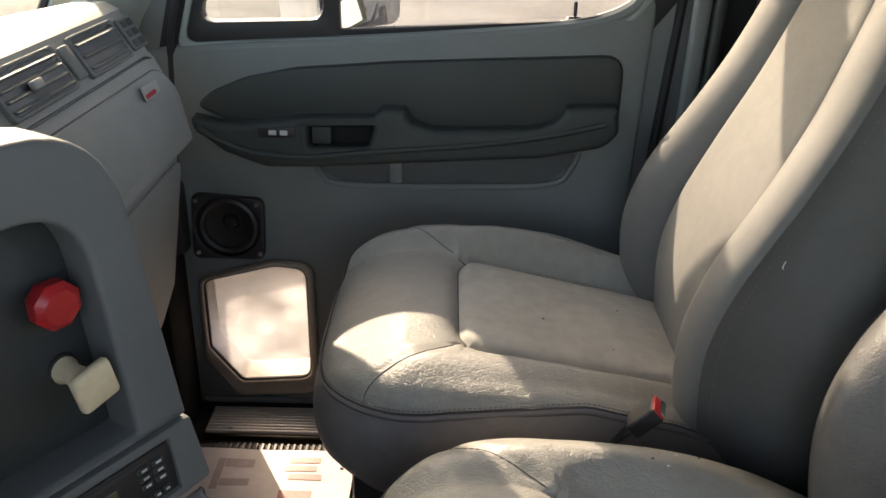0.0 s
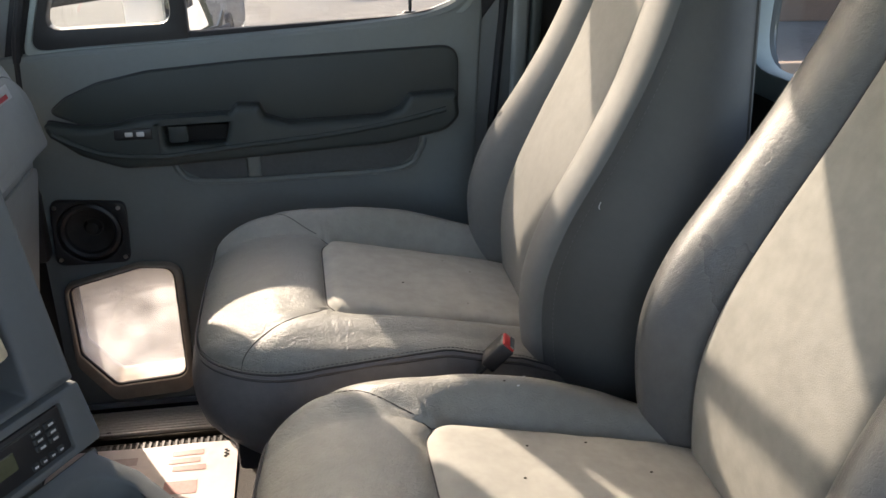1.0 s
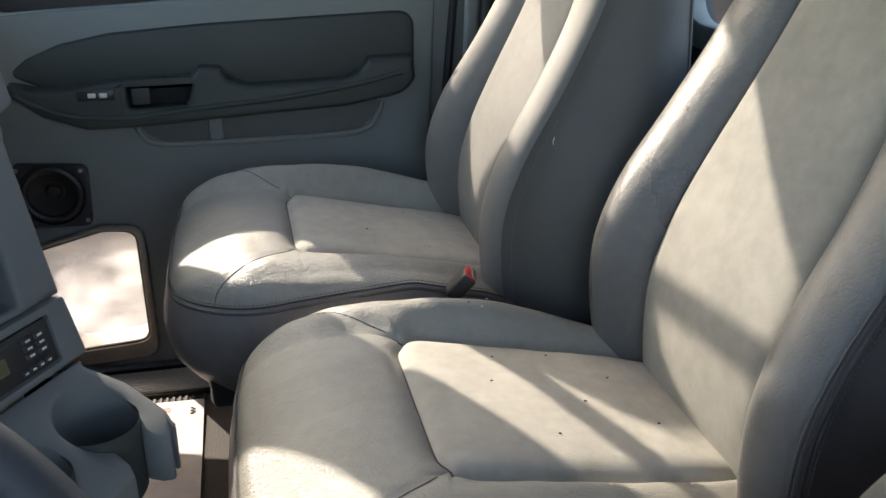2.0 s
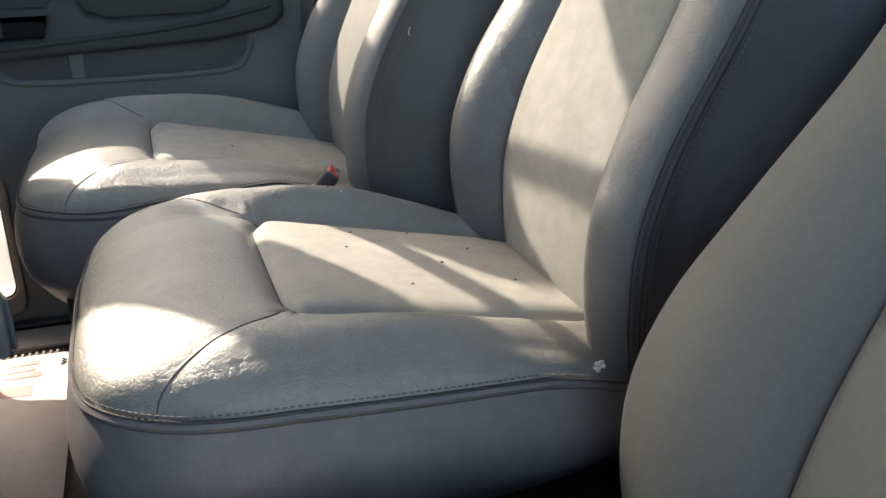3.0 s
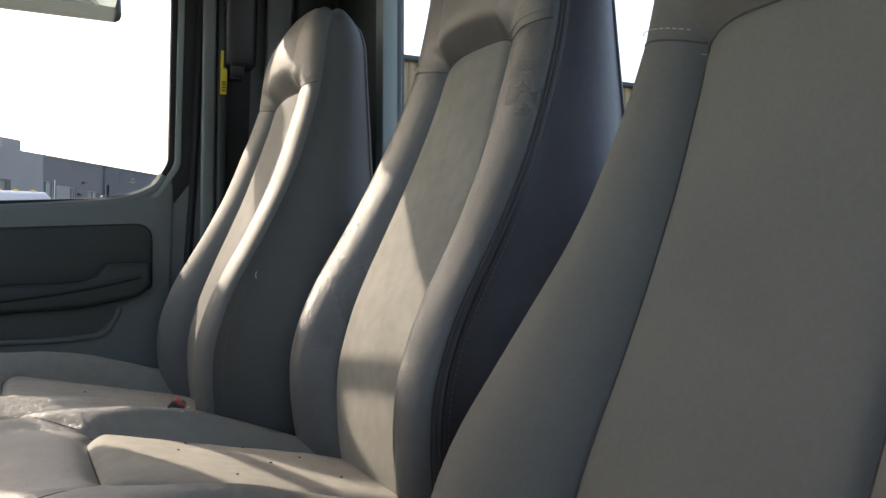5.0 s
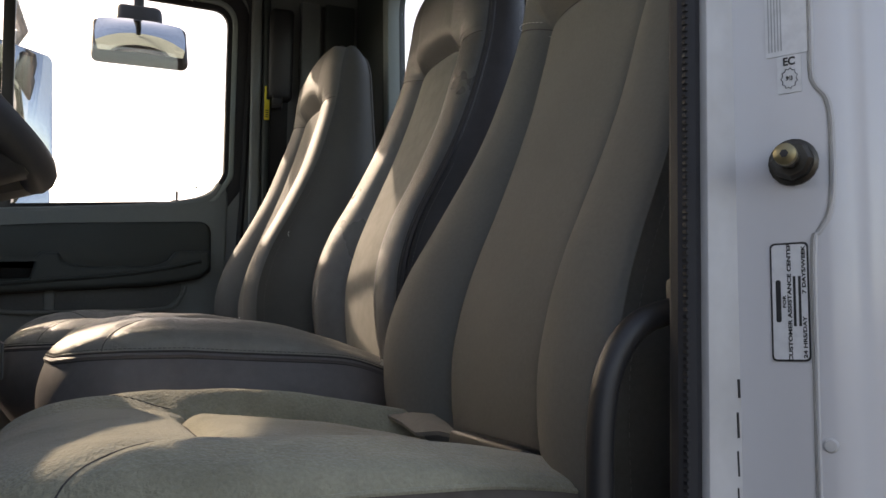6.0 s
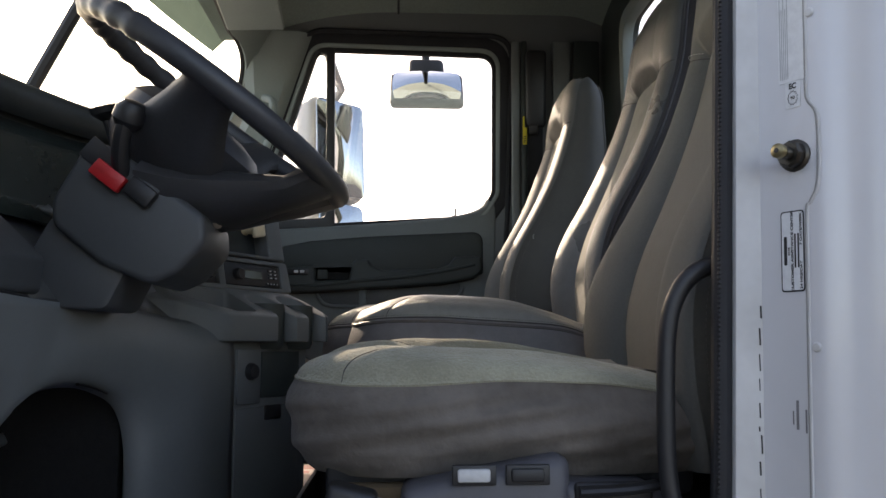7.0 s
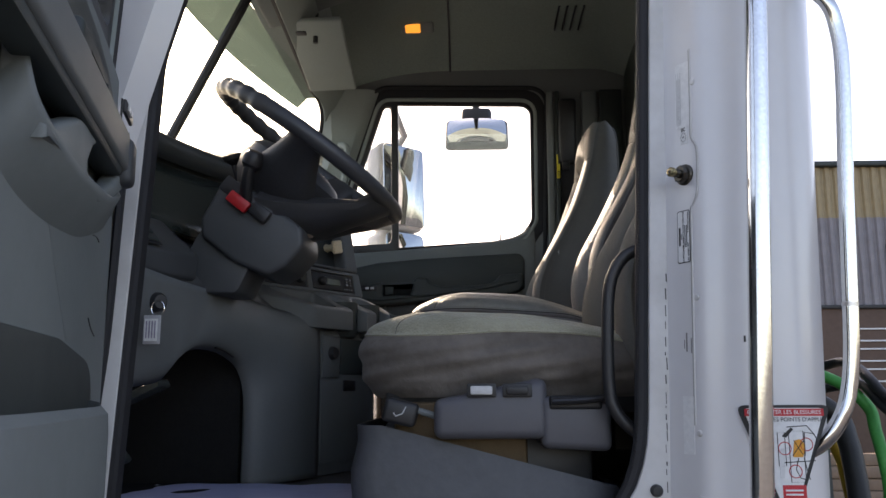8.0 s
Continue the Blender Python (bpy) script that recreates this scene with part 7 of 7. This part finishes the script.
for i in range(15):
    x = -0.52 + 0.35 * i / 14
    rows.append([(x, y, film_z(x, y)) for y in [1.374 - 0.55 * j / 20 - 0.012 * (x + 0.35) for j in range(21)]])
part("sheet", surf(rows), M_FILM, ff, sharp=0)
for (x0, x1, y0, y1), mm in (((-0.295, -0.235, 1.335, 1.350), M_PRINT), ((-0.300, -0.240, 1.312, 1.327), M_PRINT), ((-0.290, -0.228, 1.289, 1.304), M_PRINT), ((-0.300, -0.240, 1.225, 1.26), M_PRINT), ((-0.415, -0.36, 1.322, 1.345), M_PRINTB), ((-0.430, -0.416, 1.26, 1.345), M_PRINTB), ((-0.415, -0.36, 1.27, 1.29), M_PRINTB)):
    part("print_bar", surf([[(x, y, film_z(x, y) + 0.0009) for y in (y0, (y0 + y1) / 2, y1)] for x in (x0, x0 * 0.75 + x1 * 0.25, (x0 + x1) / 2, x0 * 0.25 + x1 * 0.75, x1)]), mm, ff, "faded print on the film")
for i in range(5):
    part("print_bar", rbox((-0.196 + 0.004 * (i % 2), 1.342 - i * 0.005, FLOOR + 0.0075), (-0.190 + 0.004 * (i % 2), 1.3435 - i * 0.005, FLOOR + 0.0095), 0), M_INK, ff)
fb = thing("floor_film_driver", "crumpled blue-white protective film in the driver's footwell", "film")
rows = []
for i in range(21):
    x = -0.62 + 0.50 * i / 20
    rows.append([(x, y, FLOOR + 0.010 + 0.012 * abs(noise.noise(Vector((x * 8, y * 8, 4.5)))) + 0.03 * max(0, 0.0 - y)) for y in [-0.29 + 0.45 * j / 16 for j in range(17)]])
part("sheet", surf(rows), M_FILMB, fb, sharp=0)

# marks, labels and hardware on the slanted face of the driver's door post
_d, _u = Vector((0.54, -0.84, 0)).normalized(), Vector((0.034, 0, 1)).normalized()
POST = Matrix((_d, _u, _d.cross(_u))).transposed().to_4x4()
if POST.col[2].x > 0:
    POST = Matrix((_d, _u, -_d.cross(_u))).transposed().to_4x4()
POST.translation = (0.4060, -0.3565, 1.6)


def on_post(bm):
    """Carry a mesh built flat (across, up, outwards) on to the post's face."""
    bmesh.ops.transform(bm, matrix=POST, verts=bm.verts)
    bmesh.ops.recalc_face_normals(bm, faces=bm.faces)
    return bm


st = thing("door_striker", "worn steel door striker pin with a brass tip", "striker")
SP = POST @ pose(0.031, 0.405, 0.0)
part("washer", lathe([(0, 0.005), (0.0150, 0.005), (0.0175, 0.003), (0.0175, 0), (0, 0)], 20, SP), M_STEEL, st)
part("nut", lathe([(0, 0.015), (0.0125, 0.015), (0.0150, 0.012), (0.0150, 0.004), (0, 0.004)], 8, SP), M_STEEL, st)
part("pin", lathe([(0, 0.024), (0.0060, 0.024), (0.0072, 0.021), (0.0072, 0.014), (0, 0.014)], 16, SP), M_STEEL, st)
tip = part("tip", lathe([(0, 0.036), (0.0050, 0.036), (0.0078, 0.0345), (0.0080, 0.029), (0.0052, 0.026), (0.0052, 0.022), (0, 0.022)], 18, SP), M_BRASS, st, "brass pin head")
part("socket", lathe([(0, 0.0364), (0.0030, 0.0364)], 6, SP), M_BLACK, tip)
stp = thing("striker_pocket", "pressed pocket in the white door post round the striker", "panel", kind="structure")
edge = smooth_path([(0.0435, 0.62, 0), (0.0440, 0.52, 0), (0.0435, 0.475, 0), (0.046, 0.462, 0), (0.0535, 0.450, 0), (0.0560, 0.430, 0), (0.0555, 0.385, 0), (0.0525, 0.365, 0), (0.0455, 0.352, 0), (0.0415, 0.340, 0), (0.0405, 0.25, 0), (0.0400, 0.0, 0)], 6)
part("pocket_edge", tube([POST @ Vector(p) for p in edge], 0.0012, 6), mat("grey_joint", (0.33, 0.32, 0.30), rough=0.6, bump=0), stp)
part("pocket_lip", tube([POST @ (Vector(p) + Vector((0.0022, 0, 0))) for p in edge], 0.0016, 6), M_JAMB, stp)


def jamb_label(name, label, x0, x1, z0, z1, border=True):
    t = thing(name, label, "label")
    if border:
        part("border", on_post(plate(fillet([(x0, z0), (x1, z0), (x1, z1), (x0, z1)], 0.004), [], "z", 0.0002, 0.0008)), M_INK, t)
        part("paper", on_post(plate(fillet([(x0 + 0.0013, z0 + 0.0015), (x1 - 0.0013, z0 + 0.0015), (x1 - 0.0013, z1 - 0.0015), (x0 + 0.0013, z1 - 0.0015)], 0.0032), [], "z", 0.0006, 0.0012)), M_PAPER, t)
    else:
        part("paper", on_post(plate(fillet([(x0, z0), (x1, z0), (x1, z1), (x0, z1)], 0.0015), [], "z", 0.0002, 0.0010)), M_PAPER, t)
    return t


def jamb_text(body, size, x, z, parent, up=True, material=None, wide=1.0):
    m = POST @ pose(x, z, 0.0014, 0, 0, 90 if up else 0) @ Matrix.Diagonal((1, wide, 1, 1) if up else (wide, 1, 1, 1))
    text_mesh(body, size, m, material or M_INK, parent, 0.0001, bold=0.035)


lb = jamb_label("service_label", "white service label with upright black lettering on the door post", 0.0125, 0.0392, 0.2585, 0.3455)
jamb_text("CUSTOMER ASSISTANCE CENTER", 0.0058, 0.0258, 0.302, lb, wide=0.62)
jamb_text("FOR", 0.0048, 0.0222, 0.302, lb, wide=0.6)
jamb_text("24 HRS/DAY", 0.0056, 0.0358, 0.276, lb, wide=0.62)
jamb_text("7 DAYS/WEEK", 0.0056, 0.0358, 0.325, lb, wide=0.62)
for i in range(2):
    part("number_bar", on_post(rbox((0.0282 + i * 0.0036, 0.284, 0.0010), (0.0300 + i * 0.0036, 0.3205, 0.0014), 0)), M_INK, lb)
part("brand_oval", on_post(plate(fillet([(0.0162, 0.287), (0.0198, 0.287), (0.0198, 0.318), (0.0162, 0.318)], 0.0017), [], "z", 0.0010, 0.0014)), M_INK, lb)
lb2 = jamb_label("approval_label", "small white approval label with a leaf-shaped outline", 0.0213, 0.0385, 0.4585, 0.4875, False)
jamb_text("EC", 0.0085, 0.0299, 0.4825, lb2, False, wide=0.85)
jamb_text("963", 0.0046, 0.0299, 0.4695, lb2, False, wide=0.7)
part("leaf_outline", tube([POST @ Vector((0.0299 + (0.0048 + 0.0012 * (i % 2)) * math.cos(2 * math.pi * i / 22), 0.4695 + (0.0068 + 0.0013 * (i % 2)) * math.sin(2 * math.pi * i / 22), 0.0013)) for i in range(22)], 0.0003, 4, closed=True), M_INK, lb2)
lb3 = jamb_label("data_plate", "pale data plate with rows of small print", 0.0135, 0.0430, 0.4880, 0.60, False)
for i in range(5):
    part("print_bar", on_post(rbox((0.0155 + 0.0022 * i, 0.492, 0.0008), (0.0163 + 0.0022 * i, 0.585 - 0.012 * (i % 2), 0.0012), 0)), mat("faint_ink", (0.40, 0.40, 0.40), rough=0.6, bump=0), lb3)
jamb_label("worn_sticker", "worn pale sticker low on the door post", 0.018, 0.040, -0.045, 0.045, False)
sc = thing("paint_scratches", "dark chips and rubbed marks in the white door post", "scratches", kind="structure")
rng = random.Random(5)
bm = bmesh.new()
z = 1.845
while z > 1.50:
    hh_ = rng.uniform(0.003, 0.020)
    x = 0.400 + 0.045 * (z - 1.75) + rng.uniform(-0.0010, 0.0010)
    add(bm, rbox((x - rng.uniform(0.0003, 0.0010), -0.3498, z - hh_), (x + rng.uniform(0.0003, 0.0010), -0.3485, z), 0))
    z -= hh_ + rng.uniform(0.001, 0.014)
part("chips", bm, M_INK, sc, smooth=False)
bm = bmesh.new()
for x, z, w, hh_ in ((0.026, 0.115, 0.003, 0.030), (0.036, 0.112, 0.002, 0.024), (0.022, 0.12, 0.0015, 0.014)):
    add(bm, rbox((x, z, 0.0001), (x + w, z + hh_, 0.0005), 0.0001))
part("rub_marks", on_post(bm), mat("rub_grey", (0.22, 0.21, 0.21), rough=0.8, bump=0), sc, smooth=False)
for x, z in ((0.050, 0.20), (0.050, -0.012), (0.050, 0.56), (0.050, -0.11)):
    b_ = thing("rivet", "white painted rivet in the door post", "rivet", group="door post rivets")
    part("head", lathe([(0, 0.0025), (0.004, 0.002), (0.0055, 0)], 12, POST @ pose(x, z, 0)), M_JAMB, b_)
bl = thing("bump_stop", "black rubber bump stop low on the door post", "bump stop")
part("pad", lathe([(0, 0.012), (0.007, 0.011), (0.010, 0.006), (0.010, 0)], 14, facing((0.372, -0.350, 1.497), (0, -1, 0))), M_BLACK, bl)

# chrome bar and rail on the outer skin
cb = thing("entry_bar", "vertical polished chrome entry bar on the cab side", "grab bar")
part("bar", tube([(0.482, -0.470, 1.20), (0.503, -0.470, 1.60), (0.5225, -0.470, 1.95), (0.542, -0.470, 2.30), (0.56, -0.470, 2.62)], 0.0170, 24), M_CHROME, cb)
for z, x in ((1.25, 0.485), (2.58, 0.557)):
    part("standoff", tube([(x, -0.470, z), (x, -0.405, z)], 0.012, 10), M_CHROME, cb)
rl = thing("rear_rail", "bent polished tube rail at the cab's rear corner", "rail")
part("tube", tube(smooth_path([(0.60, -0.34, 2.395), (0.645, -0.38, 2.345), (0.682, -0.40, 2.299), (0.697, -0.40, 2.25), (0.700, -0.40, 2.175), (0.690, -0.40, 2.0), (0.681, -0.40, 1.82), (0.675, -0.40, 1.716), (0.666, -0.40, 1.655), (0.650, -0.40, 1.611), (0.622, -0.39, 1.572), (0.58, -0.35, 1.54)], 8), 0.0122, 18), M_CHROME, rl)
part("clamp", tube([(0.6788, -0.40, 1.783), (0.6792, -0.40, 1.790)], 0.0126, 18), M_ALU, rl)

# warning sticker
ws_ = thing("warning_sticker", "triangular red and black warning sticker on the white cab side", "sticker")


def tri_pts(x0, x1, zt, zb, r):
    return fillet([(x0, zt), (x1, zt), ((x0 + x1) / 2 + 0.012, zb), ((x0 + x1) / 2 - 0.012, zb)], [r, r, r * 0.6, r * 0.6], 5)


part("black_border", plate(tri_pts(0.486, 0.629, 1.631, 1.470, 0.010), [], "y", -0.4135, -0.4100), M_INK, ws_)
part("white_field", plate(tri_pts(0.4955, 0.6195, 1.6265, 1.484, 0.007), [], "y", -0.4145, -0.4130), M_PAPER, ws_)
part("red_band", rbox((0.4975, -0.4152, 1.6145), (0.6175, -0.4143, 1.6255), 0), M_INKRED, ws_)


def skin_text(body, size, x, z, material):
    text_mesh(body, size, Matrix.Translation((x, -0.4154, z)) @ pose(0, 0, 0, 90, 0, 0), material, ws_, 0.0001)


skin_text("POUR EVITER LES BLESSURES", 0.0088, 0.5575, 1.6200, M_PAPER)
skin_text("UTILISER LES POINTS D'APPUI", 0.0088, 0.5575, 1.6090, M_INK)
part("red_panel", rbox((0.548, -0.4152, 1.492), (0.583, -0.4143, 1.512), 0), M_INKRED, ws_)
for i in range(2):
    part("print_bar", rbox((0.552, -0.4157, 1.497 + i * 0.006), (0.578, -0.4151, 1.4995 + i * 0.006), 0), M_PAPER, ws_)
part("drawing_panel", plate(fillet([(0.566, 1.553), (0.582, 1.553), (0.586, 1.572), (0.579, 1.580), (0.570, 1.578)], 0.003, 3), [], "y", -0.4152, -0.4143), M_INKOR, ws_)
part("drawing_panel", plate(fillet([(0.545, 1.522), (0.552, 1.522), (0.556, 1.566), (0.548, 1.566)], 0.002, 3), [], "y", -0.4150, -0.4143), M_GREYTXT, ws_)
part("drawing_panel", plate(fillet([(0.551, 1.584), (0.558, 1.582), (0.570, 1.595), (0.566, 1.597)], 0.001, 3), [], "y", -0.4150, -0.4143), M_INK, ws_)
for a_, b_ in (((0.566, 1.555), (0.583, 1.577)), ((0.582, 1.556), (0.569, 1.578))):
    part("drawing_line", tube([(a_[0], -0.4153, a_[1]), (b_[0], -0.4153, b_[1])], 0.0006, 4), M_INK, ws_)
for line in (((0.590, 1.600), (0.600, 1.588), (0.607, 1.574), (0.598, 1.552)), ((0.560, 1.598), (0.590, 1.600)), ((0.600, 1.588), (0.586, 1.590), (0.585, 1.555)), ((0.553, 1.545), (0.600, 1.548)), ((0.575, 1.552), (0.570, 1.535), (0.576, 1.522), (0.586, 1.520)), ((0.583, 1.552), (0.586, 1.536), (0.590, 1.520))):
    part("drawing_line", tube([(x_, -0.4149, z_) for x_, z_ in line], 0.0007, 4), M_INK, ws_)
for x0, x1, z0, z1 in ((0.545, 0.556, 1.540, 1.590), (0.562, 0.584, 1.516, 1.592)):
    part("drawing_line", tube([(x0, -0.4148, z0), (x1, -0.4148, z0), (x1, -0.4148, z1), (x0, -0.4148, z1)], 0.0006, 4, closed=True), M_INK, ws_)
for x, z in ((0.555, 1.566), (0.588, 1.572), (0.569, 1.532)):
    part("drawing_ring", tube([(x + 0.0095 * math.cos(2 * math.pi * i / 20), -0.4149, z + 0.0095 * math.sin(2 * math.pi * i / 20)) for i in range(20)], 0.0007, 4, closed=True), M_INKRED, ws_)
ck = thing("paint_chip", "small dark chip in the white paint", "chip", kind="structure")
part("chip", rbox((0.5055, -0.4118, 1.728), (0.5085, -0.4098, 1.738), 0.0004), M_INK, ck)

# air hoses behind the cab
for nm, col_, rad, pts in (("yellow", (0.55, 0.33, 0.02), 0.013, [(0.80, 0.36, 1.66), (0.92, 0.335, 1.56), (0.95, 0.317, 1.50), (0.95, 0.290, 1.45), (0.95, 0.260, 1.38), (1.0, 0.30, 1.20), (1.3, 0.4, 1.10)]),
                           ("green", (0.03, 0.32, 0.06), 0.013, [(0.80, 0.25, 1.72), (0.90, 0.18, 1.67), (0.95, 0.150, 1.615), (0.95, 0.125, 1.565), (0.95, 0.09, 1.47), (1.0, 0.15, 1.25), (1.3, 0.3, 1.12)]),
                           ("black", (0.02, 0.02, 0.02), 0.024, [(0.80, 0.30, 1.68), (0.93, 0.285, 1.60), (0.95, 0.262, 1.535), (0.95, 0.238, 1.46), (0.95, 0.215, 1.38), (1.0, 0.22, 1.2), (1.2, 0.3, 1.1)]),
                           ("black", (0.02, 0.02, 0.02), 0.011, [(0.80, 0.36, 1.66), (0.93, 0.30, 1.71), (0.95, 0.233, 1.714), (0.95, 0.168, 1.695), (0.95, 0.093, 1.652), (1.0, 0.05, 1.55), (1.2, 0.2, 1.12)]),
                           ("black", (0.02, 0.02, 0.02), 0.011, [(0.80, 0.32, 1.63), (0.93, 0.26, 1.66), (0.95, 0.175, 1.664), (0.95, 0.098, 1.627), (1.0, 0.04, 1.52), (1.2, 0.15, 1.11)])):
    h = thing("air_hose", nm + " rubber air hose behind the cab", "hose", group="air hoses")
    part("hose", tube(smooth_path(pts, 10), rad, 12), mat(nm + "_hose", col_, rough=0.5, big=10, bump=0.2, bump_scale=200), h)

# crumbs, lint and a loose thread on the seats
def crumb(seat_at, p, q, r, material, label, soft=1.0, full=0.015, name="crumb"):
    c = Vector(seat_at) + cushion_point(p, q, soft, full)
    bm = bmesh.new()
    bmesh.ops.create_icosphere(bm, subdivisions=1, radius=r, matrix=Matrix.Translation(c + Vector((0, 0, r * 0.35))) @ Matrix.Diagonal((1.3, 0.8, 0.6, 1)))
    o = part(name, bm, material)
    tagged(o, label, name, group="crumbs on the seats")


rng = random.Random(11)
M_CRUMB = mat("crumb_brown", (0.06, 0.05, 0.04), rough=0.9, bump=0.0)
for p_, q_ in ((0.10, 0.05), (0.35, 0.12), (-0.05, 0.42), (0.42, 0.40), (-0.30, 0.22), (0.20, 0.62), (0.78, 0.30), (0.72, 0.10), (-0.20, 0.70)):
    crumb((-0.082, 0.612, 1.912), p_, q_, rng.uniform(0.0011, 0.0020), M_CRUMB, "tiny dark crumb lying on the middle seat")
for p_, q_ in ((0.70, 0.16), (0.76, 0.20)):
    crumb((-0.082, 0.612, 1.912), p_, q_, 0.0017, M_PAPER, "tiny pale scrap of paper on the middle seat", name="scrap")
for p_, q_ in ((-0.15, 0.15), (0.30, 0.45), (0.15, 0.60), (-0.35, 0.50)):
    crumb((-0.178, 1.165, 1.920), p_, q_, rng.uniform(0.0010, 0.0018), M_CRUMB, "tiny dark crumb lying on the passenger seat", full=0.028)
bm = bmesh.new()
rng = random.Random(4)
for i in range(16):
    m_ = Matrix.Translation((0.394 + rng.uniform(-0.004, 0.004), 0.388 + rng.uniform(-0.004, 0.004), 1.834 + rng.uniform(-0.004, 0.004)))
    bmesh.ops.create_icosphere(bm, subdivisions=1, radius=rng.uniform(0.0015, 0.0030), matrix=m_)
o = part("stuffing_tuft", bm, mat("white_fluff", (0.72, 0.70, 0.65), rough=1.0, bump=0.6, bump_scale=500, dist=0.002))
tagged(o, "small white tuft of stuffing at the seat corner", "tuft")
th = thing("loose_thread", "pale loose thread on the passenger seat's backrest", "thread")
part("strand", tube(smooth_path([(0.371, 0.906, 2.097), (0.368, 0.904, 2.091), (0.371, 0.908, 2.086)], 5), 0.0006, 5), M_PAPER, th)
